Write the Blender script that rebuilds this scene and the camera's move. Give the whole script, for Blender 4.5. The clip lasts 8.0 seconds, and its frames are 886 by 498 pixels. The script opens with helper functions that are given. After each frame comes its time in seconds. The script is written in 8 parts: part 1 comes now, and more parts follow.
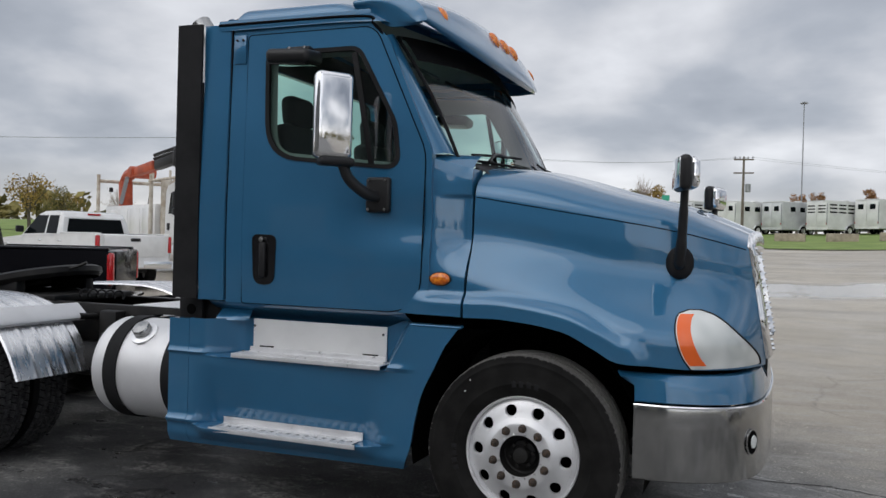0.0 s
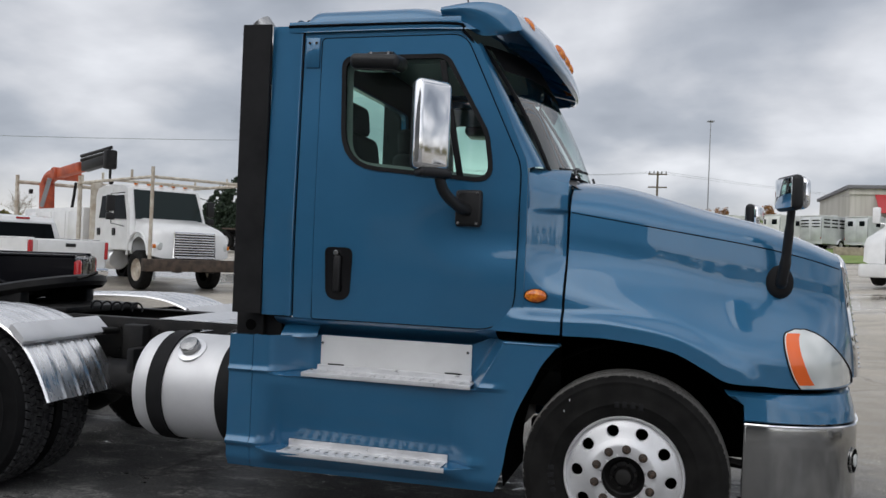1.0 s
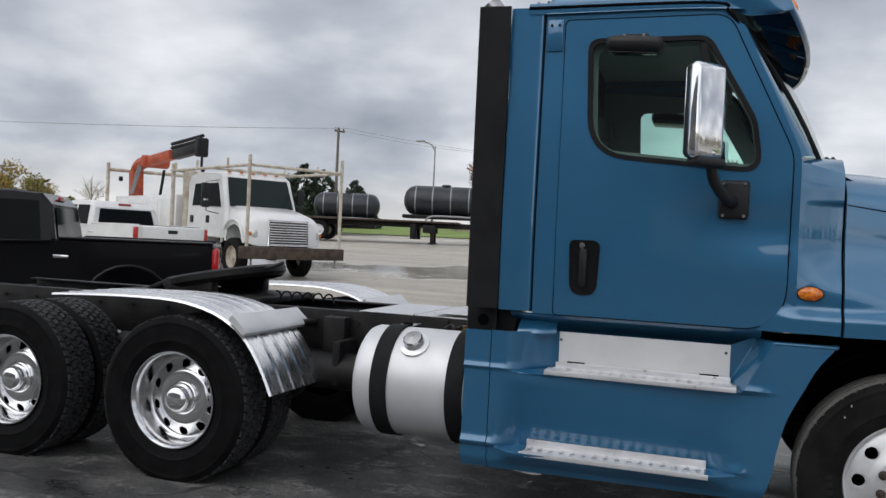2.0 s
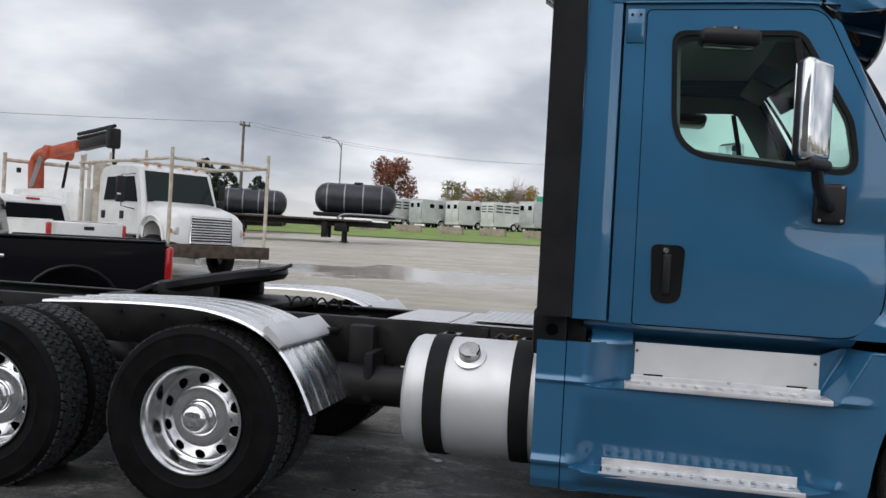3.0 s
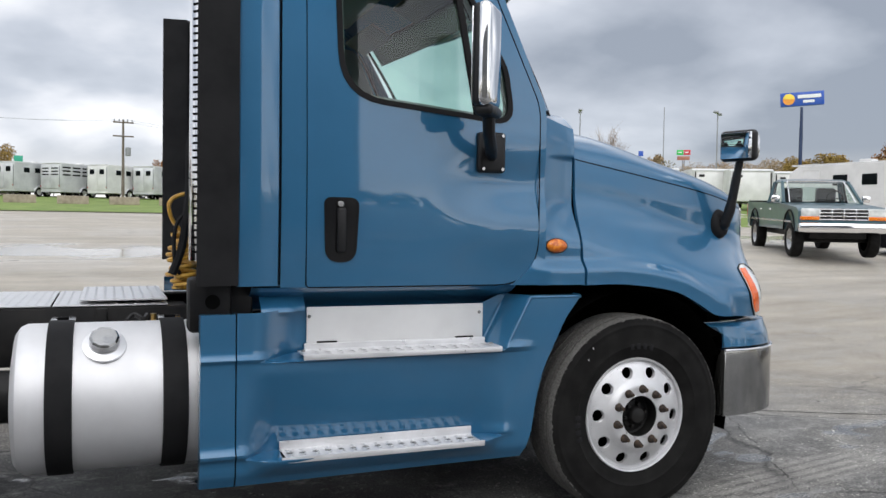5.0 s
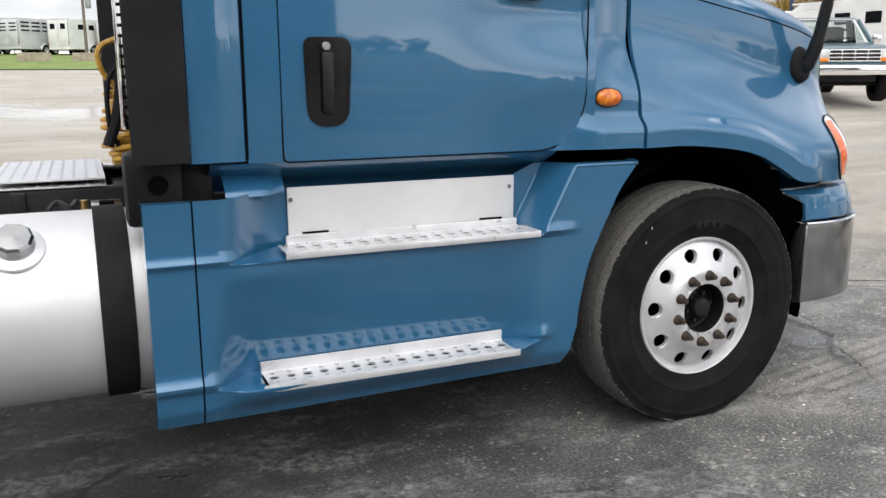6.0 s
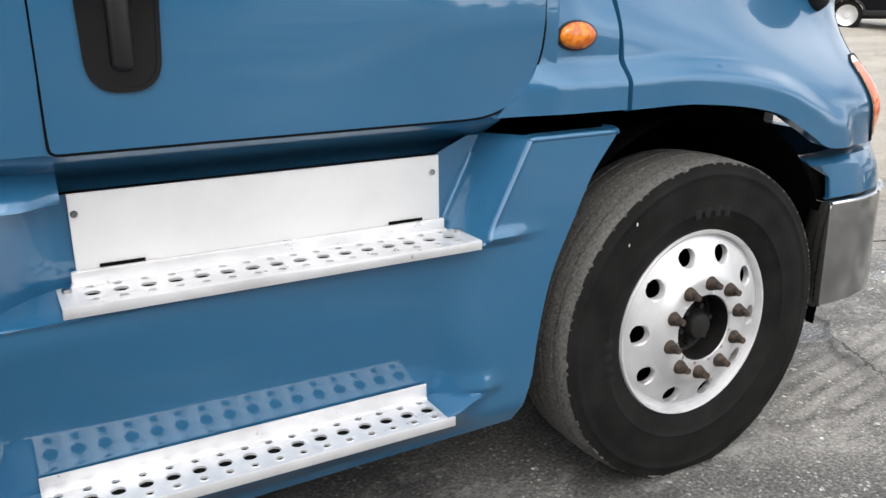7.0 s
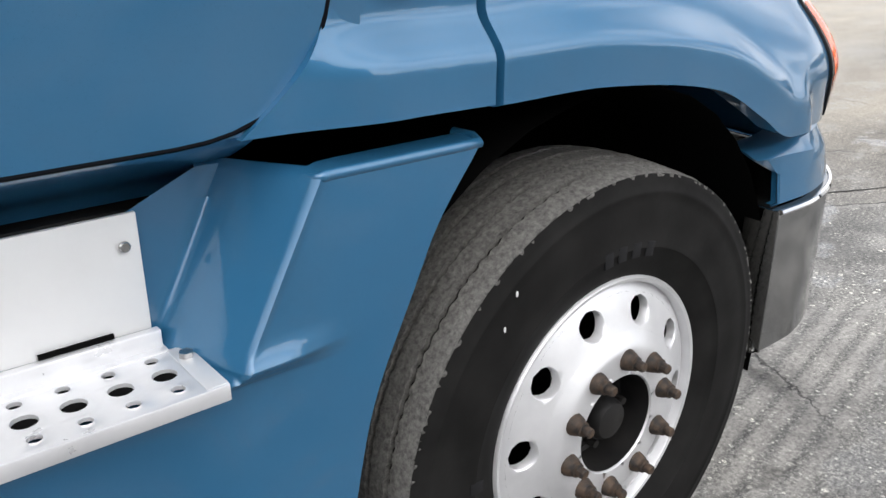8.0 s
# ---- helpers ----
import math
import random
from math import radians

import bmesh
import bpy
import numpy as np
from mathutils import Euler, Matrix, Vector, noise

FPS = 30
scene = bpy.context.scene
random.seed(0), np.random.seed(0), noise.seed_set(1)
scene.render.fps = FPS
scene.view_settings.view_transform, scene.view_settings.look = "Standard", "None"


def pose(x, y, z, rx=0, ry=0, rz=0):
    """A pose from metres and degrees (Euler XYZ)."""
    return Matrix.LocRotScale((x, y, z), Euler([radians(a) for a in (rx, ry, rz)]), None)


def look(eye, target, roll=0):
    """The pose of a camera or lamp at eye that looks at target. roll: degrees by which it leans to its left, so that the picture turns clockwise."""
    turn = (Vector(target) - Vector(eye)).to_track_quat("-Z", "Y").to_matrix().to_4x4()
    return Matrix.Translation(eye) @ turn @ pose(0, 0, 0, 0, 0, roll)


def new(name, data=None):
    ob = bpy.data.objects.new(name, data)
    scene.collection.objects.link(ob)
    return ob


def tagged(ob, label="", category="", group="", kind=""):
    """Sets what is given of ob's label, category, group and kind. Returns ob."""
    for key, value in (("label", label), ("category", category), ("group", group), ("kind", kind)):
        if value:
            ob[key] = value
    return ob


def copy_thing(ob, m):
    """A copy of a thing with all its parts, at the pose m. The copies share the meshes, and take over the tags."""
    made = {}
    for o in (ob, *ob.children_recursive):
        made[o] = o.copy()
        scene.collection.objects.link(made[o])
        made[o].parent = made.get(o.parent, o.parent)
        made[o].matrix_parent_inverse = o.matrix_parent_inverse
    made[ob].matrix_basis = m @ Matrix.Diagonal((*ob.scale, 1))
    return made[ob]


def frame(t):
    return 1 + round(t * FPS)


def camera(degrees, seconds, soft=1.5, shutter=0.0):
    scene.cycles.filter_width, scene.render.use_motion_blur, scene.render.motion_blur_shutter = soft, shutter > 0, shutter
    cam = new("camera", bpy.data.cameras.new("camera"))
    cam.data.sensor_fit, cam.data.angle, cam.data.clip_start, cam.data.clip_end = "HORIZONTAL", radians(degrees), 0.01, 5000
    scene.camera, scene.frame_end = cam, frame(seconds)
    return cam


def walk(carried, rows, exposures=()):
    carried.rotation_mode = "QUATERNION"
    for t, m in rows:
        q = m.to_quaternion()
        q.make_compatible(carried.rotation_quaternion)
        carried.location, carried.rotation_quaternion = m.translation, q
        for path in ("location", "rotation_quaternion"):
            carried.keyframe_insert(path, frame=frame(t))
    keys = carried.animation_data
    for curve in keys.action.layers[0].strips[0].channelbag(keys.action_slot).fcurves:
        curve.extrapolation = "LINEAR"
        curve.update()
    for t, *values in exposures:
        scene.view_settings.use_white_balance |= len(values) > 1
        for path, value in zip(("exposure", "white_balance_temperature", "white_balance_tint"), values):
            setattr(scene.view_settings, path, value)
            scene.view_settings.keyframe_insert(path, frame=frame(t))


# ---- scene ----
cam = camera(55.6, 8.0)
# seconds, place in metres, then the turns about x, y and z
ROWS = [
    (0, 1.186, -5.344, 1.572, 89.57, -1.52, 21.75),
    (0.2, 0.989, -5.411, 1.579, 89.37, -1.44, 19.77),
    (0.5, 0.693, -5.512, 1.589, 89.07, -1.32, 17.80),
    (1, 0.211, -5.524, 1.577, 90.34, -2.26, 15.53),
    (1.2, -0.001, -5.547, 1.569, 90.72, -2.46, 15.36),
    (1.5, -0.318, -5.582, 1.557, 90.69, -2.77, 16.03),
    (2, -0.858, -5.628, 1.557, 89.39, -2.69, 19.00),
    (2.2, -1.065, -5.602, 1.520, 89.04, -3.25, 19.88),
    (3.3, -2.047, -5.454, 1.540, 90.32, -2.49, 5.32),
    (3.5, -2.155, -5.417, 1.537, 91.10, -1.75, 0.33),
    (4, -2.396, -5.234, 1.558, 92.57, -0.33, -10.80),
    (4.5, -2.591, -5.119, 1.537, 91.79, -0.01, -18.75),
    (4.7, -2.584, -5.019, 1.518, 90.33, -0.37, -19.64),
    (5, -2.573, -4.869, 1.490, 88.13, -0.92, -21.73),
    (5.2, -2.513, -4.712, 1.479, 85.82, -1.42, -22.04),
    (6.3, -2.251, -3.634, 1.474, 75.86, 0.74, -23.72),
    (6.5, -2.132, -3.431, 1.464, 74.64, 0.77, -24.10),
    (7, -1.853, -2.958, 1.473, 73.38, 0.56, -28.68),
    (7.5, -1.562, -2.518, 1.474, 70.89, 0.47, -35.20),
    (8, -1.179, -2.122, 1.446, 68.19, 0.02, -39.11),
]
EXPOSURES = [(0, 0.0, 6500, 10), (1.5, 0.05, 6500, 10), (3.5, 0.15, 6500, 10), (4, 0.22, 6500, 10), (4.5, 0.47, 6550, 10), (5.2, 0.5, 6550, 10), (6.5, 1.08, 6880, 10), (7, 1.14, 6800, 10), (7.5, 1.07, 6700, 10), (8, 1.10, 6660, 10)]
walk(cam, [(t, pose(x, y, z, rx, ry, rz)) for t, x, y, z, rx, ry, rz in ROWS], EXPOSURES)

# ---- sky and sun ----
world = bpy.data.worlds.new("overcast_sky")
scene.world = world
world.use_nodes = True
wn, wl = world.node_tree.nodes, world.node_tree.links
wn.clear()


def wnode(kind, **values):
    n = wn.new(kind)
    for key, v in values.items():
        n.inputs[key].default_value = v
    return n


coord = wn.new("ShaderNodeTexCoord")
sep = wn.new("ShaderNodeSeparateXYZ")
wl.new(coord.outputs["Generated"], sep.inputs[0])
# cloud deck: directions are spread over a flat layer overhead, so clouds crowd together towards the horizon
lift = wn.new("ShaderNodeMath"); lift.operation = "MAXIMUM"; lift.inputs[1].default_value = 0.0
wl.new(sep.outputs["Z"], lift.inputs[0])
den = wn.new("ShaderNodeMath"); den.operation = "ADD"; den.inputs[1].default_value = 0.32
wl.new(lift.outputs[0], den.inputs[0])
px = wn.new("ShaderNodeMath"); px.operation = "DIVIDE"
py = wn.new("ShaderNodeMath"); py.operation = "DIVIDE"
wl.new(sep.outputs["X"], px.inputs[0]); wl.new(den.outputs[0], px.inputs[1])
wl.new(sep.outputs["Y"], py.inputs[0]); wl.new(den.outputs[0], py.inputs[1])
comb = wn.new("ShaderNodeCombineXYZ")
wl.new(px.outputs[0], comb.inputs[0]); wl.new(py.outputs[0], comb.inputs[1])
cl1 = wnode("ShaderNodeTexNoise", Scale=1.8, Detail=8.0, Roughness=0.47, Distortion=0.1)
cl2 = wnode("ShaderNodeTexNoise", Scale=0.95, Detail=3.0, Roughness=0.5)
wl.new(comb.outputs[0], cl1.inputs["Vector"]); wl.new(comb.outputs[0], cl2.inputs["Vector"])
mixn = wn.new("ShaderNodeMath"); mixn.operation = "MULTIPLY_ADD"; mixn.inputs[1].default_value = 0.64
sc2 = wn.new("ShaderNodeMath"); sc2.operation = "MULTIPLY"; sc2.inputs[1].default_value = 0.36
wl.new(cl2.outputs["Fac"], sc2.inputs[0]); wl.new(cl1.outputs["Fac"], mixn.inputs[0]); wl.new(sc2.outputs[0], mixn.inputs[2])
# a heavy bank of rain cloud stands beyond the truck's nose
bank_dir = wn.new("ShaderNodeVectorMath"); bank_dir.operation = "DOT_PRODUCT"
bank_dir.inputs[1].default_value = Vector((0.69, 0.71, 0.10)).normalized()
wl.new(coord.outputs["Generated"], bank_dir.inputs[0])
bank = wn.new("ShaderNodeMapRange")
bank.inputs["From Min"].default_value, bank.inputs["From Max"].default_value = 0.94, 0.984
bank.inputs["To Min"].default_value, bank.inputs["To Max"].default_value = 0.0, 0.19
bank.interpolation_type = "SMOOTHSTEP"
wl.new(bank_dir.outputs["Value"], bank.inputs["Value"])
dense = wn.new("ShaderNodeMath"); dense.operation = "ADD"
wl.new(mixn.outputs[0], dense.inputs[0]); wl.new(bank.outputs[0], dense.inputs[1])
# thinner cloud on the sun's side of the sky
thin_dir = wn.new("ShaderNodeVectorMath"); thin_dir.operation = "DOT_PRODUCT"
thin_dir.inputs[1].default_value = Vector((-0.15, -0.85, 0.50)).normalized()
wl.new(coord.outputs["Generated"], thin_dir.inputs[0])
thin = wn.new("ShaderNodeMapRange")
thin.inputs["From Min"].default_value, thin.inputs["From Max"].default_value = 0.0, 0.9
thin.inputs["To Min"].default_value, thin.inputs["To Max"].default_value = 0.0, -0.09
thin.interpolation_type = "SMOOTHSTEP"
wl.new(thin_dir.outputs["Value"], thin.inputs["Value"])
deck = wn.new("ShaderNodeMath"); deck.operation = "ADD"
wl.new(dense.outputs[0], deck.inputs[0]); wl.new(thin.outputs[0], deck.inputs[1])
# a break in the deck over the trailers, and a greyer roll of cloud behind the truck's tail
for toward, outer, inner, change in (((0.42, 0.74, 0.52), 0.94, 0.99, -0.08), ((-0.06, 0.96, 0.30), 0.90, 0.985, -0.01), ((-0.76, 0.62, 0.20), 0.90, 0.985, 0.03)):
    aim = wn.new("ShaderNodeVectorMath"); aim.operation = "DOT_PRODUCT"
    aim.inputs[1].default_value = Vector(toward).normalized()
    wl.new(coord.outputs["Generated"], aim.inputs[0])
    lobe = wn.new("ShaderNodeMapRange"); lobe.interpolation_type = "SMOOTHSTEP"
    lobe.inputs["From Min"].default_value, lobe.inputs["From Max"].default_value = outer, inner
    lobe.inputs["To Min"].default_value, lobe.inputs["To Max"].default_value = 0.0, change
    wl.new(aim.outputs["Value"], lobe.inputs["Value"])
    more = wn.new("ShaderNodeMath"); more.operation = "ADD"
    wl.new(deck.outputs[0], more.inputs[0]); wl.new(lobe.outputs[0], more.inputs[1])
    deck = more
# the deck is seen edge-on low down, so it thickens to a grey belt above the horizon
belt = wn.new("ShaderNodeValToRGB")
belt.color_ramp.elements[0].position, belt.color_ramp.elements[0].color = 0.02, (0, 0, 0, 1)
belt.color_ramp.elements[1].position, belt.color_ramp.elements[1].color = 0.30, (0, 0, 0, 1)
for at in (0.07, 0.15):
    mark = belt.color_ramp.elements.new(at); mark.color = (1, 1, 1, 1)
wl.new(lift.outputs[0], belt.inputs[0])
belted = wn.new("ShaderNodeMath"); belted.operation = "MULTIPLY_ADD"; belted.inputs[1].default_value = 0.016
wl.new(belt.outputs[0], belted.inputs[0]); wl.new(deck.outputs[0], belted.inputs[2])
deck = belted
ramp = wn.new("ShaderNodeValToRGB")
ramp.color_ramp.elements[0].position, ramp.color_ramp.elements[0].color = 0.39, (0.93, 0.95, 1.0, 1)
ramp.color_ramp.elements[1].position, ramp.color_ramp.elements[1].color = 0.67, (0.26, 0.292, 0.350, 1)
mid = ramp.color_ramp.elements.new(0.47); mid.color = (0.69, 0.71, 0.76, 1)
mid = ramp.color_ramp.elements.new(0.54); mid.color = (0.47, 0.505, 0.570, 1)
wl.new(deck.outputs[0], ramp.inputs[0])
# a warmer, brighter rim along the horizon, all the way round
rim = wn.new("ShaderNodeValToRGB")
rim.color_ramp.elements[0].position, rim.color_ramp.elements[0].color = 0.0, (1, 1, 1, 1)
rim.color_ramp.elements[1].position, rim.color_ramp.elements[1].color = 0.085, (0, 0, 0, 1)
wl.new(lift.outputs[0], rim.inputs[0])
glow = wn.new("ShaderNodeMix"); glow.data_type = "RGBA"
# the rim is brightest under the sun's side
rim_tone = wn.new("ShaderNodeMapRange"); rim_tone.data_type = "FLOAT_VECTOR"
rim_tone.inputs[7].default_value, rim_tone.inputs[8].default_value = (0.0, 0.0, 0.0), (0.7, 0.7, 0.7)
rim_tone.inputs[9].default_value, rim_tone.inputs[10].default_value = (0.86, 0.83, 0.78), (1.75, 1.70, 1.62)
wl.new(thin_dir.outputs["Value"], rim_tone.inputs[6])
wl.new(rim_tone.outputs[1], glow.inputs["B"])
half_rim = wn.new("ShaderNodeMath"); half_rim.operation = "MULTIPLY"; half_rim.inputs[1].default_value = 0.62
wl.new(rim.outputs[0], half_rim.inputs[0])
wl.new(half_rim.outputs[0], glow.inputs["Factor"]); wl.new(ramp.outputs[0], glow.inputs["A"])
sky = wn.new("ShaderNodeTexSky")
sky.sky_type, sky.sun_disc, sky.sun_elevation, sky.sun_rotation = "NISHITA", False, radians(48), radians(200)
bg_sky, bg_cloud = wnode("ShaderNodeBackground", Strength=0.06), wnode("ShaderNodeBackground", Strength=1.0)
wl.new(sky.outputs[0], bg_sky.inputs[0]); wl.new(glow.outputs["Result"], bg_cloud.inputs[0])
lit_side = wn.new("ShaderNodeMapRange"); lit_side.interpolation_type = "SMOOTHSTEP"
lit_side.inputs["From Min"].default_value, lit_side.inputs["From Max"].default_value = 0.15, 0.95
lit_side.inputs["To Min"].default_value, lit_side.inputs["To Max"].default_value = 1.0, 1.5
wl.new(thin_dir.outputs["Value"], lit_side.inputs["Value"]); wl.new(lit_side.outputs[0], bg_cloud.inputs["Strength"])
cover = wn.new("ShaderNodeMixShader"); cover.inputs[0].default_value = 0.9
wl.new(bg_sky.outputs[0], cover.inputs[1]); wl.new(bg_cloud.outputs[0], cover.inputs[2])
wout = wn.new("ShaderNodeOutputWorld")
wl.new(cover.outputs[0], wout.inputs[0])

sun_data = bpy.data.lights.new("sun", "SUN")
sun_data.energy, sun_data.angle, sun_data.color = 0.5, radians(50), (1.0, 0.96, 0.9)
sun = new("sun", sun_data)
# high behind the camera's side of the truck
sun.matrix_world = look((-4, -9, 12), (0, 0, 0))

# ---- materials ----
def material(name, colour, rough=0.5, metal=0.0, coat=0.0, **extra):
    m = bpy.data.materials.new(name)
    m.use_nodes = True
    b = m.node_tree.nodes["Principled BSDF"]
    b.inputs["Base Color"].default_value = (*colour, 1)
    b.inputs["Roughness"].default_value, b.inputs["Metallic"].default_value = rough, metal
    b.inputs["Coat Weight"].default_value, b.inputs["Coat Roughness"].default_value = coat, 0.03
    for key, v in extra.items():
        b.inputs[key.replace("_", " ")].default_value = v
    return m


def noise_node(m, scale, detail=4.0, rough=0.55, space="Object", stretch=None):
    nodes, links = m.node_tree.nodes, m.node_tree.links
    tc = nodes.new("ShaderNodeTexCoord")
    n = nodes.new("ShaderNodeTexNoise")
    n.inputs["Scale"].default_value, n.inputs["Detail"].default_value, n.inputs["Roughness"].default_value = scale, detail, rough
    if stretch:
        mp = nodes.new("ShaderNodeMapping")
        mp.inputs["Scale"].default_value = stretch
        links.new(tc.outputs[space], mp.inputs[0]); links.new(mp.outputs[0], n.inputs["Vector"])
    else:
        links.new(tc.outputs[space], n.inputs["Vector"])
    return n


def ramp_node(m, source, stops):
    r = m.node_tree.nodes.new("ShaderNodeValToRGB")
    e = r.color_ramp.elements
    while len(e) < len(stops):
        e.new(0.5)
    for el, (p, c) in zip(e, stops):
        el.position, el.color = p, (*c, 1) if len(c) == 3 else c
    m.node_tree.links.new(source, r.inputs[0])
    return r


def vary(m, scale, dark, light, lo=0.35, hi=0.65, **kw):
    """Colour that wanders between two tones."""
    n = noise_node(m, scale, **kw)
    r = ramp_node(m, n.outputs["Fac"], [(lo, dark), (hi, light)])
    m.node_tree.links.new(r.outputs[0], m.node_tree.nodes["Principled BSDF"].inputs["Base Color"])
    return r


def vary_rough(m, scale, lo, hi, **kw):
    n = noise_node(m, scale, **kw)
    r = ramp_node(m, n.outputs["Fac"], [(0.3, (lo,) * 3), (0.7, (hi,) * 3)])
    m.node_tree.links.new(r.outputs[0], m.node_tree.nodes["Principled BSDF"].inputs["Roughness"])


def bump(m, scale, strength, distance=0.01, detail=5.0, **kw):
    n = noise_node(m, scale, detail, **kw)
    b = m.node_tree.nodes.new("ShaderNodeBump")
    b.inputs["Strength"].default_value, b.inputs["Distance"].default_value = strength, distance
    m.node_tree.links.new(n.outputs["Fac"], b.inputs["Height"])
    m.node_tree.links.new(b.outputs[0], m.node_tree.nodes["Principled BSDF"].inputs["Normal"])
    return b


def glass_material(name, tint, rough=0.0, clear=0.6):
    """Thin pane: light goes straight through a tint, with a real surface gloss."""
    m = bpy.data.materials.new(name)
    m.use_nodes = True
    nodes, links = m.node_tree.nodes, m.node_tree.links
    nodes.clear()
    out = nodes.new("ShaderNodeOutputMaterial")
    t = nodes.new("ShaderNodeBsdfTransparent"); t.inputs[0].default_value = (*tint, 1)
    g = nodes.new("ShaderNodeBsdfGlossy"); g.inputs["Roughness"].default_value = rough
    lw = nodes.new("ShaderNodeLayerWeight"); lw.inputs[0].default_value = 0.5
    pw = nodes.new("ShaderNodeMath"); pw.operation = "POWER"; pw.inputs[1].default_value = 5.0
    f = nodes.new("ShaderNodeMath"); f.operation = "MULTIPLY_ADD"; f.inputs[1].default_value, f.inputs[2].default_value = 0.9, 0.06
    links.new(lw.outputs["Facing"], pw.inputs[0]); links.new(pw.outputs[0], f.inputs[0])
    mx = nodes.new("ShaderNodeMixShader")
    links.new(f.outputs[0], mx.inputs[0]); links.new(t.outputs[0], mx.inputs[1]); links.new(g.outputs[0], mx.inputs[2])
    links.new(mx.outputs[0], out.inputs[0])
    return m


BLUE = material("blue_metallic_paint", (0.03, 0.14, 0.265), 0.32, 0.25, 1.0, Specular_IOR_Level=0.2, Coat_IOR=1.62)
vary(BLUE, 2.2, (0.023, 0.128, 0.252), (0.027, 0.142, 0.277), detail=6)
vary_rough(BLUE, 900, 0.26, 0.40)
BLACK_RUBBER = material("black_rubber", (0.010, 0.010, 0.011), 0.7, Specular_IOR_Level=0.2)
vary(BLACK_RUBBER, 6, (0.008, 0.008, 0.009), (0.015, 0.015, 0.016)); bump(BLACK_RUBBER, 250, 0.15, 0.002)
BLACK_PLASTIC = material("black_plastic", (0.012, 0.012, 0.013), 0.42, Specular_IOR_Level=0.35)
vary_rough(BLACK_PLASTIC, 40, 0.34, 0.52); bump(BLACK_PLASTIC, 600, 0.12, 0.001)
BLACK_GLOSS = material("black_gloss", (0.008, 0.008, 0.009), 0.12)
FRAME_BLACK = material("black_chassis_paint", (0.010, 0.010, 0.011), 0.5, Specular_IOR_Level=0.25)
vary(FRAME_BLACK, 5, (0.005, 0.005, 0.006), (0.018, 0.017, 0.016), detail=8); bump(FRAME_BLACK, 60, 0.2, 0.003)
# flat near-black that paints deep shade into the wheel wells and engine bay
WELL_SHADE = material("wheel_well_shade", (0.003, 0.003, 0.003), 0.9, Specular_IOR_Level=0.04)
SEAM = material("dark_seam", (0.004, 0.005, 0.007), 0.8, Specular_IOR_Level=0.05)
BUMPER_STEEL = material("polished_bumper_steel", (0.42, 0.42, 0.42), 0.12, 1.0)
vary_rough(BUMPER_STEEL, 3, 0.09, 0.17, detail=6); vary(BUMPER_STEEL, 2, (0.36, 0.36, 0.36), (0.45, 0.45, 0.44), detail=6)
CHROME = material("chrome", (0.86, 0.86, 0.87), 0.05, 1.0)
vary_rough(CHROME, 12, 0.03, 0.10)
STAINLESS = material("stainless_steel", (0.42, 0.42, 0.42), 0.24, 1.0)
vary_rough(STAINLESS, 5, 0.21, 0.28, stretch=(1, 1, 6)); vary(STAINLESS, 3, (0.36, 0.36, 0.36), (0.48, 0.48, 0.47), detail=6)
ALU = material("brushed_aluminium", (0.82, 0.82, 0.83), 0.42, 0.85)
vary_rough(ALU, 14, 0.34, 0.52, detail=7); vary(ALU, 5, (0.78, 0.78, 0.79), (0.88, 0.88, 0.89), detail=6)
ALU_WHITE = material("satin_aluminium_panel", (0.86, 0.86, 0.86), 0.5, 0.2)
vary(ALU_WHITE, 4, (0.71, 0.71, 0.705), (0.78, 0.78, 0.775), detail=5); vary_rough(ALU_WHITE, 3, 0.40, 0.55, detail=6)
WHEEL_ALU = material("wheel_aluminium", (0.74, 0.74, 0.75), 0.42, 0.55)
vary_rough(WHEEL_ALU, 18, 0.34, 0.50); vary(WHEEL_ALU, 9, (0.66, 0.66, 0.67), (0.77, 0.77, 0.78), detail=7)
WHEEL_POLISHED = material("polished_wheel_aluminium", (0.72, 0.72, 0.73), 0.16, 1.0)
vary_rough(WHEEL_POLISHED, 18, 0.12, 0.24)
# near-black: paints the shade inside holes, slots and grooves; strap bolts share it
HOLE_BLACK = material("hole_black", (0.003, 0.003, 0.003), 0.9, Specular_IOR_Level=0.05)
RUST = material("rusty_nut_steel", (0.10, 0.06, 0.035), 0.65, 0.3)
vary(RUST, 60, (0.022, 0.020, 0.019), (0.085, 0.055, 0.036), detail=6); bump(RUST, 200, 0.3, 0.002)
TYRE = material("tyre_rubber", (0.022, 0.022, 0.023), 0.72)
vary(TYRE, 9, (0.0065, 0.0063, 0.006), (0.014, 0.0135, 0.013), detail=8); bump(TYRE, 120, 0.12, 0.002)
TYRE.node_tree.nodes["Principled BSDF"].inputs["Specular IOR Level"].default_value = 0.13
TREAD = material("worn_tread_rubber", (0.12, 0.115, 0.105), 0.9)
vary(TREAD, 95, (0.050, 0.048, 0.045), (0.18, 0.174, 0.163), detail=8, rough=0.75); bump(TREAD, 260, 0.4, 0.003, 8)
FENDER_ALU = material("polished_fender_aluminium", (0.80, 0.80, 0.81), 0.26, 1.0)
vary_rough(FENDER_ALU, 6, 0.20, 0.34, detail=7, stretch=(1, 5, 1)); vary(FENDER_ALU, 4, (0.72, 0.72, 0.73), (0.84, 0.84, 0.85), detail=6)
STEP_ALU = material("step_aluminium", (0.82, 0.82, 0.83), 0.36, 0.45)
vary_rough(STEP_ALU, 14, 0.26, 0.42, detail=7); vary(STEP_ALU, 7, (0.66, 0.66, 0.67), (0.79, 0.79, 0.80), detail=6)
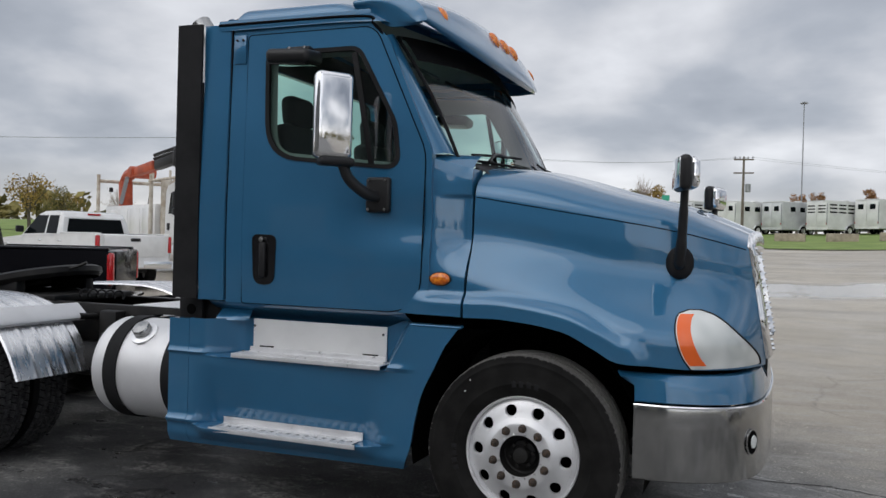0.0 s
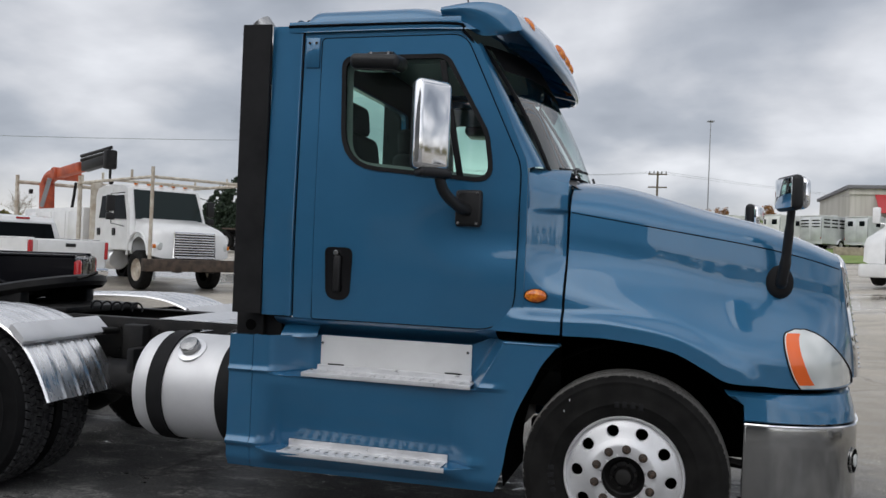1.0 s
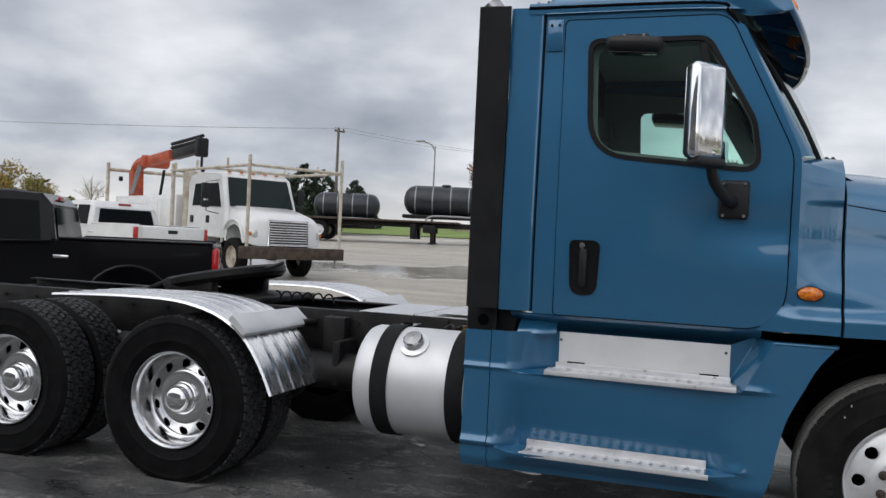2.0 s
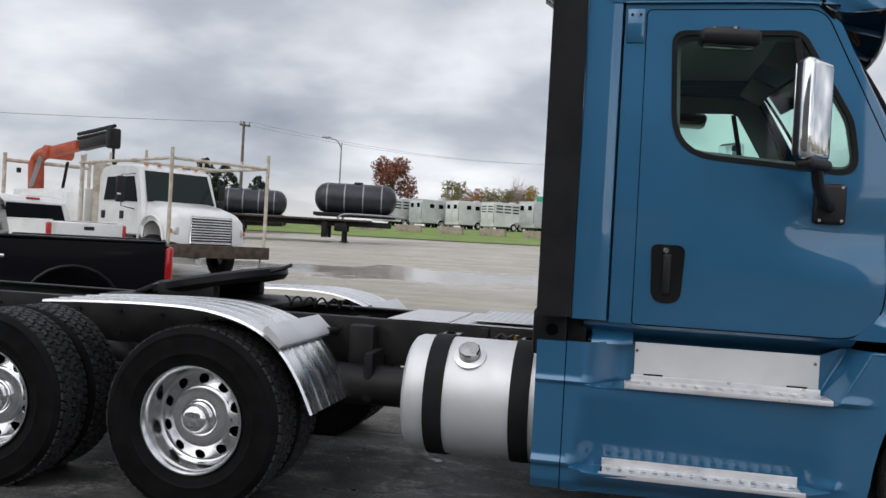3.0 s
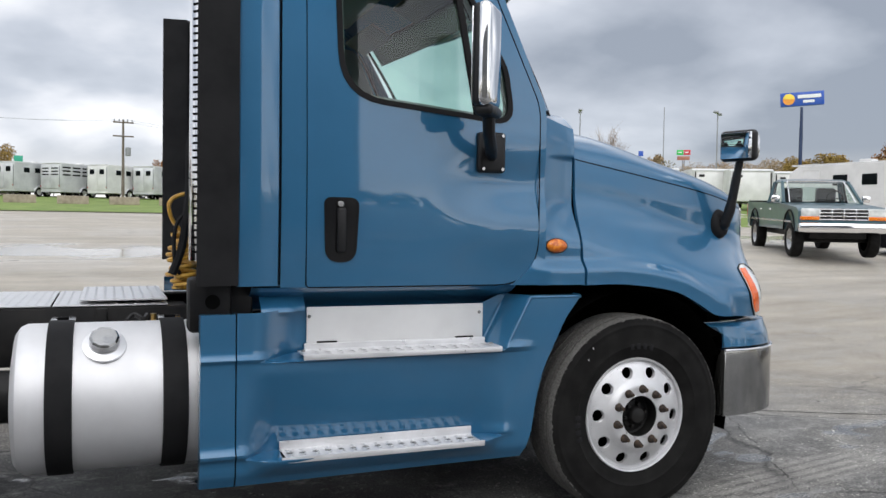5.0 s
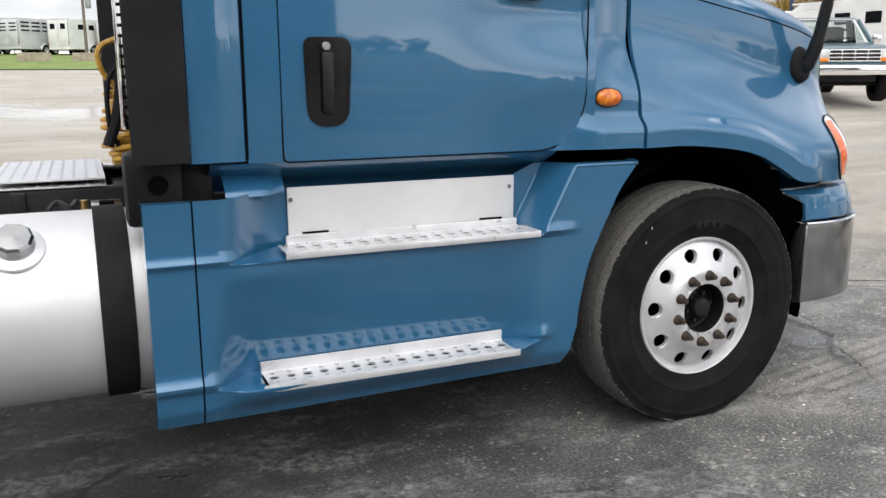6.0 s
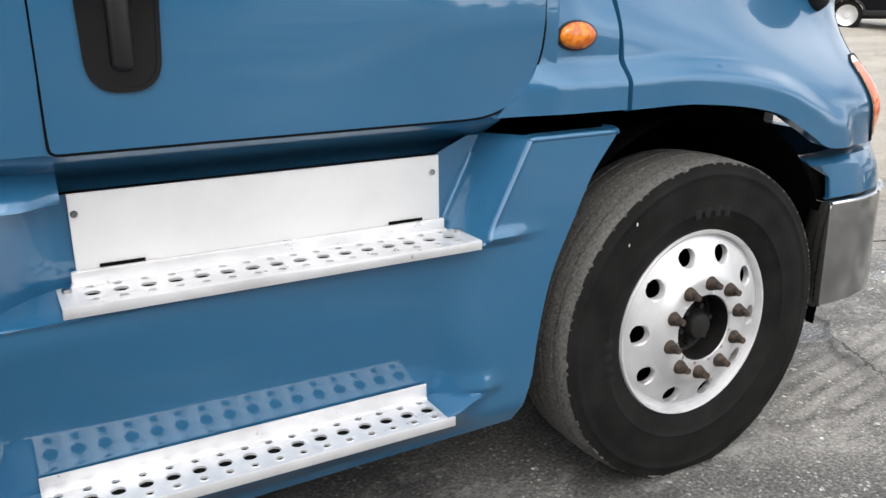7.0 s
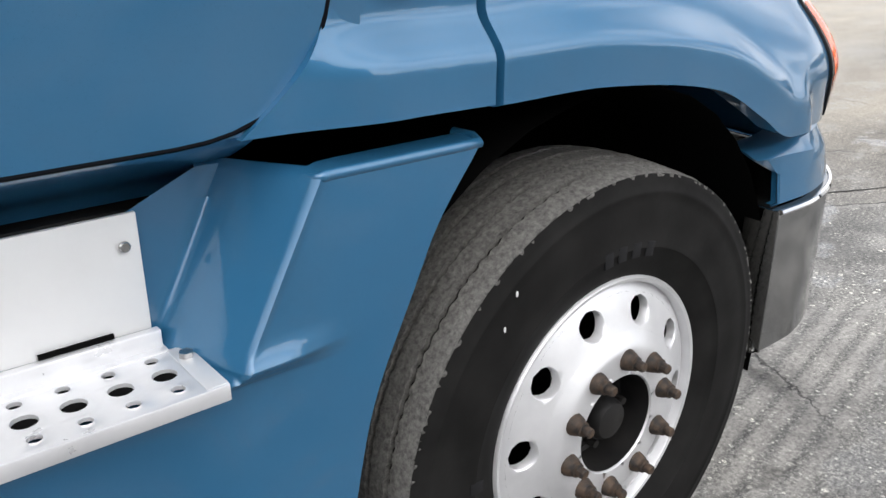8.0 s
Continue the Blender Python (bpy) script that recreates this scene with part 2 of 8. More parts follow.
TANK_ALU = material("satin_tank_aluminium", (0.74, 0.74, 0.75), 0.5, 0.5)
vary_rough(TANK_ALU, 10, 0.42, 0.58, detail=7); vary(TANK_ALU, 3, (0.69, 0.69, 0.70), (0.78, 0.78, 0.79), detail=7)
DRIVE_SIDE = material("black_tyre_side", (0.006, 0.006, 0.0065), 0.62, Specular_IOR_Level=0.10)
vary(DRIVE_SIDE, 9, (0.0035, 0.0035, 0.0038), (0.008, 0.008, 0.0085), detail=7); bump(DRIVE_SIDE, 120, 0.12, 0.002)
DRIVE_RUBBER = material("drive_tread_rubber", (0.05, 0.05, 0.052), 0.8, Specular_IOR_Level=0.3)
vary(DRIVE_RUBBER, 30, (0.014, 0.014, 0.016), (0.060, 0.060, 0.062), detail=7); bump(DRIVE_RUBBER, 150, 0.4, 0.003)
AMBER = material("amber_lens", (0.75, 0.17, 0.008), 0.12, 0.0, 0.6)
vary(AMBER, 55, (0.55, 0.10, 0.004), (0.85, 0.26, 0.015), detail=1)
ORANGE = material("orange_reflector", (0.86, 0.14, 0.02), 0.18, 0.0, 0.5)
LENS_CLEAR = material("clear_lens_plastic", (0.55, 0.57, 0.56), 0.10, 0.0, 1.0)
vary(LENS_CLEAR, 5, (0.50, 0.53, 0.52), (0.74, 0.76, 0.74), 0.38, 0.62, detail=1)
GLASS = glass_material("green_tinted_glass", (0.72, 0.93, 0.85))
WINDSHIELD = glass_material("windshield_glass", (0.72, 0.88, 0.83))
MIRROR = material("mirror_silver", (0.85, 0.87, 0.88), 0.01, 1.0)
HEADLINER = material("grey_headliner", (0.44, 0.44, 0.43), 0.9)
TRIM_GREY = material("grey_interior_trim", (0.10, 0.10, 0.105), 0.75)
SEAT_CLOTH = material("dark_seat_cloth", (0.025, 0.025, 0.028), 0.9)
vary(SEAT_CLOTH, 80, (0.018, 0.018, 0.02), (0.036, 0.036, 0.04))
YELLOW_HOSE = material("yellow_hose_plastic", (0.50, 0.27, 0.03), 0.4)
vary(YELLOW_HOSE, 25, (0.36, 0.18, 0.02), (0.60, 0.35, 0.05))
BRASS = material("brass_fitting", (0.5, 0.34, 0.12), 0.35, 1.0)
TREADPLATE = material("aluminium_tread_plate", (0.74, 0.74, 0.75), 0.36, 0.9)
vary_rough(TREADPLATE, 14, 0.28, 0.48)

# ---- building helpers ----
def thing(name, label, category, group="", place=(0, 0, 0), turn=0.0, kind=""):
    ob = new(name)
    ob.empty_display_size = 0.2
    ob.matrix_world = pose(*place, 0, 0, turn)
    return tagged(ob, label, category, group, kind)


def finish(name, bm, mat, angle=38, recalc=True):
    if recalc:
        bmesh.ops.recalc_face_normals(bm, faces=bm.faces)
    me = bpy.data.meshes.new(name)
    bm.to_mesh(me)
    bm.free()
    me.materials.append(mat)
    me.polygons.foreach_set("use_smooth", [True] * len(me.polygons))
    me.set_sharp_from_angle(angle=radians(angle))
    return me


def part(name, bm, mat, parent, label="", angle=38, recalc=True, at=None):
    ob = new(name, finish(name, bm, mat, angle, recalc))
    ob.parent = parent
    if at is not None:
        ob.matrix_basis = at
    return tagged(ob, label)


def setting(name, bm, mat, label, category, angle=38):
    return tagged(new(name, finish(name, bm, mat, angle)), label, category, kind="structure")


def quad_grid(bm, rows, closed=False):
    vs = [[bm.verts.new(p) for p in r] for r in rows]
    for a, b in zip(vs, vs[1:]):
        n = len(a)
        for i in range(n if closed else n - 1):
            j = (i + 1) % n
            try:
                bm.faces.new((a[i], a[j], b[j], b[i]))
            except ValueError:
                pass
    return vs


def grid(rows, thick=0.0, closed=False):
    bm = bmesh.new()
    quad_grid(bm, rows, closed)
    bmesh.ops.remove_doubles(bm, verts=bm.verts, dist=1e-5)
    if thick:
        bmesh.ops.recalc_face_normals(bm, faces=bm.faces)
        bmesh.ops.solidify(bm, geom=bm.faces[:], thickness=thick)
    return bm


def add_box(bm, size, centre=(0, 0, 0), bev=0.0, turn=(0, 0, 0), segs=2):
    m = Matrix.LocRotScale(centre, Euler([radians(a) for a in turn]), None)
    r = bmesh.ops.create_cube(bm, size=1.0)
    for v in r["verts"]:
        v.co = Vector((v.co.x * size[0], v.co.y * size[1], v.co.z * size[2]))
    if bev:
        edges = list({e for v in r["verts"] for e in v.link_edges})
        q = bmesh.ops.bevel(bm, geom=edges, offset=bev, segments=segs, affect="EDGES", profile=0.5)
        vs = {v for f in q["faces"] for v in f.verts} | {v for v in r["verts"] if v.is_valid}
    else:
        vs = r["verts"]
    for v in vs:
        v.co = m @ v.co
    return bm


def box(size, centre=(0, 0, 0), bev=0.0, turn=(0, 0, 0), segs=2):
    return add_box(bmesh.new(), size, centre, bev, turn, segs)


def lathe(profile, centre=(0, 0, 0), axis="y", segs=48, bm=None, start=0.0, sweep=360.0):
    """A profile of (radius, along) turned about an axis."""
    bm = bm or bmesh.new()
    full = abs(sweep - 360) < 1e-6
    rows = []
    n = segs if full else segs + 1
    for r, a in profile:
        ring = []
        for i in range(n):
            w = radians(start + sweep * i / segs)
            c, s = r * math.cos(w), r * math.sin(w)
            p = {"y": (c, a, s), "x": (a, c, s), "z": (c, s, a)}[axis]
            ring.append((p[0] + centre[0], p[1] + centre[1], p[2] + centre[2]))
        rows.append(ring)
    quad_grid(bm, rows, closed=full)
    bmesh.ops.remove_doubles(bm, verts=bm.verts, dist=1e-6)
    return bm


def disc_cyl(r, a0, a1, centre=(0, 0, 0), axis="y", segs=32, bev=0.0, bm=None):
    b = bev
    return lathe([(0, a0), (r - b, a0), (r, a0 + math.copysign(b, a1 - a0)), (r, a1 - math.copysign(b, a1 - a0)), (r - b, a1), (0, a1)], centre, axis, segs, bm)


def smooth_path(points, per=8):
    """A soft line through a few points."""
    p = [Vector(q) for q in points]
    out = []
    for i in range(len(p) - 1):
        a, b, c, d = p[max(i - 1, 0)], p[i], p[i + 1], p[min(i + 2, len(p) - 1)]
        for k in range(per):
            t = k / per
            out.append(0.5 * ((2 * b) + (c - a) * t + (2 * a - 5 * b + 4 * c - d) * t * t + (3 * b - a - 3 * c + d) * t ** 3))
    out.append(p[-1])
    return out


def tube(path, r, segs=10, bm=None, flat=1.0):
    bm = bm or bmesh.new()
    path = [Vector(p) for p in path]
    rows, up = [], Vector((0, 0, 1))
    side = None
    for i, p in enumerate(path):
        d = (path[min(i + 1, len(path) - 1)] - path[max(i - 1, 0)]).normalized()
        if side is None:
            side = d.cross(up if abs(d.z) < 0.9 else Vector((1, 0, 0))).normalized()
        side = (side - d * side.dot(d)).normalized()
        nrm = d.cross(side)
        rr = r[i] if isinstance(r, (list, tuple)) else r
        rows.append([p + side * math.cos(2 * math.pi * k / segs) * rr + nrm * math.sin(2 * math.pi * k / segs) * rr * flat for k in range(segs)])
    vs = quad_grid(bm, rows, closed=True)
    bm.faces.new(vs[0]); bm.faces.new(vs[-1])
    return bm


def fillet(corners, per=6):
    """A closed outline from corners (x, z, radius)."""
    out, n = [], len(corners)
    for i in range(n):
        p0, p1, p2 = (Vector(corners[(i + k) % n][:2]) for k in (-1, 0, 1))
        r = corners[i][2]
        a, b = (p0 - p1).normalized(), (p2 - p1).normalized()
        ang = a.angle(b)
        d = min(r / math.tan(ang / 2), 0.48 * min((p0 - p1).length, (p2 - p1).length))
        s, e = p1 + a * d, p1 + b * d
        for k in range(per + 1):
            t = k / per
            out.append((1 - t) ** 2 * s + 2 * t * (1 - t) * p1 + t * t * e)
    return out


def cast(outline, c, ang):
    """Where a ray from c meets a closed outline."""
    d = Vector((math.cos(ang), math.sin(ang)))
    best = None
    for i in range(len(outline)):
        a, b = outline[i], outline[(i + 1) % len(outline)]
        e = b - a
        k = d.x * e.y - d.y * e.x
        if abs(k) < 1e-12:
            continue
        w = a - c
        t = (w.x * e.y - w.y * e.x) / k
        u = (w.x * d.y - w.y * d.x) / k
        if t > 0 and -1e-6 <= u <= 1 + 1e-6:
            best = t if best is None else max(best, t)
    return c + d * (best or 0)


def ring_between(outer, inner, c, steps, surface, s=1, flange=0.03, inner_flange=0.03, count=90):
    """A sheet between two outlines seen from c; surface(x, z) gives its y. Both borders turn inwards."""
    c = Vector(c)
    angs = sorted({round(math.atan2(p.y - c.y, p.x - c.x), 4) for p in list(outer) + list(inner)} | {round(-math.pi + 2 * math.pi * k / count, 4) for k in range(count)})
    bm = bmesh.new()
    rows = []
    po, pi = [cast(outer, c, a) for a in angs], [cast(inner, c, a) for a in angs]
    if flange:
        rows.append([(p.x, (surface(p.x, p.y) + flange) * s, p.y) for p in po])
    for k in range(steps + 1):
        t = k / steps
        row = []
        for a, b in zip(po, pi):
            q = a.lerp(b, t)
            row.append((q.x, surface(q.x, q.y) * s, q.y))
        rows.append(row)
    if inner_flange:
        rows.append([(p.x, (surface(p.x, p.y) + inner_flange) * s, p.y) for p in pi])
    quad_grid(bm, rows, closed=True)
    return bm


def sheet(outline, c, steps, surface, s=1, flange=0.0):
    """A filled outline on a surface."""
    c = Vector(c)
    angs = sorted({round(math.atan2(p.y - c.y, p.x - c.x), 4) for p in outline} | {round(-math.pi + 2 * math.pi * k / 72, 4) for k in range(72)})
    po = [cast(outline, c, a) for a in angs]
    bm = bmesh.new()
    rows = []
    if flange:
        rows.append([(p.x, (surface(p.x, p.y) + flange) * s, p.y) for p in po])
    for k in range(steps + 1):
        t = (k / steps) * 0.999
        row = []
        for a in po:
            q = a.lerp(c, t)
            row.append((q.x, surface(q.x, q.y) * s, q.y))
        rows.append(row)
    vs = quad_grid(bm, rows, closed=True)
    bm.faces.new(vs[-1])
    return bm


def table(points):
    """A soft function through (x, value) pairs."""
    xs, ys = [p[0] for p in points], [p[1] for p in points]

    def f(x):
        if x <= xs[0]:
            return ys[0]
        for i in range(len(xs) - 1):
            if x <= xs[i + 1]:
                h = xs[i + 1] - xs[i]
                t = (x - xs[i]) / h
                m0 = (ys[i + 1] - ys[max(i - 1, 0)]) / (xs[i + 1] - xs[max(i - 1, 0)])
                j = min(i + 2, len(xs) - 1)
                m1 = (ys[j] - ys[i]) / (xs[j] - xs[i])
                return (2 * t ** 3 - 3 * t * t + 1) * ys[i] + (t ** 3 - 2 * t * t + t) * h * m0 + (3 * t * t - 2 * t ** 3) * ys[i + 1] + (t ** 3 - t * t) * h * m1
        return ys[-1]
    return f


def step(a, b, x):
    t = min(max((x - a) / (b - a), 0.0), 1.0)
    return t * t * (3 - 2 * t)


def spread(a, b, n):
    return [a + (b - a) * i / n for i in range(n + 1)]

# ---- ground ----
def ramp_up(u, soft=2.0):
    return u - soft * (1 - math.exp(-u / soft)) if u > 0 else 0.0


def ground_z(x, y):
    """The lot is level round the truck and climbs gently behind it."""
    return 0.0405 * ramp_up(min(y, 90) - 2.0) + 0.22 * step(2, 8, x) * step(8.5, 12.5, y) * (1 - step(16, 34, y)) + 0.30 * step(2.5, 13.0, x) * step(-3, 3, y) + 0.85 * step(23, 31, x) * step(22, 36, y)


def axis_marks():
    near = spread(-16, 16, 64)
    far, d, v = [], 0.7, 16.0
    while v < 3500:
        v += d
        d *= 1.12
        far.append(v)
    return [-q for q in reversed(far)] + near + far


marks = axis_marks()
bm = bmesh.new()
quad_grid(bm, [[(x, y, ground_z(x, y)) for x in marks] for y in marks])
ASPHALT = material("worn_asphalt", (0.07, 0.07, 0.068), 0.8)


def build_asphalt(m):
    nodes, links = m.node_tree.nodes, m.node_tree.links
    bsdf = nodes["Principled BSDF"]

    def math_node(op, a, b=None, clamp=False):
        n = nodes.new("ShaderNodeMath")
        n.operation, n.use_clamp = op, clamp
        for i, v in enumerate((a, b)):
            if v is None:
                continue
            if isinstance(v, (int, float)):
                n.inputs[i].default_value = v
            else:
                links.new(v, n.inputs[i])
        return n.outputs[0]

    def mix(fac, a, b, kind="MIX"):
        n = nodes.new("ShaderNodeMix")
        n.data_type, n.blend_type = "RGBA", kind
        for key, v in (("Factor", fac), ("A", a), ("B", b)):
            if isinstance(v, (int, float)):
                n.inputs[key].default_value = v
            elif isinstance(v, tuple):
                n.inputs[key].default_value = (*v, 1)
            else:
                links.new(v, n.inputs[key])
        return n.outputs["Result"]
    tc = nodes.new("ShaderNodeTexCoord")
    sep_xyz = nodes.new("ShaderNodeSeparateXYZ")
    links.new(tc.outputs["Object"], sep_xyz.inputs[0])
    # older, paler paving beyond the ragged joint that crosses the lot
    wob = noise_node(m, 0.5, 5)
    wander = math_node("MULTIPLY", math_node("SUBTRACT", wob.outputs["Fac"], 0.5), 1.2)
    joint = math_node("ADD", sep_xyz.outputs["Y"], math_node("MULTIPLY", math_node("MAXIMUM", math_node("SUBTRACT", sep_xyz.outputs["X"], 1.0), 0.0), 0.55))
    jag = math_node("MULTIPLY", math_node("SUBTRACT", noise_node(m, 5, 6, 0.7).outputs["Fac"], 0.5), 0.16)
    seam_at = math_node("ADD", math_node("SUBTRACT", joint, 1.0), jag)
    beyond = math_node("MULTIPLY", seam_at, 40.0, True)
    old = math_node("MULTIPLY", math_node("ADD", math_node("MULTIPLY", math_node("ADD", seam_at, math_node("MULTIPLY", wander, 1.5)), 0.30, True), math_node("MULTIPLY", beyond, 0.22)), 1.0, True)
    far_off = math_node("MULTIPLY", math_node("ADD", math_node("SUBTRACT", joint, 7.0), math_node("MULTIPLY", wander, 8.0)), 0.12, True)
    # oil and water have darkened the paving where trucks stand
    parked = math_node("MULTIPLY", math_node("ADD", math_node("SUBTRACT", 0.2, sep_xyz.outputs["X"]), math_node("MULTIPLY", wander, 4.0)), 0.7, True)
    blot = noise_node(m, 0.55, 7, 0.6)
    blot2 = noise_node(m, 1.9, 8, 0.62)
    streak = noise_node(m, 1.0, 7, 0.62, stretch=(0.16, 1.1, 1))
    fine = noise_node(m, 210, 3, 0.6)
    grit = noise_node(m, 75, 5, 0.75)
    clean = ramp_node(m, blot.outputs["Fac"], [(0.38, (0.095, 0.094, 0.092)), (0.50, (0.160, 0.157, 0.151)), (0.63, (0.29, 0.283, 0.268))]).outputs[0]
    oily = ramp_node(m, blot.outputs["Fac"], [(0.38, (0.034, 0.034, 0.036)), (0.52, (0.080, 0.080, 0.080)), (0.63, (0.20, 0.197, 0.19))]).outputs[0]
    base = mix(parked, clean, oily)
    pale = ramp_node(m, streak.outputs["Fac"], [(0.34, (0.29, 0.262, 0.222)), (0.5, (0.35, 0.317, 0.267)), (0.66, (0.41, 0.371, 0.312))]).outputs[0]
    sandy = ramp_node(m, streak.outputs["Fac"], [(0.34, (0.35, 0.320, 0.273)), (0.5, (0.44, 0.403, 0.345)), (0.66, (0.52, 0.478, 0.410))]).outputs[0]
    col = mix(old, base, mix(far_off, pale, sandy))
    stain = ramp_node(m, blot2.outputs["Fac"], [(0.36, (0.60, 0.60, 0.61)), (0.5, (1, 1, 1)), (0.66, (1.28, 1.27, 1.24))]).outputs[0]
    col = mix(math_node("SUBTRACT", 1.0, math_node("MULTIPLY", old, 0.82)), col, mix(1.0, col, stain, "MULTIPLY"))
    sp = ramp_node(m, grit.outputs["Fac"], [(0.40, (0.40, 0.40, 0.40)), (0.52, (0.92, 0.92, 0.92)), (0.60, (1.5, 1.48, 1.43)), (0.72, (2.9, 2.85, 2.7))]).outputs[0]
    speck = mix(math_node("SUBTRACT", 1.0, math_node("MULTIPLY", old, 0.7)), (1, 1, 1), sp)
    col = mix(1.0, col, speck, "MULTIPLY")
    col = mix(0.5, col, mix(1.0, col, ramp_node(m, fine.outputs["Fac"], [(0.35, (0.5, 0.5, 0.5)), (0.65, (1.5, 1.5, 1.5))]).outputs[0], "MULTIPLY"))
    # crushed stones of several sizes showing at the surface
    strewn = ramp_node(m, noise_node(m, 2.6, 6, 0.65).outputs["Fac"], [(0.40, (0.12, 0.12, 0.12)), (0.56, (1, 1, 1))]).outputs[0]
    for scale, share, gain in ((34, 0.16, 3.4), (62, 0.26, 3.2)):
        cell = nodes.new("ShaderNodeTexVoronoi"); cell.inputs["Scale"].default_value = scale
        links.new(tc.outputs["Object"], cell.inputs["Vector"])
        pick = nodes.new("ShaderNodeSeparateColor"); links.new(cell.outputs["Color"], pick.inputs[0])
        dot = math_node("MULTIPLY", math_node("LESS_THAN", pick.outputs[0], share), math_node("LESS_THAN", cell.outputs["Distance"], math_node("ADD", math_node("MULTIPLY", pick.outputs[1], 0.25), 0.18)))
        show = math_node("MULTIPLY", math_node("MULTIPLY", dot, strewn), math_node("SUBTRACT", 1.0, math_node("MULTIPLY", old, 0.85)))
        col = mix(math_node("MULTIPLY", show, 0.8), col, mix(1.0, col, (gain, gain, gain * 0.96), "MULTIPLY"))
    # dusty scuffs where wheels have scrubbed
    scuff = ramp_node(m, noise_node(m, 2.2, 8, 0.68, stretch=(0.7, 1.5, 1)).outputs["Fac"], [(0.50, (0, 0, 0)), (0.61, (1, 1, 1))]).outputs[0]
    grain = ramp_node(m, noise_node(m, 22, 6, 0.75).outputs["Fac"], [(0.42, (0, 0, 0)), (0.60, (1, 1, 1))]).outputs[0]
    col = mix(math_node("MULTIPLY", math_node("MULTIPLY", scuff, grain), 0.72), col, (0.38, 0.37, 0.35))
    # the steer tyre has ground pale tread marks into the paving as it was turned
    wavy = math_node("SUBTRACT", sep_xyz.outputs["Y"], math_node("MULTIPLY", sep_xyz.outputs["X"], 0.20))
    ribs = math_node("SINE", math_node("MULTIPLY", math_node("ADD", wavy, math_node("MULTIPLY", wander, 0.10)), 74.0))
    ribs = math_node("MULTIPLY", math_node("ADD", ribs, 0.9), 0.5, True)
    ax = math_node("SUBTRACT", 1.0, math_node("MULTIPLY", math_node("ABSOLUTE", math_node("SUBTRACT", sep_xyz.outputs["X"], 1.25)), 1.05), True)
    ay = math_node("SUBTRACT", 1.0, math_node("MULTIPLY", math_node("ABSOLUTE", math_node("ADD", wavy, 1.24)), 3.8), True)
    rub = math_node("MULTIPLY", math_node("MULTIPLY", math_node("MULTIPLY", ax, ay), ribs), 3.4, True)
    gritty = ramp_node(m, noise_node(m, 55, 5, 0.8).outputs["Fac"], [(0.36, (0.1, 0.1, 0.1)), (0.60, (1, 1, 1))]).outputs[0]
    col = mix(math_node("MULTIPLY", math_node("MULTIPLY", rub, gritty), 0.8), col, (0.43, 0.41, 0.38))
    damp = ramp_node(m, noise_node(m, 1.1, 7, 0.66).outputs["Fac"], [(0.50, (0, 0, 0)), (0.60, (1, 1, 1))]).outputs[0]
    near = math_node("SUBTRACT", 1.0, old)
    col = mix(math_node("MULTIPLY", math_node("MULTIPLY", damp, near), 0.45), col, (0.035, 0.035, 0.036))
    # cracks
    warp = noise_node(m, 2.2, 5, 0.6)
    vec = nodes.new("ShaderNodeVectorMath"); vec.operation = "MULTIPLY_ADD"
    links.new(warp.outputs["Color"], vec.inputs[0]); vec.inputs[1].default_value = (0.5, 0.5, 0.0); links.new(tc.outputs["Object"], vec.inputs[2])
    vor = nodes.new("ShaderNodeTexVoronoi"); vor.feature = "DISTANCE_TO_EDGE"; vor.inputs["Scale"].default_value = 0.42
    links.new(vec.outputs[0], vor.inputs["Vector"])
    crack = ramp_node(m, vor.outputs["Distance"], [(0.002, (1, 1, 1)), (0.007, (0, 0, 0))]).outputs[0]
    gate = ramp_node(m, noise_node(m, 0.8, 2).outputs["Fac"], [(0.46, (0, 0, 0)), (0.54, (1, 1, 1))]).outputs[0]
    crack = math_node("MULTIPLY", math_node("MULTIPLY", crack, gate), math_node("SUBTRACT", 0.8, math_node("MULTIPLY", old, 0.5)))
    seam = math_node("SUBTRACT", 1.0, math_node("MULTIPLY", math_node("ABSOLUTE", seam_at), 75.0), True)
    seam = math_node("MULTIPLY", seam, ramp_node(m, noise_node(m, 3.1, 4, 0.7).outputs["Fac"], [(0.34, (0.15, 0.15, 0.15)), (0.50, (1, 1, 1))]).outputs[0])
    # one long crack runs off the joint towards the steer wheel
    along = math_node("ADD", math_node("SUBTRACT", math_node("SUBTRACT", sep_xyz.outputs["X"], math_node("MULTIPLY", sep_xyz.outputs["Y"], 0.548)), 1.754), math_node("MULTIPLY", jag, 1.3))
    split = math_node("SUBTRACT", 1.0, math_node("MULTIPLY", math_node("ABSOLUTE", along), 110.0), True)
    split = math_node("MULTIPLY", split, math_node("MULTIPLY", math_node("SUBTRACT", 1.0, beyond), math_node("MULTIPLY", math_node("ADD", sep_xyz.outputs["Y"], 1.35), 3.0, True)))
    crack = math_node("MAXIMUM", crack, math_node("MAXIMUM", seam, split))
    chips = math_node("MULTIPLY", math_node("SUBTRACT", 1.0, math_node("MULTIPLY", math_node("ABSOLUTE", math_node("ADD", seam_at, 0.03)), 22.0), True), gritty)
    col = mix(math_node("MULTIPLY", chips, 0.65), col, (0.40, 0.385, 0.355))
    col = mix(crack, col, (0.012, 0.012, 0.012))
    links.new(col, bsdf.inputs["Base Color"])
    # damp patches shine
    wet = ramp_node(m, noise_node(m, 0.30, 6, 0.6).outputs["Fac"], [(0.40, (0.42, 0.42, 0.42)), (0.56, (0.82, 0.82, 0.82))]).outputs[0]
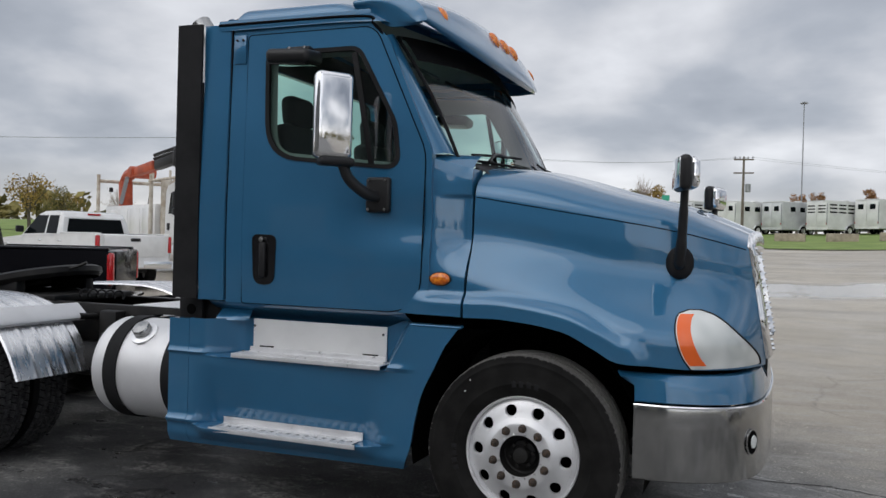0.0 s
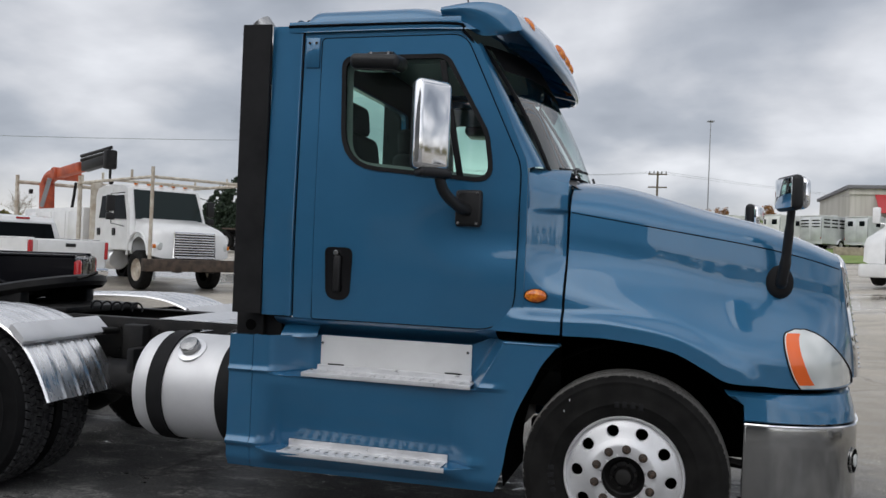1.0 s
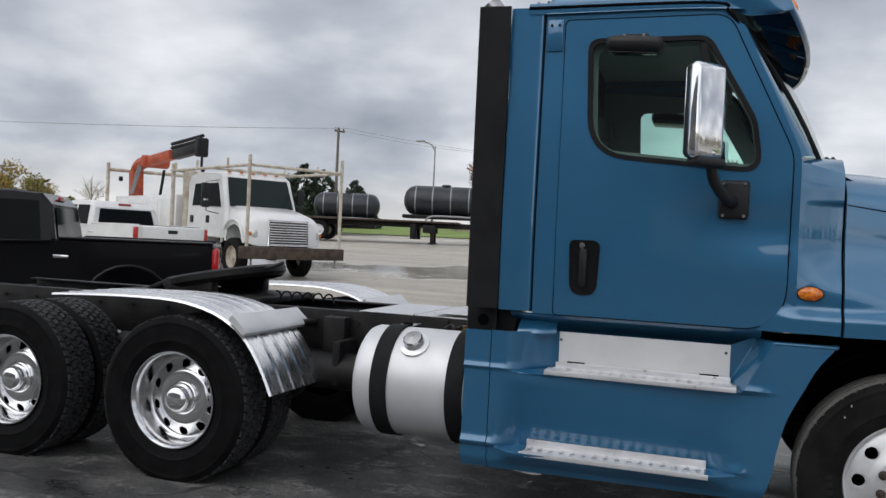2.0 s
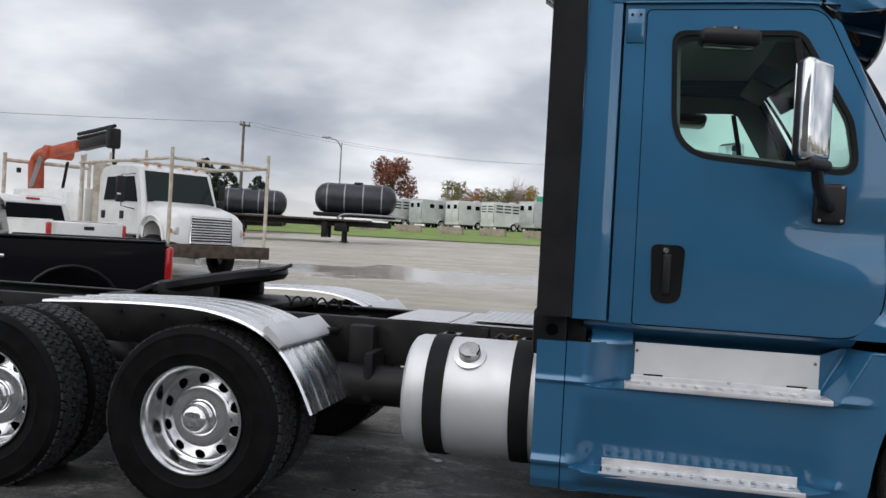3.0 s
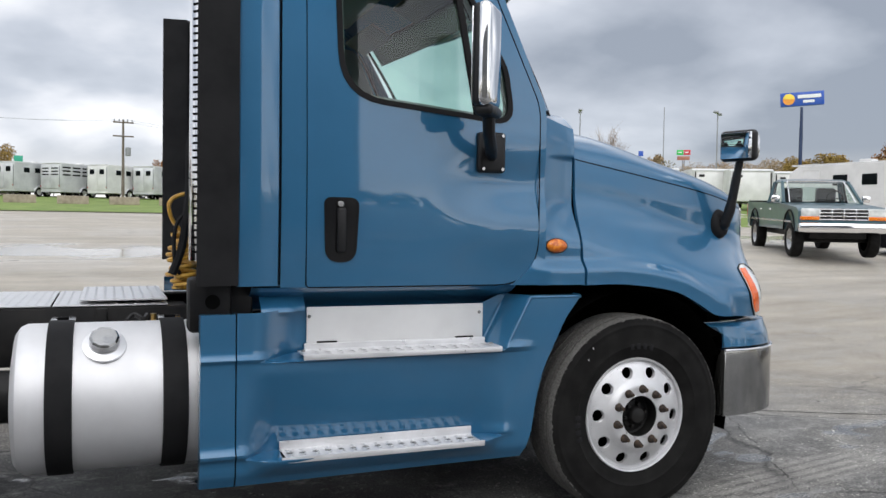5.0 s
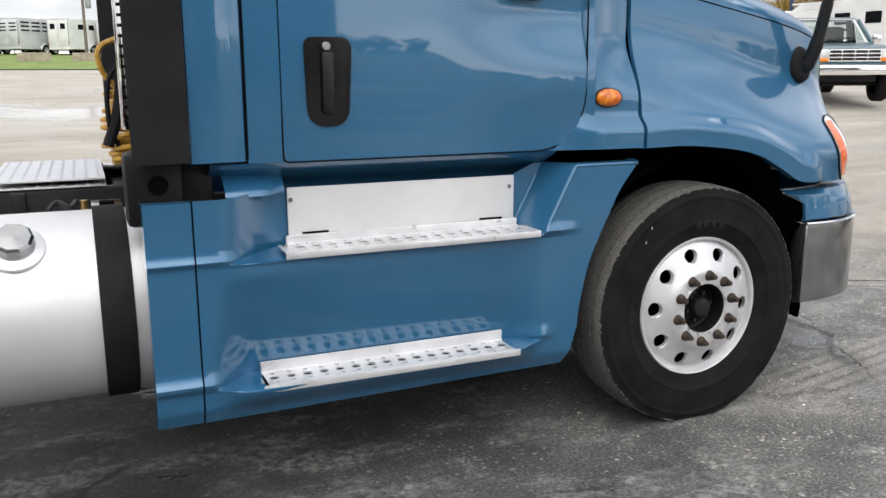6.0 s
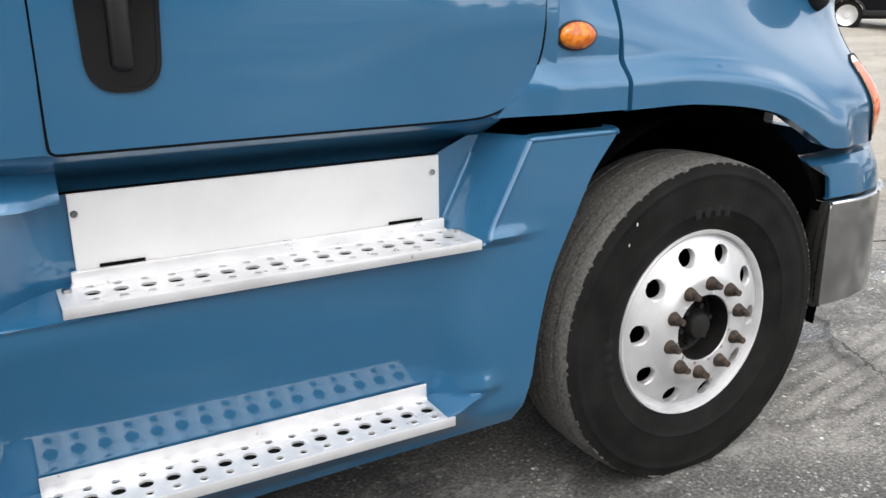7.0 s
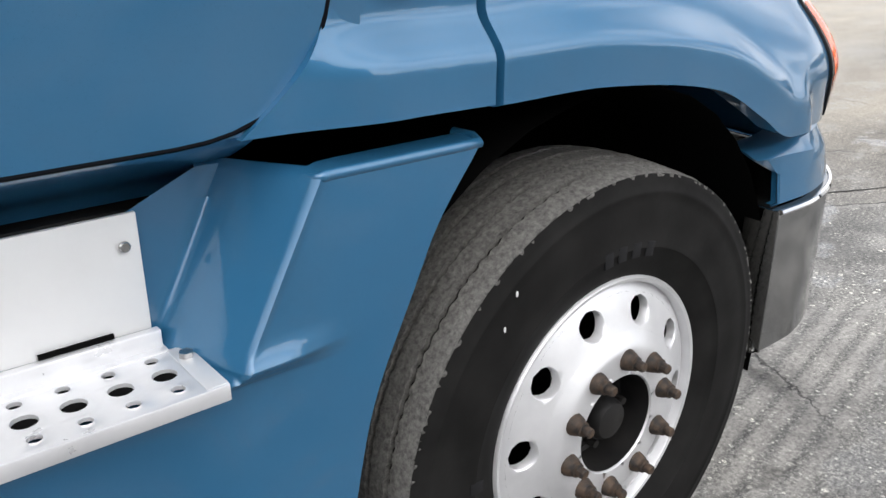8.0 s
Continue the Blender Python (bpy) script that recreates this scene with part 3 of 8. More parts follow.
    # thin films of water left in the hollows beside the truck
    pond = ramp_node(m, noise_node(m, 1.15, 6, 0.6, stretch=(1.0, 1.7, 1)).outputs["Fac"], [(0.585, (0, 0, 0)), (0.63, (1, 1, 1))]).outputs[0]
    beside = math_node("SUBTRACT", 1.0, math_node("MULTIPLY", math_node("ABSOLUTE", math_node("ADD", sep_xyz.outputs["Y"], 0.4)), 0.55), True)
    pond = math_node("MULTIPLY", math_node("MULTIPLY", pond, beside), 1.6, True)
    dx = math_node("MULTIPLY", math_node("SUBTRACT", sep_xyz.outputs["X"], 1.30), 6.5)
    dy = math_node("MULTIPLY", math_node("ADD", sep_xyz.outputs["Y"], 0.63), 9.0)
    pool = math_node("MULTIPLY", math_node("ADD", math_node("SUBTRACT", 1.0, math_node("ADD", math_node("MULTIPLY", dx, dx), math_node("MULTIPLY", dy, dy))), math_node("MULTIPLY", jag, 9.0)), 2.0, True)
    # a long shallow sheet of rain water lies across the middle of the lot
    lane = math_node("SUBTRACT", 1.0, math_node("MULTIPLY", math_node("ABSOLUTE", math_node("ADD", math_node("SUBTRACT", sep_xyz.outputs["Y"], 18.5), math_node("MULTIPLY", wander, 6.0))), 0.30), True)
    sheet_water = math_node("MULTIPLY", math_node("MULTIPLY", lane, ramp_node(m, noise_node(m, 0.22, 5, 0.6, stretch=(0.5, 1.6, 1)).outputs["Fac"], [(0.36, (0, 0, 0)), (0.46, (1, 1, 1))]).outputs[0]), 1.8, True)
    pond = math_node("MAXIMUM", math_node("MAXIMUM", pond, pool), math_node("MULTIPLY", sheet_water, 0.9))
    dry = math_node("SUBTRACT", 1.0, pond)
    links.new(math_node("ADD", math_node("MULTIPLY", wet, dry), math_node("MULTIPLY", pond, 0.05)), bsdf.inputs["Roughness"])
    bsdf.inputs["Specular IOR Level"].default_value = 0.4
    height = math_node("MULTIPLY", math_node("ADD", math_node("MULTIPLY", grit.outputs["Fac"], 0.8), math_node("MULTIPLY", crack, -1.5)), dry)
    bp = nodes.new("ShaderNodeBump")
    bp.inputs["Strength"].default_value, bp.inputs["Distance"].default_value = 0.5, 0.008
    links.new(height, bp.inputs["Height"]); links.new(bp.outputs[0], bsdf.inputs["Normal"])


build_asphalt(ASPHALT)
setting("ground", bm, ASPHALT, "worn grey asphalt lot with damp stains and cracks", "ground")

# ---- the blue tractor: front axle at the origin, facing +x, kerb side at -y ----
truck = thing("semi_truck", "blue day cab semi tractor with aluminium steps on asphalt", "truck")
SIDE = 1.17
DOOR = fillet([(-1.750, 1.187, 0.02), (-0.600, 1.187, 0.22), (-0.592, 2.06, 0.30), (-0.925, 2.765, 0.13), (-1.757, 2.765, 0.03)])
WINDOW = fillet([(-1.628, 2.657, 0.07), (-1.602, 2.045, 0.24), (-0.735, 1.965, 0.09), (-0.775, 2.23, 0.25), (-1.02, 2.657, 0.10)])
fender_plan = table([(-0.75, -1.180), (-0.34, -1.215), (0.2, -1.228), (0.55, -1.212), (0.745, -1.168), (0.884, -1.080), (1.0, -0.945), (1.08, -0.79), (1.15, -0.58)])
wall_plan = table([(-0.8, -1.17), (-0.60, -1.15), (-0.34, -1.085), (0.2, -1.02), (0.78, -0.905), (1.0, -0.79), (1.15, -0.57)])
shoulder = table([(-0.8, 1.62), (-0.34, 1.57), (0.14, 1.48), (0.5, 1.39), (0.8, 1.36), (1.2, 1.32)])
hood_line = table([(-0.38, 1.83), (0.14, 1.75), (0.70, 1.66), (1.04, 1.575), (1.2, 1.52)])
hood_top = table([(-0.38, 2.03), (-0.09, 2.005), (0.39, 1.877), (0.70, 1.80), (1.04, 1.665), (1.2, 1.58)])
arch = table([(-0.34, 1.183), (-0.1, 1.183), (0.2, 1.14), (0.36, 1.065), (0.46, 1.012), (0.6, 1.002), (0.8, 0.988), (1.2, 0.972)])


def cab_side(x, z):
    """Cab skin: nearly flat, a shade fuller at the waist, leaning in over the window, joining the fender's swell in front."""
    y = -SIDE - 0.012 * math.exp(-((z - 1.62) / 0.35) ** 2) + 0.02 * step(2.0, 2.85, z)
    # a long hollow under the waist that dies out backwards
    hollow = step(-1.25, -0.62, x)
    y += 0.022 * hollow * math.exp(-((z - 1.68) / 0.12) ** 2) - 0.012 * hollow * math.exp(-((z - 1.44) / 0.13) ** 2)
    return y


ARCH_LINE = [(x, arch(x)) for x in spread(-0.80, 0.50, 66)]


def flare(x, z):
    """Bulge of the wheel-arch lip: an upright band round the opening with a short sloping shelf above it."""
    d = min(math.hypot(x - a, z - b) for a, b in ARCH_LINE)
    return 0.046 * (1 - step(0.066, 0.138, d)) * step(-0.70, -0.50, x) * (1 - 0.45 * step(0.20, 0.55, x))


def tuck(x):
    """How far the panel above the lip lies behind it."""
    return 0.036 * step(-0.72, -0.45, x) * (1 - step(0.15, 0.60, x))


def hood_side(x, z):
    f, w = fender_plan(x) + tuck(x), wall_plan(x)
    w += 0.10 * max(0.0, z - hood_line(x) + 0.10)
    s = shoulder(x)
    k = step(s - 0.28, s + 0.11, z)
    swell = 0.010 * math.exp(-((z - s + 0.16) / 0.10) ** 2)
    return f + (w - f) * k - flare(x, z) - swell * (1 - k)


def hood_section(u, s=1):
    """One rib of the hood from the wheel arch up to the crown."""
    out = []
    x0 = -0.335 + u * 1.375
    zl, zh, zc = arch(x0), hood_line(x0), hood_top(x0)
    for k in range(49):
        z = zl + (zh - zl) * (k / 48) ** 1.35
        x = x0 + max(0.0, (x0 - 0.55) / 0.49) ** 2 * 0.10 * min(max((1.62 - z) / 0.62, 0.0), 1.0)
        out.append((x, hood_side(x, z) * s, z))
    y1 = abs(hood_side(x0, zh))
    for k in range(1, 15):
        a = math.pi / 2 * k / 14
        out.append((x0, -(0.42 + (y1 - 0.42) * math.cos(a) ** 0.85) * s, zh + (zc - zh) * math.sin(a) ** 0.9))
    for y in (0.3, 0.15, 0.0):
        out.append((x0 + 0.03 * (1 - y / 0.42), -y * s, zc + 0.02 * (1 - (y / 0.42) ** 2)))
    return out


us = spread(0, 1, 64)
for s in (1, -1):
    rows = [hood_section(u, s) for u in us]
    lip_row = lambda r: [(r[0][0], (abs(r[0][1]) - 0.05) * -s, r[0][2] + 0.004)] + r
    back = [(p[0] - 0.004, p[1] * 0.985, p[2] - 0.006) for p in rows[0]]
    hood_rows = [lip_row(back)] + [lip_row(r) for r in rows]
    hood = part("hood", grid(hood_rows), BLUE, truck, "sloped blue hood half with flared fender", 50)
    # seam line along the hood's shoulder
    line = [(x, (hood_side(x, hood_line(x)) - 0.001) * s, hood_line(x)) for x in spread(-0.33, 1.03, 40)]
    part("seam_strip", tube(line, 0.0026, 5), SEAM, truck)

# ---- cab: pillars, cowl, roof, back wall ----
groove = fillet([(-1.868, 1.187, 0.01), (-0.55, 1.187, 0.01), (-0.555, 2.06, 0.25), (-0.845, 2.70, 0.10), (-0.99, 2.825, 0.14), (-1.868, 2.835, 0.02)])
for s in (1, -1):
    bm = ring_between(groove, fillet([(-1.754, 1.184, 0.02), (-0.596, 1.184, 0.22), (-0.588, 2.06, 0.30), (-0.921, 2.769, 0.13), (-1.761, 2.769, 0.03)]), (-1.2, 2.2), 4, lambda x, z: cab_side(x, z) + 0.004, s, 0.06, 0.05)
    part("cab_side_frame", bm, BLUE, truck, angle=50)
    bm = ring_between(DOOR, WINDOW, (-1.2, 2.3), 40, cab_side, s, 0.035, 0.03, 240)
    door = part("door", bm, BLUE, truck, "closed blue cab door with tinted window", 45)
    # dark gap all round the door
    ring = [(p.x, (cab_side(p.x, p.y) + 0.0015) * s, p.y) for p in fillet([(-1.752, 1.1855, 0.02), (-0.598, 1.1855, 0.22), (-0.590, 2.06, 0.30), (-0.923, 2.767, 0.13), (-1.759, 2.767, 0.03)], 10)]
    part("door_gap", tube(ring + [ring[0]], 0.0034, 6), SEAM, door)
    # rubber round the window, then the glass
    inner = fillet([(-1.608, 2.638, 0.06), (-1.583, 2.060, 0.22), (-0.757, 1.985, 0.07), (-0.795, 2.23, 0.22), (-1.030, 2.638, 0.08)])
    wide = fillet([(-1.634, 2.663, 0.07), (-1.608, 2.039, 0.24), (-0.729, 1.959, 0.09), (-0.769, 2.23, 0.25), (-1.015, 2.663, 0.10)])
    part("window_seal", ring_between(wide, inner, (-1.2, 2.3), 2, lambda x, z: cab_side(x, z) - 0.006, s, 0.02, 0.02), BLACK_RUBBER, door)
    g = part("window_glass", sheet(inner, (-1.2, 2.3), 3, lambda x, z: cab_side(x, z) + 0.010, s), GLASS, door, "green-tinted side glass")
    g.visible_shadow = False
    part("window_divider", box((0.034, 0.02, 0.64), (-0.985, (-SIDE + 0.012) * s, 2.31), 0.005, (0, -11, 0)), BLACK_RUBBER, door)
    # recessed grab handle
    hy = lambda x, z: cab_side(x, z) - 0.006
    handle_out = fillet([(-1.678, 1.592, 0.035), (-1.668, 1.300, 0.070), (-1.526, 1.300, 0.068), (-1.512, 1.592, 0.045)], 10)
    handle_in = fillet([(-1.669, 1.583, 0.03), (-1.659, 1.309, 0.062), (-1.535, 1.309, 0.060), (-1.521, 1.583, 0.04)], 10)
    handle = part("handle", ring_between(handle_out, handle_in, (-1.605, 1.45), 2, hy, s, 0.01, 0.03), BLACK_GLOSS, door, "recessed black door handle")
    part("handle_cup", sheet(handle_in, (-1.605, 1.45), 3, lambda x, z: cab_side(x, z) - 0.003, s), BLACK_GLOSS, handle)
    part("grip", box((0.042, 0.030, 0.205), (-1.598, -(SIDE + 0.024) * s, 1.445), 0.013, segs=3), BLACK_PLASTIC, handle)
    part("lock", disc_cyl(0.014, -0.010, 0.012, (-1.605, -(SIDE + 0.030) * s, 1.562), "y", 16, 0.002), STAINLESS, handle)
    part("cab_seam", tube([(-1.8695, (cab_side(-1.87, z) + 0.006) * s, z) for z in spread(1.20, 2.83, 12)], 0.0045, 6), SEAM, truck)
    # hinge plate behind the door's upper corner
    part("pillar_cover", box((0.085, 0.012, 0.17), (-1.812, (cab_side(-1.81, 2.68) - 0.002) * s, 2.685), 0.005), BLUE, truck)
    for dx, dz in ((-0.02, 0.055), (0.022, 0.055)):
        part("screw", disc_cyl(0.007, -0.005, 0.004, (-1.812 + dx, (cab_side(-1.81, 2.68) - 0.009) * s, 2.685 + dz), "y", 10), FRAME_BLACK, truck)

    # cowl side between door and hood
    def cowl_y(x, z):
        f = fender_plan(x) + tuck(x) - flare(x, z)
        t = step(-0.60, -0.34, x)
        pocket = -1.155 + 0.08 * t
        cap = -1.150 + 0.055 * t + 0.35 * max(0, z - 1.90) ** 1.2
        k = step(shoulder(x) - 0.21, shoulder(x) + 0.04, z)
        y = f + (pocket - f) * k
        k2 = step(1.815, 1.835, z)
        return y + (cap - y) * k2
    zs = spread(1.185, 1.40, 24) + spread(1.42, 1.79, 16) + spread(1.80, 1.85, 8) + spread(1.88, 1.975, 6)
    rows = []
    for z in zs:
        x0 = -0.585 if z > 1.42 else -0.585 - 0.15 * ((1.42 - z) / 0.235) ** 2.2
        rise = lambda x: z + 0.06 * step(1.86, 1.975, z) * (1 - (x - x0) / (-0.350 - x0))
        row = [(x, cowl_y(x, z) * s, rise(x)) for x in spread(x0, -0.350, 20)]
        rows.append([(x0, (cowl_y(x0, z) + 0.03) * s, z)] + row + [(-0.350, (cowl_y(-0.350, z) + 0.16) * s, z)])
    part("cowl_panel", grid(rows), BLUE, truck, "blue cowl panel behind the hood seam", 45)
    # the panel rolls over at the top and meets the foot of the windshield pillar
    edge_lo = rows[-1][1:-1]
    crown = []
    for q in spread(0, 1, 6):
        crown.append([(x, y + (0.11 + 0.06 * (x + 0.6) / 0.22) * q * s, z + (2.062 - z) * math.sin(q * math.pi / 2)) for x, y, z in edge_lo])
    part("cowl_cap", grid(crown), BLUE, truck, angle=60)
    part("hood_gasket", tube([(-0.343, (hood_side(-0.335, z) + 0.052) * s, z) for z in spread(1.19, 1.83, 18)] + [(-0.356, -0.91 * s, 1.90), (-0.356, -0.83 * s, 1.96)], 0.012, 8), BLACK_RUBBER, truck)
    oval = lambda k: [Vector((-0.488 + 0.056 * k * math.cos(q), 1.378 + 0.034 * k * math.sin(q))) for q in spread(-math.pi, math.pi, 41)[:-1]]
    lamp = part("side_marker_lamp", sheet(oval(1.0), (-0.488, 1.378), 6, lambda x, z: cowl_y(x, z) - 0.006 - 0.022 * math.sqrt(max(0.0, 1 - ((x + 0.488) / 0.058) ** 2 - ((z - 1.378) / 0.036) ** 2)), s, 0.014), AMBER, truck, "oval amber side marker lamp", 60)
    part("lamp_bezel", ring_between(oval(1.13), oval(1.0), (-0.488, 1.378), 1, lambda x, z: cowl_y(x, z) - 0.006, s, 0.012, 0.012), BLACK_PLASTIC, lamp)

    # rocker under the door, in the door's own shade
    rows = []
    for x in spread(-1.99, -0.70, 20):
        rows.append([(x, -(SIDE - 0.015 - 0.17 * step(0, 1, t) ** 0.8) * s, 1.186 - 0.11 * t) for t in spread(0, 1, 8)])
    part("rocker_panel", grid(rows), BLUE, truck)

# roof: upright sides that turn over a tight edge, a low crown, rounded at the back, rolling down to the windshield header
roof_edge = table([(0.0, 3.015), (0.3, 3.01), (0.6, 2.994), (0.85, 2.972), (1.0, 2.954), (1.08, 2.938), (1.12, 2.918), (1.145, 2.890), (1.160, 2.850), (1.166, 2.80)])


def roof_half(y):
    return roof_edge(min(abs(y), 1.166))


rows = []
ys = [-1.166, -1.163, -1.155, -1.145, -1.132, -1.115, -1.09, -1.05, -1.0, -0.93, -0.8, -0.6, -0.4, -0.2, 0]
ys = ys + [-q for q in reversed(ys[:-1])]
for y in ys:
    zt = roof_half(y)
    front = -0.86 + 0.16 * (1 - (y / SIDE) ** 2)
    rear = -1.872 - 0.06 * (1 - (abs(y) / 1.166) ** 6)
    row = []
    for u in spread(0, 1, 40):
        x = rear + u ** 1.5 * (front - rear)
        k = min((x - rear) / 0.10, 1.0)
        f = math.sqrt(max(0, 1 - (1 - k) ** 2))
        d = min((front - x) / 0.42, 1.0)
        row.append((x, y, 2.80 + (zt - 2.80) * f - (zt - 2.785) * (1 - d) ** 2.0))
    rows.append(row)
part("roof", grid(rows), BLUE, truck, "rounded blue cab roof", 60)
for s in (1, -1):
    rail = [(-1.96, -1.166 * s, 2.835), (-1.04, -1.163 * s, 2.825), (-0.93, -1.155 * s, 2.775), (-0.845, -1.13 * s, 2.66), (-0.72, -1.12 * s, 2.40), (-0.575, -1.10 * s, 2.07)]
    part("roof_gutter", tube(smooth_path(rail, 8), 0.009, 6), SEAM, truck)
    # windshield pillar
    rows = []
    for t in spread(0, 1, 16):
        a = Vector((-0.565 - 0.295 * t, -1.145 * s, 2.045 + 0.665 * t))
        b = Vector((-0.480 - 0.390 * t, -1.015 * s + 0.02 * s * t, 2.055 + 0.675 * t))
        c = a.lerp(b, 0.5) + Vector((0.035, -0.035 * s, 0.02))
        rows.append([a * (1 - q) ** 2 + c * 2 * q * (1 - q) + b * q * q for q in spread(0, 1, 6)])
    part("windshield_pillar", grid(rows), BLUE, truck)
    # upper door frame to the roof
    rows = [[(x, -1.165 * s, 2.80), (x, -1.168 * s, 2.835), (x, -1.165 * s, 2.86)] for x in spread(-1.96, -0.95, 6)]
    part("roof_side_rail", grid(rows), BLUE, truck)


def windshield_at(u, t):
    """u across from -1 to 1, t up from 0 to 1."""
    xb, xt = -0.46 + 0.115 * (1 - u * u), -0.86 + 0.155 * (1 - u * u)
    yb, yt = 1.02, 0.995
    return Vector((xb + (xt - xb) * t + 0.03 * math.sin(math.pi * t), u * (yb + (yt - yb) * t), 2.035 + 0.02 * (1 - u * u) + (0.70 + 0.03 * (1 - u * u)) * t))


rows = [[windshield_at(u, t) for u in spread(-1, 1, 28)] for t in spread(0.03, 1, 8)]
w = part("windshield", grid(rows), WINDSHIELD, truck, "curved windshield with black rubber edge")
w.visible_shadow = False
part("shade_band", grid([[windshield_at(u, t) + Vector((0.012, 0, 0.004)) for u in spread(-0.97, 0.97, 20)] for t in spread(0.80 , 1.0, 4)]), BLACK_RUBBER, w, "black band along the top of the glass")
edge = [windshield_at(u, 0.0) for u in spread(-1, 1, 24)] + [windshield_at(1, t) for t in spread(0, 1, 8)][1:] + [windshield_at(u, 1.0) for u in spread(1, -1, 24)][1:] + [windshield_at(-1, t) for t in spread(1, 0, 8)][1:]
part("windshield_seal", tube(edge, 0.012, 8, flat=0.7), BLACK_RUBBER, w)
rows = [[windshield_at(u, 0.0) + Vector((d * 0.9, 0, -0.012 - 0.09 * d / 0.2)) for u in spread(-0.93, 0.93, 24)] for d in spread(0, 0.20, 4)]
part("cowl_grille", grid(rows), BLACK_PLASTIC, truck)
for s in (1, -1):
    y0 = -0.80 * s
    a = windshield_at(y0 / 1.02, 0.0) + Vector((0.06, 0, 0.0))
    wp = part("wiper", tube(smooth_path([a, a + Vector((-0.01, 0.16 * s, 0.055)), windshield_at((y0 + 0.34 * s) / 1.02, 0.05) + Vector((0.03, 0, 0.01))], 6), 0.009, 6), BLACK_PLASTIC, truck)
    part("wiper_blade", tube([windshield_at((y0 + q * s) / 1.02, 0.035 + 0.007 * k) + Vector((0.02, 0, 0.006)) for k, q in enumerate(spread(-0.10, 0.60, 6))], 0.008, 6), BLACK_RUBBER, wp)

# back wall with its window
bm = bmesh.new()
outer = fillet([(-1.16, 1.19, 0.03), (1.16, 1.19, 0.03), (1.16, 2.90, 0.12), (-1.16, 2.90, 0.12)])
inner = fillet([(-0.80, 2.10, 0.08), (0.80, 2.10, 0.08), (0.80, 2.66, 0.08), (-0.80, 2.66, 0.08)])
c = Vector((0, 2.38))
angs = sorted({round(math.atan2(p.y - c.y, p.x - c.x), 4) for p in outer + inner})
quad_grid(bm, [[(-1.93, p.x, p.y) for p in (cast(outer, c, a) for a in angs)], [(-1.93, p.x, p.y) for p in (cast(inner, c, a) for a in angs)], [(-1.89, p.x, p.y) for p in (cast(inner, c, a) for a in angs)]], closed=True)
bw = part("back_wall", bm, BLUE, truck, "blue rear cab wall with a window")
bm = bmesh.new()
bm.faces.new([bm.verts.new((-1.91, p.x, p.y)) for p in inner])
g = part("back_window", bm, GLASS, bw)
g.visible_shadow = False

# ---- inside the cab ----
bm = bmesh.new()
quad_grid(bm, [[(-1.872, p.x, p.y) for p in (cast(outer, c, a) for a in angs)], [(-1.872, p.x, p.y) for p in (cast(inner, c, a) for a in angs)]], closed=True)
part("back_wall_trim", bm, SEAT_CLOTH, truck, "dark quilted trim on the rear cab wall")
PILLAR_GREY = material("grey_pillar_plastic", (0.22, 0.22, 0.22), 0.7)
part("cab_floor", box((1.40, 2.24, 0.04), (-1.22, 0, 1.21), 0.005), TRIM_GREY, truck)
part("headliner", grid([[(x, y, roof_half(y) - 0.07) for x in spread(-1.90, -0.92, 6)] for y in spread(-1.08, 1.08, 10)]), HEADLINER, truck, "pale grey headliner")
part("dashboard", add_box(box((0.34, 2.10, 0.50), (-0.58, 0, 1.72), 0.07, (0, -12, 0), 3), (0.30, 0.62, 0.14), (-0.60, 0.52, 1.99), 0.06, (0, -8, 0), 3), TRIM_GREY, truck, "dark grey dashboard")
for s in (1, -1):
    seat = part("seat", box((0.50, 0.52, 0.16), (-1.46, -0.55 * s, 1.56), 0.06, (0, -5, 0), 3), SEAT_CLOTH, truck, "dark cloth cab seat")
    part("backrest", box((0.15, 0.48, 0.66), (-1.73, -0.55 * s, 1.98), 0.06, (0, -8, 0), 3), SEAT_CLOTH, seat)
    part("headrest", box((0.11, 0.28, 0.20), (-1.78, -0.55 * s, 2.40), 0.045, (0, -6, 0), 3), SEAT_CLOTH, seat)
    part("seat_base", box((0.40, 0.40, 0.36), (-1.46, -0.55 * s, 1.36), 0.02), BLACK_PLASTIC, seat)
    part("door_trim", box((0.98, 0.03, 0.74), (-1.20, -(SIDE - 0.05) * s, 1.60), 0.012), TRIM_GREY, truck)
    lining = ring_between(fillet([(-1.90, 1.90, 0.02), (-0.58, 1.90, 0.02), (-0.60, 2.06, 0.2), (-0.90, 2.72, 0.10), (-1.90, 2.78, 0.02)]), fillet([(-1.585, 2.62, 0.06), (-1.565, 2.08, 0.14), (-0.76, 2.005, 0.05), (-0.80, 2.23, 0.22), (-1.03, 2.62, 0.08)]), (-1.2, 2.3), 3, lambda x, z: cab_side(x, z) + 0.055, s, 0.0, 0.0)
    part("pillar_lining", lining, PILLAR_GREY, truck, "grey moulded pillar trim")
    part("inner_visor", box((0.16, 0.62, 0.02), (-0.98, -0.52 * s, 2.68), 0.008, (0, 28, 0)), TRIM_GREY, truck)
wheel_m = Matrix.LocRotScale((-0.93, 0.55, 2.00), Euler((0, radians(-52), 0)), None)
sw = part("steering_wheel", tube([wheel_m @ Vector((0.22 * math.cos(a), 0.22 * math.sin(a), 0)) for a in spread(0, 2 * math.pi, 32)], 0.016, 8), BLACK_PLASTIC, truck, "black steering wheel")
part("steering_column", tube([wheel_m @ Vector((0, 0, 0)), wheel_m @ Vector((0, 0, -0.35))], 0.04, 10), BLACK_PLASTIC, sw)
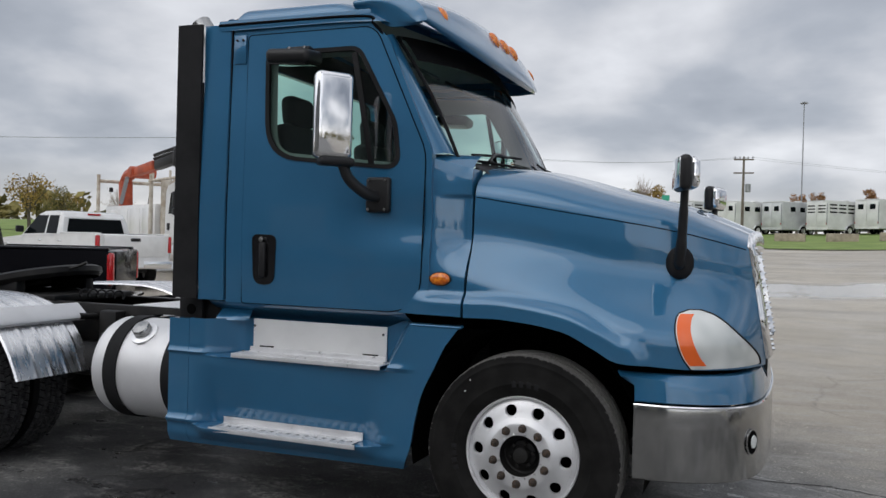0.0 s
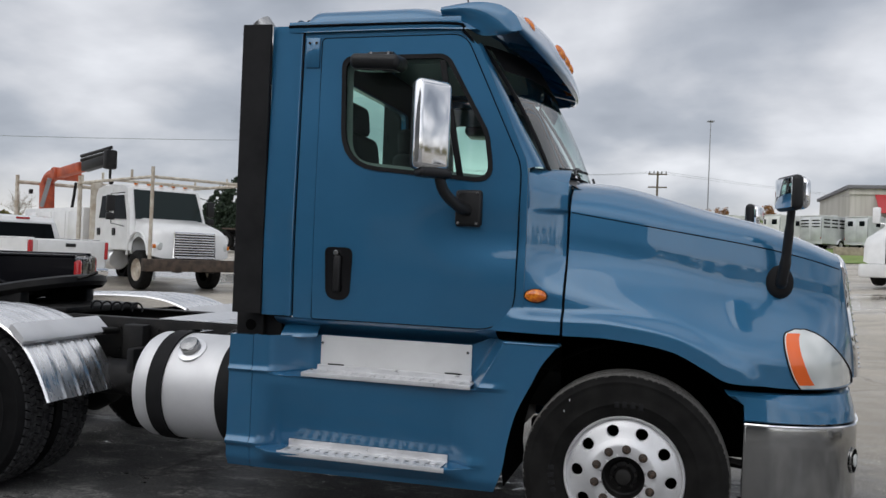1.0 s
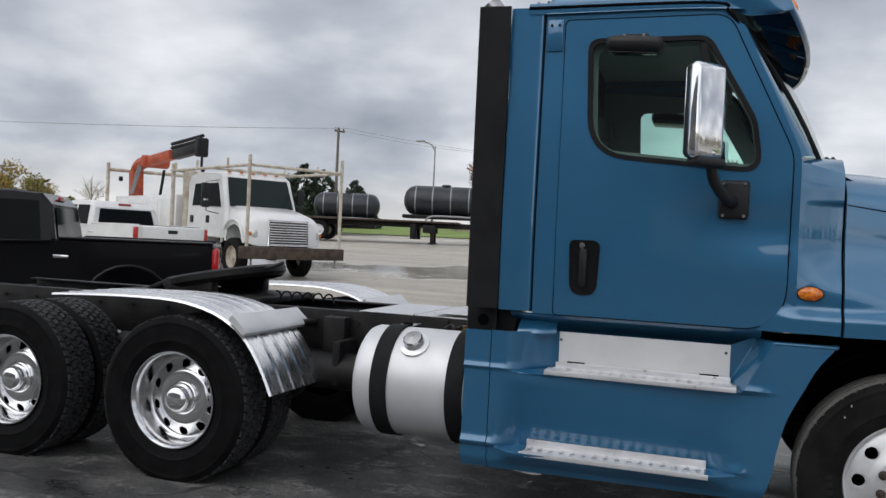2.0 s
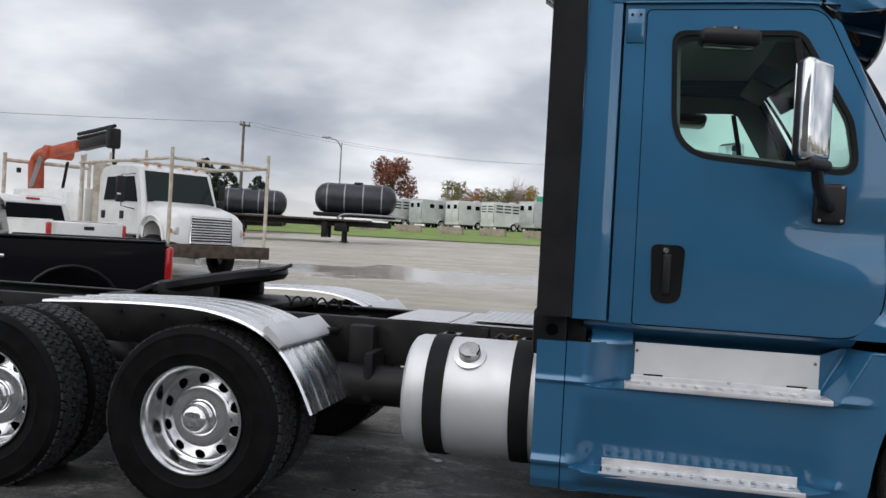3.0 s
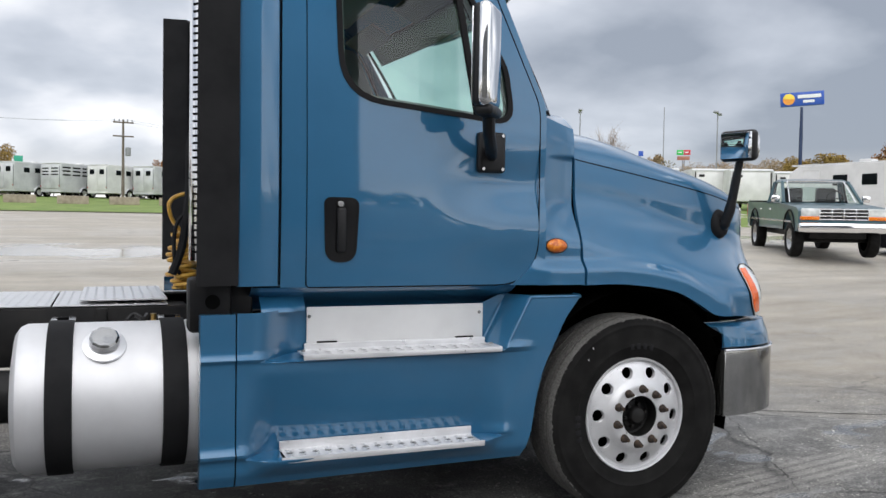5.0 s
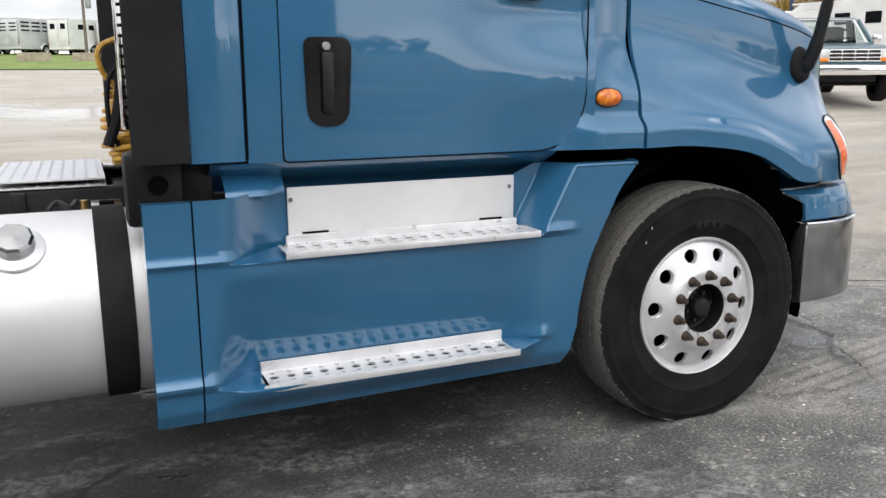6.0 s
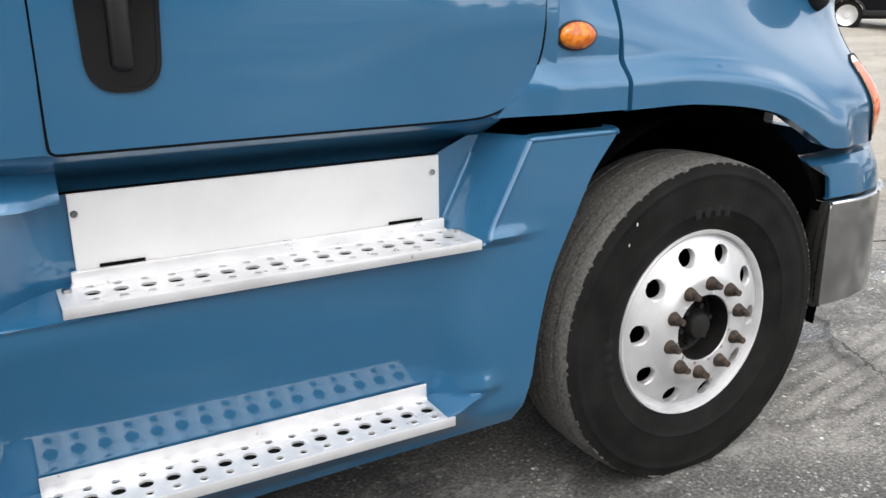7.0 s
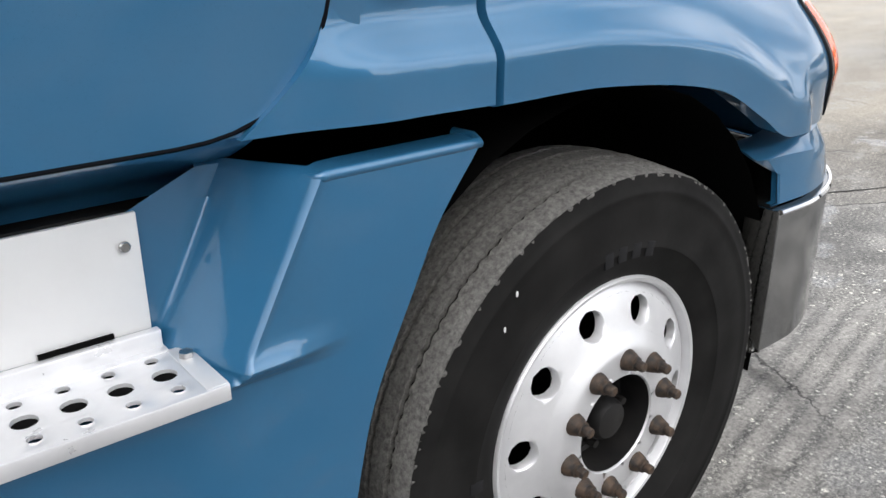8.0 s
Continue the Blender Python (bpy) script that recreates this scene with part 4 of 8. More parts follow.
for a in (90, 210, 330):
    part("spoke", tube([wheel_m @ Vector((0, 0, -0.01)), wheel_m @ Vector((0.22 * math.cos(radians(a)), 0.22 * math.sin(radians(a)), 0))], 0.013, 6), BLACK_PLASTIC, sw)

# ---- cab side extenders: painted panel and black rubber edge ----
for s in (1, -1):
    rows = []
    for z in spread(1.195, 2.838, 18):
        rows.append([(-1.868, (cab_side(-1.868, z) + 0.05) * s, z), (-1.872, (cab_side(-1.87, z) + 0.012) * s, z), (-1.880, (cab_side(-1.88, z) - 0.004) * s, z), (-1.886, (cab_side(-1.88, z) - 0.007) * s, z), (-1.95, (cab_side(-1.88, z) - 0.012) * s, z), (-2.040, (cab_side(-1.88, z) - 0.019) * s, z), (-2.049, (cab_side(-1.88, z) - 0.017) * s, z), (-2.055, -(SIDE + 0.00) * s, z)])
    part("side_extender", grid(rows), BLUE, truck, "flat blue cab side extender", 30)
    rows = [[(-2.052, -(SIDE + 0.02) * s, z), (-2.053, -(SIDE + 0.036) * s, z), (-2.14, -(SIDE + 0.044) * s, z), (-2.220, -(SIDE + 0.046) * s, z), (-2.227, -(SIDE + 0.038) * s, z), (-2.220, -(SIDE + 0.03) * s, z), (-2.07, -(SIDE + 0.01) * s, z)] for z in spread(1.20, 2.842, 8)]
    part("rubber_extender", grid(rows), BLACK_RUBBER, truck, "black rubber trailing edge")
    part("extender_bracket", box((0.16, 0.05, 0.24), (-2.05, -(SIDE - 0.11) * s, 1.12), 0.02), FRAME_BLACK, truck)

# ---- roof visor: a curved shield standing off the windshield header ----
# section from the tail over the crest and the face to the lip: at the ends (x, z), in the middle (x, z)
VISOR = [((-1.075, 2.925), (-1.04, 3.07)), ((-0.90, 2.945), (-0.80, 3.055)), ((-0.765, 2.930), (-0.635, 2.985)), ((-0.675, 2.880), (-0.545, 2.885)), ((-0.632, 2.815), (-0.482, 2.760)), ((-0.625, 2.785), (-0.470, 2.690)), ((-0.645, 2.776), (-0.490, 2.662))]
VISOR_HALF = 1.125


def visor_line(pairs, y):
    e = 1 - abs(y / VISOR_HALF) ** 2.2
    return [(a0 + (b0 - a0) * e, y, a1 + (b1 - a1) * e) for (a0, a1), (b0, b1) in pairs]


rows = [smooth_path(visor_line(VISOR, VISOR_HALF * math.sin(q * math.pi / 2)), 4) for q in spread(-1, 1, 48)]
visor = part("roof_visor", grid(rows, 0.014), BLUE, truck, "blue moulded sun visor over the windshield", 50)
for s in (1, -1):
    # blade that closes the end, its foot along the roof gutter
    upper = smooth_path([(-1.075, 0, 2.925), (-0.90, 0, 2.945), (-0.765, 0, 2.930), (-0.675, 0, 2.880), (-0.632, 0, 2.815), (-0.625, 0, 2.785), (-0.645, 0, 2.776)], 5)
    lower = smooth_path([(-1.070, 0, 2.875), (-1.00, 0, 2.858), (-0.945, 0, 2.825), (-0.895, 0, 2.785), (-0.840, 0, 2.762), (-0.750, 0, 2.762), (-0.655, 0, 2.772)], 5)
    rows2 = [[(p.x + (q.x - p.x) * t, -(VISOR_HALF + 0.022 * math.sin(math.pi * min(t * 1.2, 1))) * s, p.z + (q.z - p.z) * t) for t in spread(0, 1, 6)] for p, q in zip(upper, lower)]
    part("visor_end", grid(rows2, 0.010), BLUE, visor, angle=50)
for y, turn, size in ((-0.90, 30, 0.62), (-0.20, 6, 0.8), (0.0, 0, 0.8), (0.20, -6, 0.8), (0.90, -30, 0.62)):
    line = smooth_path(visor_line(VISOR, y), 4)
    p, d = line[12].copy(), (line[13] - line[11]).normalized()
    out = Vector((-d.z, 0.0, d.x)) if -d.z > 0 else Vector((d.z, 0.0, -d.x))
    out = (Matrix.Rotation(radians(-turn), 4, "Z") @ out.to_4d()).to_3d()
    face_turn = out.to_track_quat("Z", "X").to_matrix().to_4x4()
    p -= out * (0.016 if abs(y) > 0.5 else 0.004)
    bm = lathe([(0.001, 0.030), (0.03, 0.027), (0.05, 0.016), (0.058, 0.0), (0.06, -0.02)], axis="z", segs=20)
    part("clearance_lamp", bm, AMBER, visor, "amber roof clearance lamp", at=Matrix.Translation(p) @ face_turn @ Matrix.Diagonal((1.05, size, 1, 1)))
for y in (-0.72, -0.30, 0.30, 0.72):
    # blue posts that hold the shield off the header
    line = visor_line(VISOR, y)
    e = 1 - (y / SIDE) ** 2
    part("visor_bracket", tube([Vector(line[5]) + Vector((-0.02, 0, 0.03)), Vector((-0.88 + 0.17 * e, y * 0.97, 2.80 + 0.02 * e))], 0.030, 8, flat=0.6), BLUE, visor)

# ---- mirrors ----
for s in (1, -1):
    md = Vector((math.cos(radians(40)), -math.sin(radians(40)), 0))
    at_d = lambda d, z: (-1.005 + md.x * d, (-1.455 + md.y * d) * s, z)
    mir = part("door_mirror", box((0.070, 0.212, 0.46), at_d(0.0, 2.225), 0.034, (0, 0, -40 * s), 4), CHROME, truck, "tall chrome door mirror on a black arm", 60)
    part("mirror_back", box((0.060, 0.204, 0.450), at_d(-0.022, 2.222), 0.026, (0, 0, -40 * s), 3), BLACK_PLASTIC, mir)
    part("mirror_glass", box((0.006, 0.178, 0.41), at_d(-0.052, 2.225), 0.0026, (0, 0, -40 * s)), MIRROR, mir)
    part("mirror_foot", box((0.085, 0.195, 0.05), (-0.995, -1.435 * s, 1.985), 0.02, (0, 0, -40 * s), 3), BLACK_PLASTIC, mir)
    part("mirror_arm", tube(smooth_path([(-0.975, -1.40 * s, 1.99), (-0.955, -1.36 * s, 1.90), (-0.90, -1.27 * s, 1.83), (-0.865, -1.19 * s, 1.815)], 7), 0.036, 12, flat=0.75), BLACK_PLASTIC, mir)
    part("mirror_base", box((0.145, 0.045, 0.195), (-0.862, -(SIDE + 0.014) * s, 1.825), 0.018, segs=3), BLACK_PLASTIC, mir)
    for dx, dz in ((-0.05, 0.08), (0.05, 0.08), (0.05, -0.08), (-0.05, -0.08)):
        part("bolt", disc_cyl(0.008, 0.006, -0.006, (-0.862 + dx, -(SIDE + 0.040) * s, 1.825 + dz), "y", 10), STAINLESS, mir)
    # look-down mirror over the door
    eye_m = part("look_down_mirror", box((0.28, 0.19, 0.080), (-1.372, -(SIDE + 0.095) * s, 2.594), 0.032, (6 * s, 3, 0), 4), BLACK_PLASTIC, truck, "black look-down mirror above the door window")
    part("convex_glass", box((0.23, 0.14, 0.008), (-1.377, -(SIDE + 0.095) * s, 2.552), 0.003, (6 * s, 3, 0)), BLACK_GLOSS, eye_m)
    part("mirror_bracket", box((0.15, 0.05, 0.03), (-1.39, -(SIDE + 0.01) * s, 2.655), 0.006), BLACK_PLASTIC, eye_m)
    for dx in (-0.05, 0.05):
        part("bolt", disc_cyl(0.009, 0.0, -0.012, (-1.39 + dx, -(SIDE + 0.034) * s, 2.66), "y", 10), STAINLESS, eye_m)
    # hood mirror
    mc = Vector((0.738, -1.06, 1.944))
    mn = Vector((math.cos(radians(16)), math.sin(radians(16)), 0))
    at_m = lambda d: ((mc + mn * d).x, (mc + mn * d).y * s, mc.z)
    hm = part("hood_mirror", box((0.060, 0.226, 0.176), at_m(0.0), 0.028, (0, 0, 16 * s), 4), BLACK_PLASTIC, truck, "black hood mirror with chrome cap on a slanted stalk", 60)
    part("mirror_glass", box((0.006, 0.196, 0.146), at_m(-0.030), 0.0028, (0, 0, 16 * s)), MIRROR, hm)
    cap = box((0.060, 0.20, 0.160), at_m(0.042), 0.034, (0, 0, 16 * s), 4)
    part("mirror_cap", cap, CHROME, hm, angle=60)
    part("stalk", tube(smooth_path([(0.752, -1.06 * s, 1.885), (0.746, -1.035 * s, 1.76), (0.737, -1.005 * s, 1.60), (0.728, -0.978 * s, 1.52), (0.725, -0.955 * s, 1.495)], 5), [0.025] * 5 + [0.029] * 5 + [0.034] * 6 + [0.038] * 5, 12, flat=0.8), BLACK_PLASTIC, hm)
    part("foot", lathe([(0.001, -0.030), (0.045, -0.028), (0.066, -0.016), (0.076, 0.006), (0.078, 0.03)], (0, 0, 0), "y", 24), BLACK_RUBBER, hm, at=Matrix.Translation((0.725, -0.930 * s, 1.505)) @ Matrix.LocRotScale(None, Euler((radians(-10 * s), 0, radians(13 * s + (180 if s < 0 else 0)))), (0.92, 1, 1.15)))

# ---- headlights ----
for s in (1, -1):
    zs = spread(0.992, 1.272, 16)
    lo, hi, mid_x = [], [], []
    left = table([(0.99, 0.815), (1.05, 0.775), (1.15, 0.742), (1.22, 0.735), (1.26, 0.75), (1.275, 0.80)])
    right = table([(0.99, 1.115), (1.03, 1.108), (1.08, 1.080), (1.15, 1.020), (1.22, 0.945), (1.26, 0.88), (1.275, 0.83)])
    def lens_rows(f0, f1, out, n=10):
        rows = []
        for z in zs:
            a, b = f0(z), f1(z)
            rows.append([(x, (hood_side(x, z) - out - 0.02 * math.sin(math.pi * min(max((x - left(z)) / (right(z) - left(z)), 0), 1)) * math.sin(math.pi * (z - 0.97) / 0.33)) * s, z) for x in spread(a, b, n)])
        return rows
    split = lambda z: left(z) + 0.068 + 0.012 * step(1.2, 1.0, z)
    hl = part("headlight", grid(lens_rows(left, right, 0.008, 16)), LENS_CLEAR, truck, "large clear headlight with orange side reflector", 60)
    part("turn_reflector", grid(lens_rows(lambda z: left(z) + 0.005, split, 0.0105, 5)[1:-1]), ORANGE, hl, "orange reflector strip")
    rim = [(left(z) - 0.003, (hood_side(left(z), z) - 0.004) * s, z) for z in zs] + [(right(z) + 0.003, (hood_side(right(z), z) - 0.004) * s, z) for z in reversed(zs)]
    part("headlight_gasket", tube(rim + [rim[0]], 0.005, 6), BLACK_RUBBER, hl)

# ---- bumper: painted top, polished lower wrap ----
bumper_plan = smooth_path([(0.555, -1.205, 0), (0.72, -1.200, 0), (0.90, -1.140, 0), (1.04, -1.025, 0), (1.125, -0.83, 0), (1.165, -0.45, 0), (1.178, 0.0, 0)], 8)
bumper_plan = [(p.x, p.y) for p in bumper_plan]
bumper_plan = bumper_plan + [(x, -y) for x, y in reversed(bumper_plan[:-1])]


def bumper_rows(zs, inset):
    rows = []
    for z, d in zip(zs, inset):
        rows.append([(x - d * 0.8, y * (1 - d / 1.2), z) for x, y in bumper_plan])
    return rows


part("chrome_bumper", grid(bumper_rows([0.452, 0.447, 0.455, 0.55, 0.70, 0.79, 0.815, 0.818], [0.03, 0.014, 0.0, 0.0, 0.0, 0.0, 0.004, 0.02])), BUMPER_STEEL, truck, "polished wraparound front bumper", 30)
part("bumper_edge_strip", tube([(x, y * 1.001, 0.812) for x, y in bumper_plan], 0.007, 6), CHROME, truck)
# the painted top runs out backwards into a slanted tip under the fender
top_rows = []
for row in bumper_rows([0.822, 0.83, 0.86, 0.90, 0.94, 0.958, 0.962, 0.955], [0.02, 0.008, 0.011, 0.015, 0.02, 0.042, 0.055, 0.13]):
    xb = 0.563 - 0.100 * step(0.895, 0.955, row[0][2])
    ends = [[(xb, sy * (abs(row[0][1]) - 0.024), row[0][2]), (xb, sy * (abs(row[0][1]) - 0.012), row[0][2]), ((xb + row[0][0]) / 2, sy * (abs(row[0][1]) - 0.004), row[0][2])] for sy in (-1, 1)]
    low = lambda q: (q[0], q[1], 0.822 + (q[2] - 0.822) * (1 - 0.45 * step(0.55, 1.10, q[0])) if q[2] < 0.945 else q[2])
    top_rows.append([low(q) for q in ends[0] + row[1:-1] + ends[1][::-1]])
part("bumper_top", grid(top_rows), BLUE, truck, "blue painted upper bumper", 30)
for s in (1, -1):
    bm = box((0.012, 0.09, 0.365), (0.561, -1.160 * s, 0.63), 0.004)
    part("bumper_end_flange", bm, BUMPER_STEEL, truck)
    m = Matrix.Translation((1.092, -0.953 * s, 0.635)) @ Matrix.Rotation(radians(60 * s), 4, "Z") @ Matrix.Diagonal((1, 1, 1.35, 1))
    sign = -1 if s > 0 else 1
    fog = part("fog_lamp", lathe([(0.047, -0.004 * sign), (0.047, 0.003 * sign), (0.043, 0.004 * sign), (0.040, -0.01 * sign)], (0, 0, 0), "y", 24), STAINLESS, truck, "small fog lamp set into the bumper", at=m)
    part("fog_hole", disc_cyl(0.043, -0.02 * sign, 0.0025 * sign, (0, 0, 0), "y", 24), HOLE_BLACK, fog)
    part("fog_lens", lathe([(0.001, 0.010 * sign), (0.012, 0.009 * sign), (0.023, 0.006 * sign), (0.025, 0.0)], (0.012, 0, 0), "y", 20), LENS_CLEAR, fog)

# ---- grille ----
rows = []
for z in spread(0.99, 1.62, 12):
    x = 1.145 - 0.12 * (z - 0.99) / 0.63
    hw = 0.60 - 0.05 * (z - 0.99)
    rows.append([(x - 0.012 - 0.08 * (abs(y) / hw) ** 3, y, z) for y in spread(-hw, hw, 16)])
grille = part("grille", grid(rows), BLACK_PLASTIC, truck, "chrome barred front grille")
for z in spread(1.01, 1.60, 11):
    x = 1.158 - 0.12 * (z - 0.99) / 0.63
    hw = 0.585 - 0.05 * (z - 0.99)
    part("grille_bar", tube([(x - 0.08 * (abs(y) / hw) ** 3, y, z) for y in spread(-hw, hw, 14)], 0.016, 8), CHROME, grille)
for s in (1, -1):
    # broad chrome surround that carries the hood's front edge over to the bars
    edge = [Vector(p) for p in hood_section(1.0, s) if p[2] > 1.0]
    rows = []
    for p in edge:
        inward = Vector((0, -p.y, 1.28 - p.z)).normalized()
        rows.append([p + Vector((dx, 0, 0)) + inward * di for dx, di in ((-0.012, 0.004), (0.004, -0.003), (0.016, 0.004), (0.030, 0.026), (0.038, 0.058), (0.038, 0.105), (0.014, 0.118))])
    part("grille_surround", grid(rows), CHROME, grille, "broad chrome grille surround", 50)
    for p in edge[2:-12:3]:
        inward = Vector((0, -p.y, 1.28 - p.z)).normalized()
        q = p + inward * 0.085
        part("grille_stud", lathe([(0.012, -0.02), (0.014, 0.0), (0.012, 0.014), (0.006, 0.024), (0.001, 0.027)], (q.x + 0.024, q.y, q.z), "x", 10), CHROME, grille)

# ---- chassis skirt with two steps ----
arch_back = table([(0.30, -0.690), (0.38, -0.655), (0.47, -0.625), (0.60, -0.605), (0.76, -0.565), (0.92, -0.49), (1.02, -0.44), (1.12, -0.365), (1.14, -0.355)])


def skirt_y(x, z):
    crease = -0.766 + (z - 0.893) * 0.536
    w1 = step(-1.98, -1.765, x) * (1 - min(max((x - crease + 0.075) / 0.075, 0.0), 1.0))
    w2 = step(-2.04, -1.90, x) * (1 - step(-0.93, -0.76, x))
    y = -1.205 - 0.042 * min(max((-0.7 - x) / 1.4, 0.0), 1.0)
    y += (-1.062 - y) * w1 * step(0.868, 0.880, z)
    v1 = step(-2.0, -1.6, x) * (1 - step(-0.95, -0.60, x))
    y += 0.022 * v1 * step(0.56, 0.845, z) * (1 - step(0.858, 0.868, z))
    y += (-1.150 - y) * w2 * step(0.452, 0.462, z) * (1 - min(max((z - 0.48) / 0.34, 0.0), 1.0))
    y -= 0.058 * w2 * step(0.36, 0.45, z) * (1 - step(0.452, 0.462, z))
    y -= 0.003 * math.exp(-((x - crease) / 0.009) ** 2) * step(0.89, 0.92, z)
    y -= 0.0025 * math.exp(-((x - crease + 0.078) / 0.009) ** 2) * step(0.89, 0.92, z)
    y -= 0.014 * math.exp(-((z - 0.885) / 0.012) ** 2) * (1 - w1) * (1 - step(-0.72, -0.60, x))
    y -= 0.022 * math.exp(-((z - 0.475) / 0.02) ** 2) * (1 - w2) * (1 - step(-0.80, -0.71, x))
    y += 0.03 * (1 - step(0.32, 0.40, z))
    return y


SKIRT_Z = spread(0.336, 0.44, 7) + spread(0.447, 0.468, 7) + spread(0.48, 0.84, 16) + spread(0.850, 0.886, 11) + spread(0.90, 1.085, 8)
for s in (1, -1):
    rows = []
    for z in SKIRT_Z:
        xr = arch_back(z)
        fold = min(max(-0.766 + (z - 0.893) * 0.536, -0.84), xr - 0.05)
        xs = spread(-2.062, -1.70, 18) + spread(-1.68, -0.98, 12) + spread(-0.96, fold - 0.10, 6) + spread(fold - 0.092, fold - 0.083, 2) + spread(fold - 0.078, fold - 0.055, 4) + spread(fold - 0.045, fold - 0.02, 3) + spread(fold - 0.015, fold + 0.015, 7) + spread(fold + 0.02, xr, 8)
        row = [(x, skirt_y(x, z) * s, z) for x in xs]
        rows.append([(-2.062, (skirt_y(-2.06, z) + 0.04) * s, z)] + row + [(xr - 0.012, (skirt_y(xr, z) + 0.05) * s, z)])
    rows = [[(p[0], (abs(p[1]) - 0.05) * -s, p[2]) for p in rows[0]]] + rows
    skirt = part("side_skirt", grid(rows), BLUE, truck, "blue moulded side skirt with two aluminium steps", 40)
    # raised wing at the front
    rows = []
    for z in spread(1.085, 1.128, 4):
        t = (z - 1.085) / 0.043
        x1 = arch_back(z)
        fold = -0.766 + (z - 0.893) * 0.536
        rows.append([(x, (skirt_y(x, z)) * s, z) for x in spread(-0.85 + 0.10 * t, fold - 0.08, 6) + spread(fold - 0.075, fold - 0.02, 4) + spread(fold - 0.015, fold + 0.015, 7) + spread(fold + 0.02, x1, 8)])
    rows.append([(x, (abs(y) - 0.012 - 0.035 * step(-0.70, -0.60, x)) * -s, z + 0.006) for x, y, z in rows[-1]])
    part("skirt_wing", grid(rows), BLUE, skirt, angle=40)
    lip = [Vector(p) + Vector((0, 0.006 * s, -0.003)) for p in rows[-2] if p[0] > -0.66]
    part("wing_lip", tube(lip + [lip[-1] + Vector((0.006, 0.02 * s, 0.004)), lip[-1] + Vector((-0.004, 0.055 * s, 0.006))], [0.001 + 0.008 * min(1.0, i_ / 5) for i_ in range(len(lip) + 2)], 8), BLUE, skirt, angle=60)
    # rear skirt panel beyond the joint
    rows = []
    for z in SKIRT_Z[:-1] + [1.08]:
        row = [(x, (skirt_y(-2.07, z) + 0.004) * s, z) for x in spread(-2.212, -2.0675, 5)]
        rows.append([(-2.214, (skirt_y(-2.07, z) + 0.05) * s, z)] + row + [(-2.0665, (skirt_y(-2.07, z) + 0.04) * s, z)])
    rows = [[(p[0], (abs(p[1]) - 0.05) * -s, p[2]) for p in rows[0]]] + rows + [[(p[0], (abs(p[1]) - 0.05) * -s, p[2]) for p in rows[-1]]]
    part("rear_skirt_panel", grid(rows), BLUE, truck, "narrow blue panel behind the skirt", 40)
    # inner box so that the skirt is not see-through
    part("step_box", box((1.30, 0.50, 0.70), (-1.45, -0.75 * s, 0.72), 0.01), FRAME_BLACK, truck)

    # aluminium kick plate
    kick = part("kick_plate", box((0.885, 0.008, 0.168), (-1.283, -1.072 * s, 1.004), 0.002), ALU_WHITE, truck, "flat satin aluminium kick plate")
    for x in (-1.715, -0.862):
        part("rivet", disc_cyl(0.008, 0, -0.007, (x, -1.076 * s, 1.045), "y", 12, 0.002), STAINLESS, kick)
    for x0 in (-1.68, -0.99):
        part("slot", box((0.095, 0.004, 0.010), (x0 + 0.05, -1.078 * s, 0.924), 0.0), HOLE_BLACK, kick)

    def perforated(x0, x1, nx, bands, z):
        """Tread plate: bands of (y from, y to, hole radius); the surface swells a little round each hole."""
        bm = bmesh.new()
        for y0, y1, r, off in bands:
            w = (x1 - x0) / nx
            for i in range(nx):
                cx, cy = x0 + (i + 0.5 + off) * w, (y0 + y1) / 2
                a, b = x0 + i * w, x0 + (i + 1) * w
                outer = [(a + (b - a) * t, y0) for t in (0, .25, .5, .75)] + [(b, y0 + (y1 - y0) * t) for t in (0, .25, .5, .75)] + [(b - (b - a) * t, y1) for t in (0, .25, .5, .75)] + [(a, y1 - (y1 - y0) * t) for t in (0, .25, .5, .75)]
                rings = []
                for rr, dz in ((None, 0), (r * 1.45, 0.0), (r * 1.08, 0.0030), (r, 0.0025), (r, -0.003)):
                    ring = []
                    for px_, py_ in outer:
                        if rr is None:
                            ring.append((px_, py_ * s, z))
                        else:
                            an = math.atan2(py_ - cy, px_ - cx)
                            ring.append((cx + rr * math.cos(an), (cy + rr * math.sin(an)) * s, z + dz))
                    rings.append(ring)
                quad_grid(bm, rings, closed=True)
        bmesh.ops.remove_doubles(bm, verts=bm.verts, dist=1e-5)
        return bm

    # upper step
    st = part("upper_step", perforated(-1.735, -0.835, 16, [(-1.232, -1.190, 0.0088, 0), (-1.190, -1.145, 0.016, 0), (-1.145, -1.100, 0.0088, 0)], 0.893), STEP_ALU, truck, "perforated aluminium upper step", 50)
    part("step_lip", box((0.967, 0.006, 0.024), (-1.2885, -1.233 * s, 0.881), 0.002), STEP_ALU, st)
    part("step_riser", box((0.905, 0.016, 0.030), (-1.286, -1.084 * s, 0.907), 0.003), STEP_ALU, st)
    part("step_back", box((0.91, 0.024, 0.006), (-1.286, -1.092 * s, 0.893), 0.002), STEP_ALU, st)
    for x0, x1 in ((-1.772, -1.735), (-0.835, -0.805)):
        part("step_end", box((x1 - x0, 0.132, 0.006), ((x0 + x1) / 2, -1.166 * s, 0.891), 0.002), STEP_ALU, st)
        part("bolt", disc_cyl(0.010, 0, 0.008, ((x0 + x1) / 2, -1.135 * s, 0.894), "z", 6), STAINLESS, st)
    # added black sheet stands in for the dark seen through the holes
    part("step_hole_shade", box((0.88, 0.085, 0.003), (-1.285, -1.147 * s, 0.8885), 0), HOLE_BLACK, st)
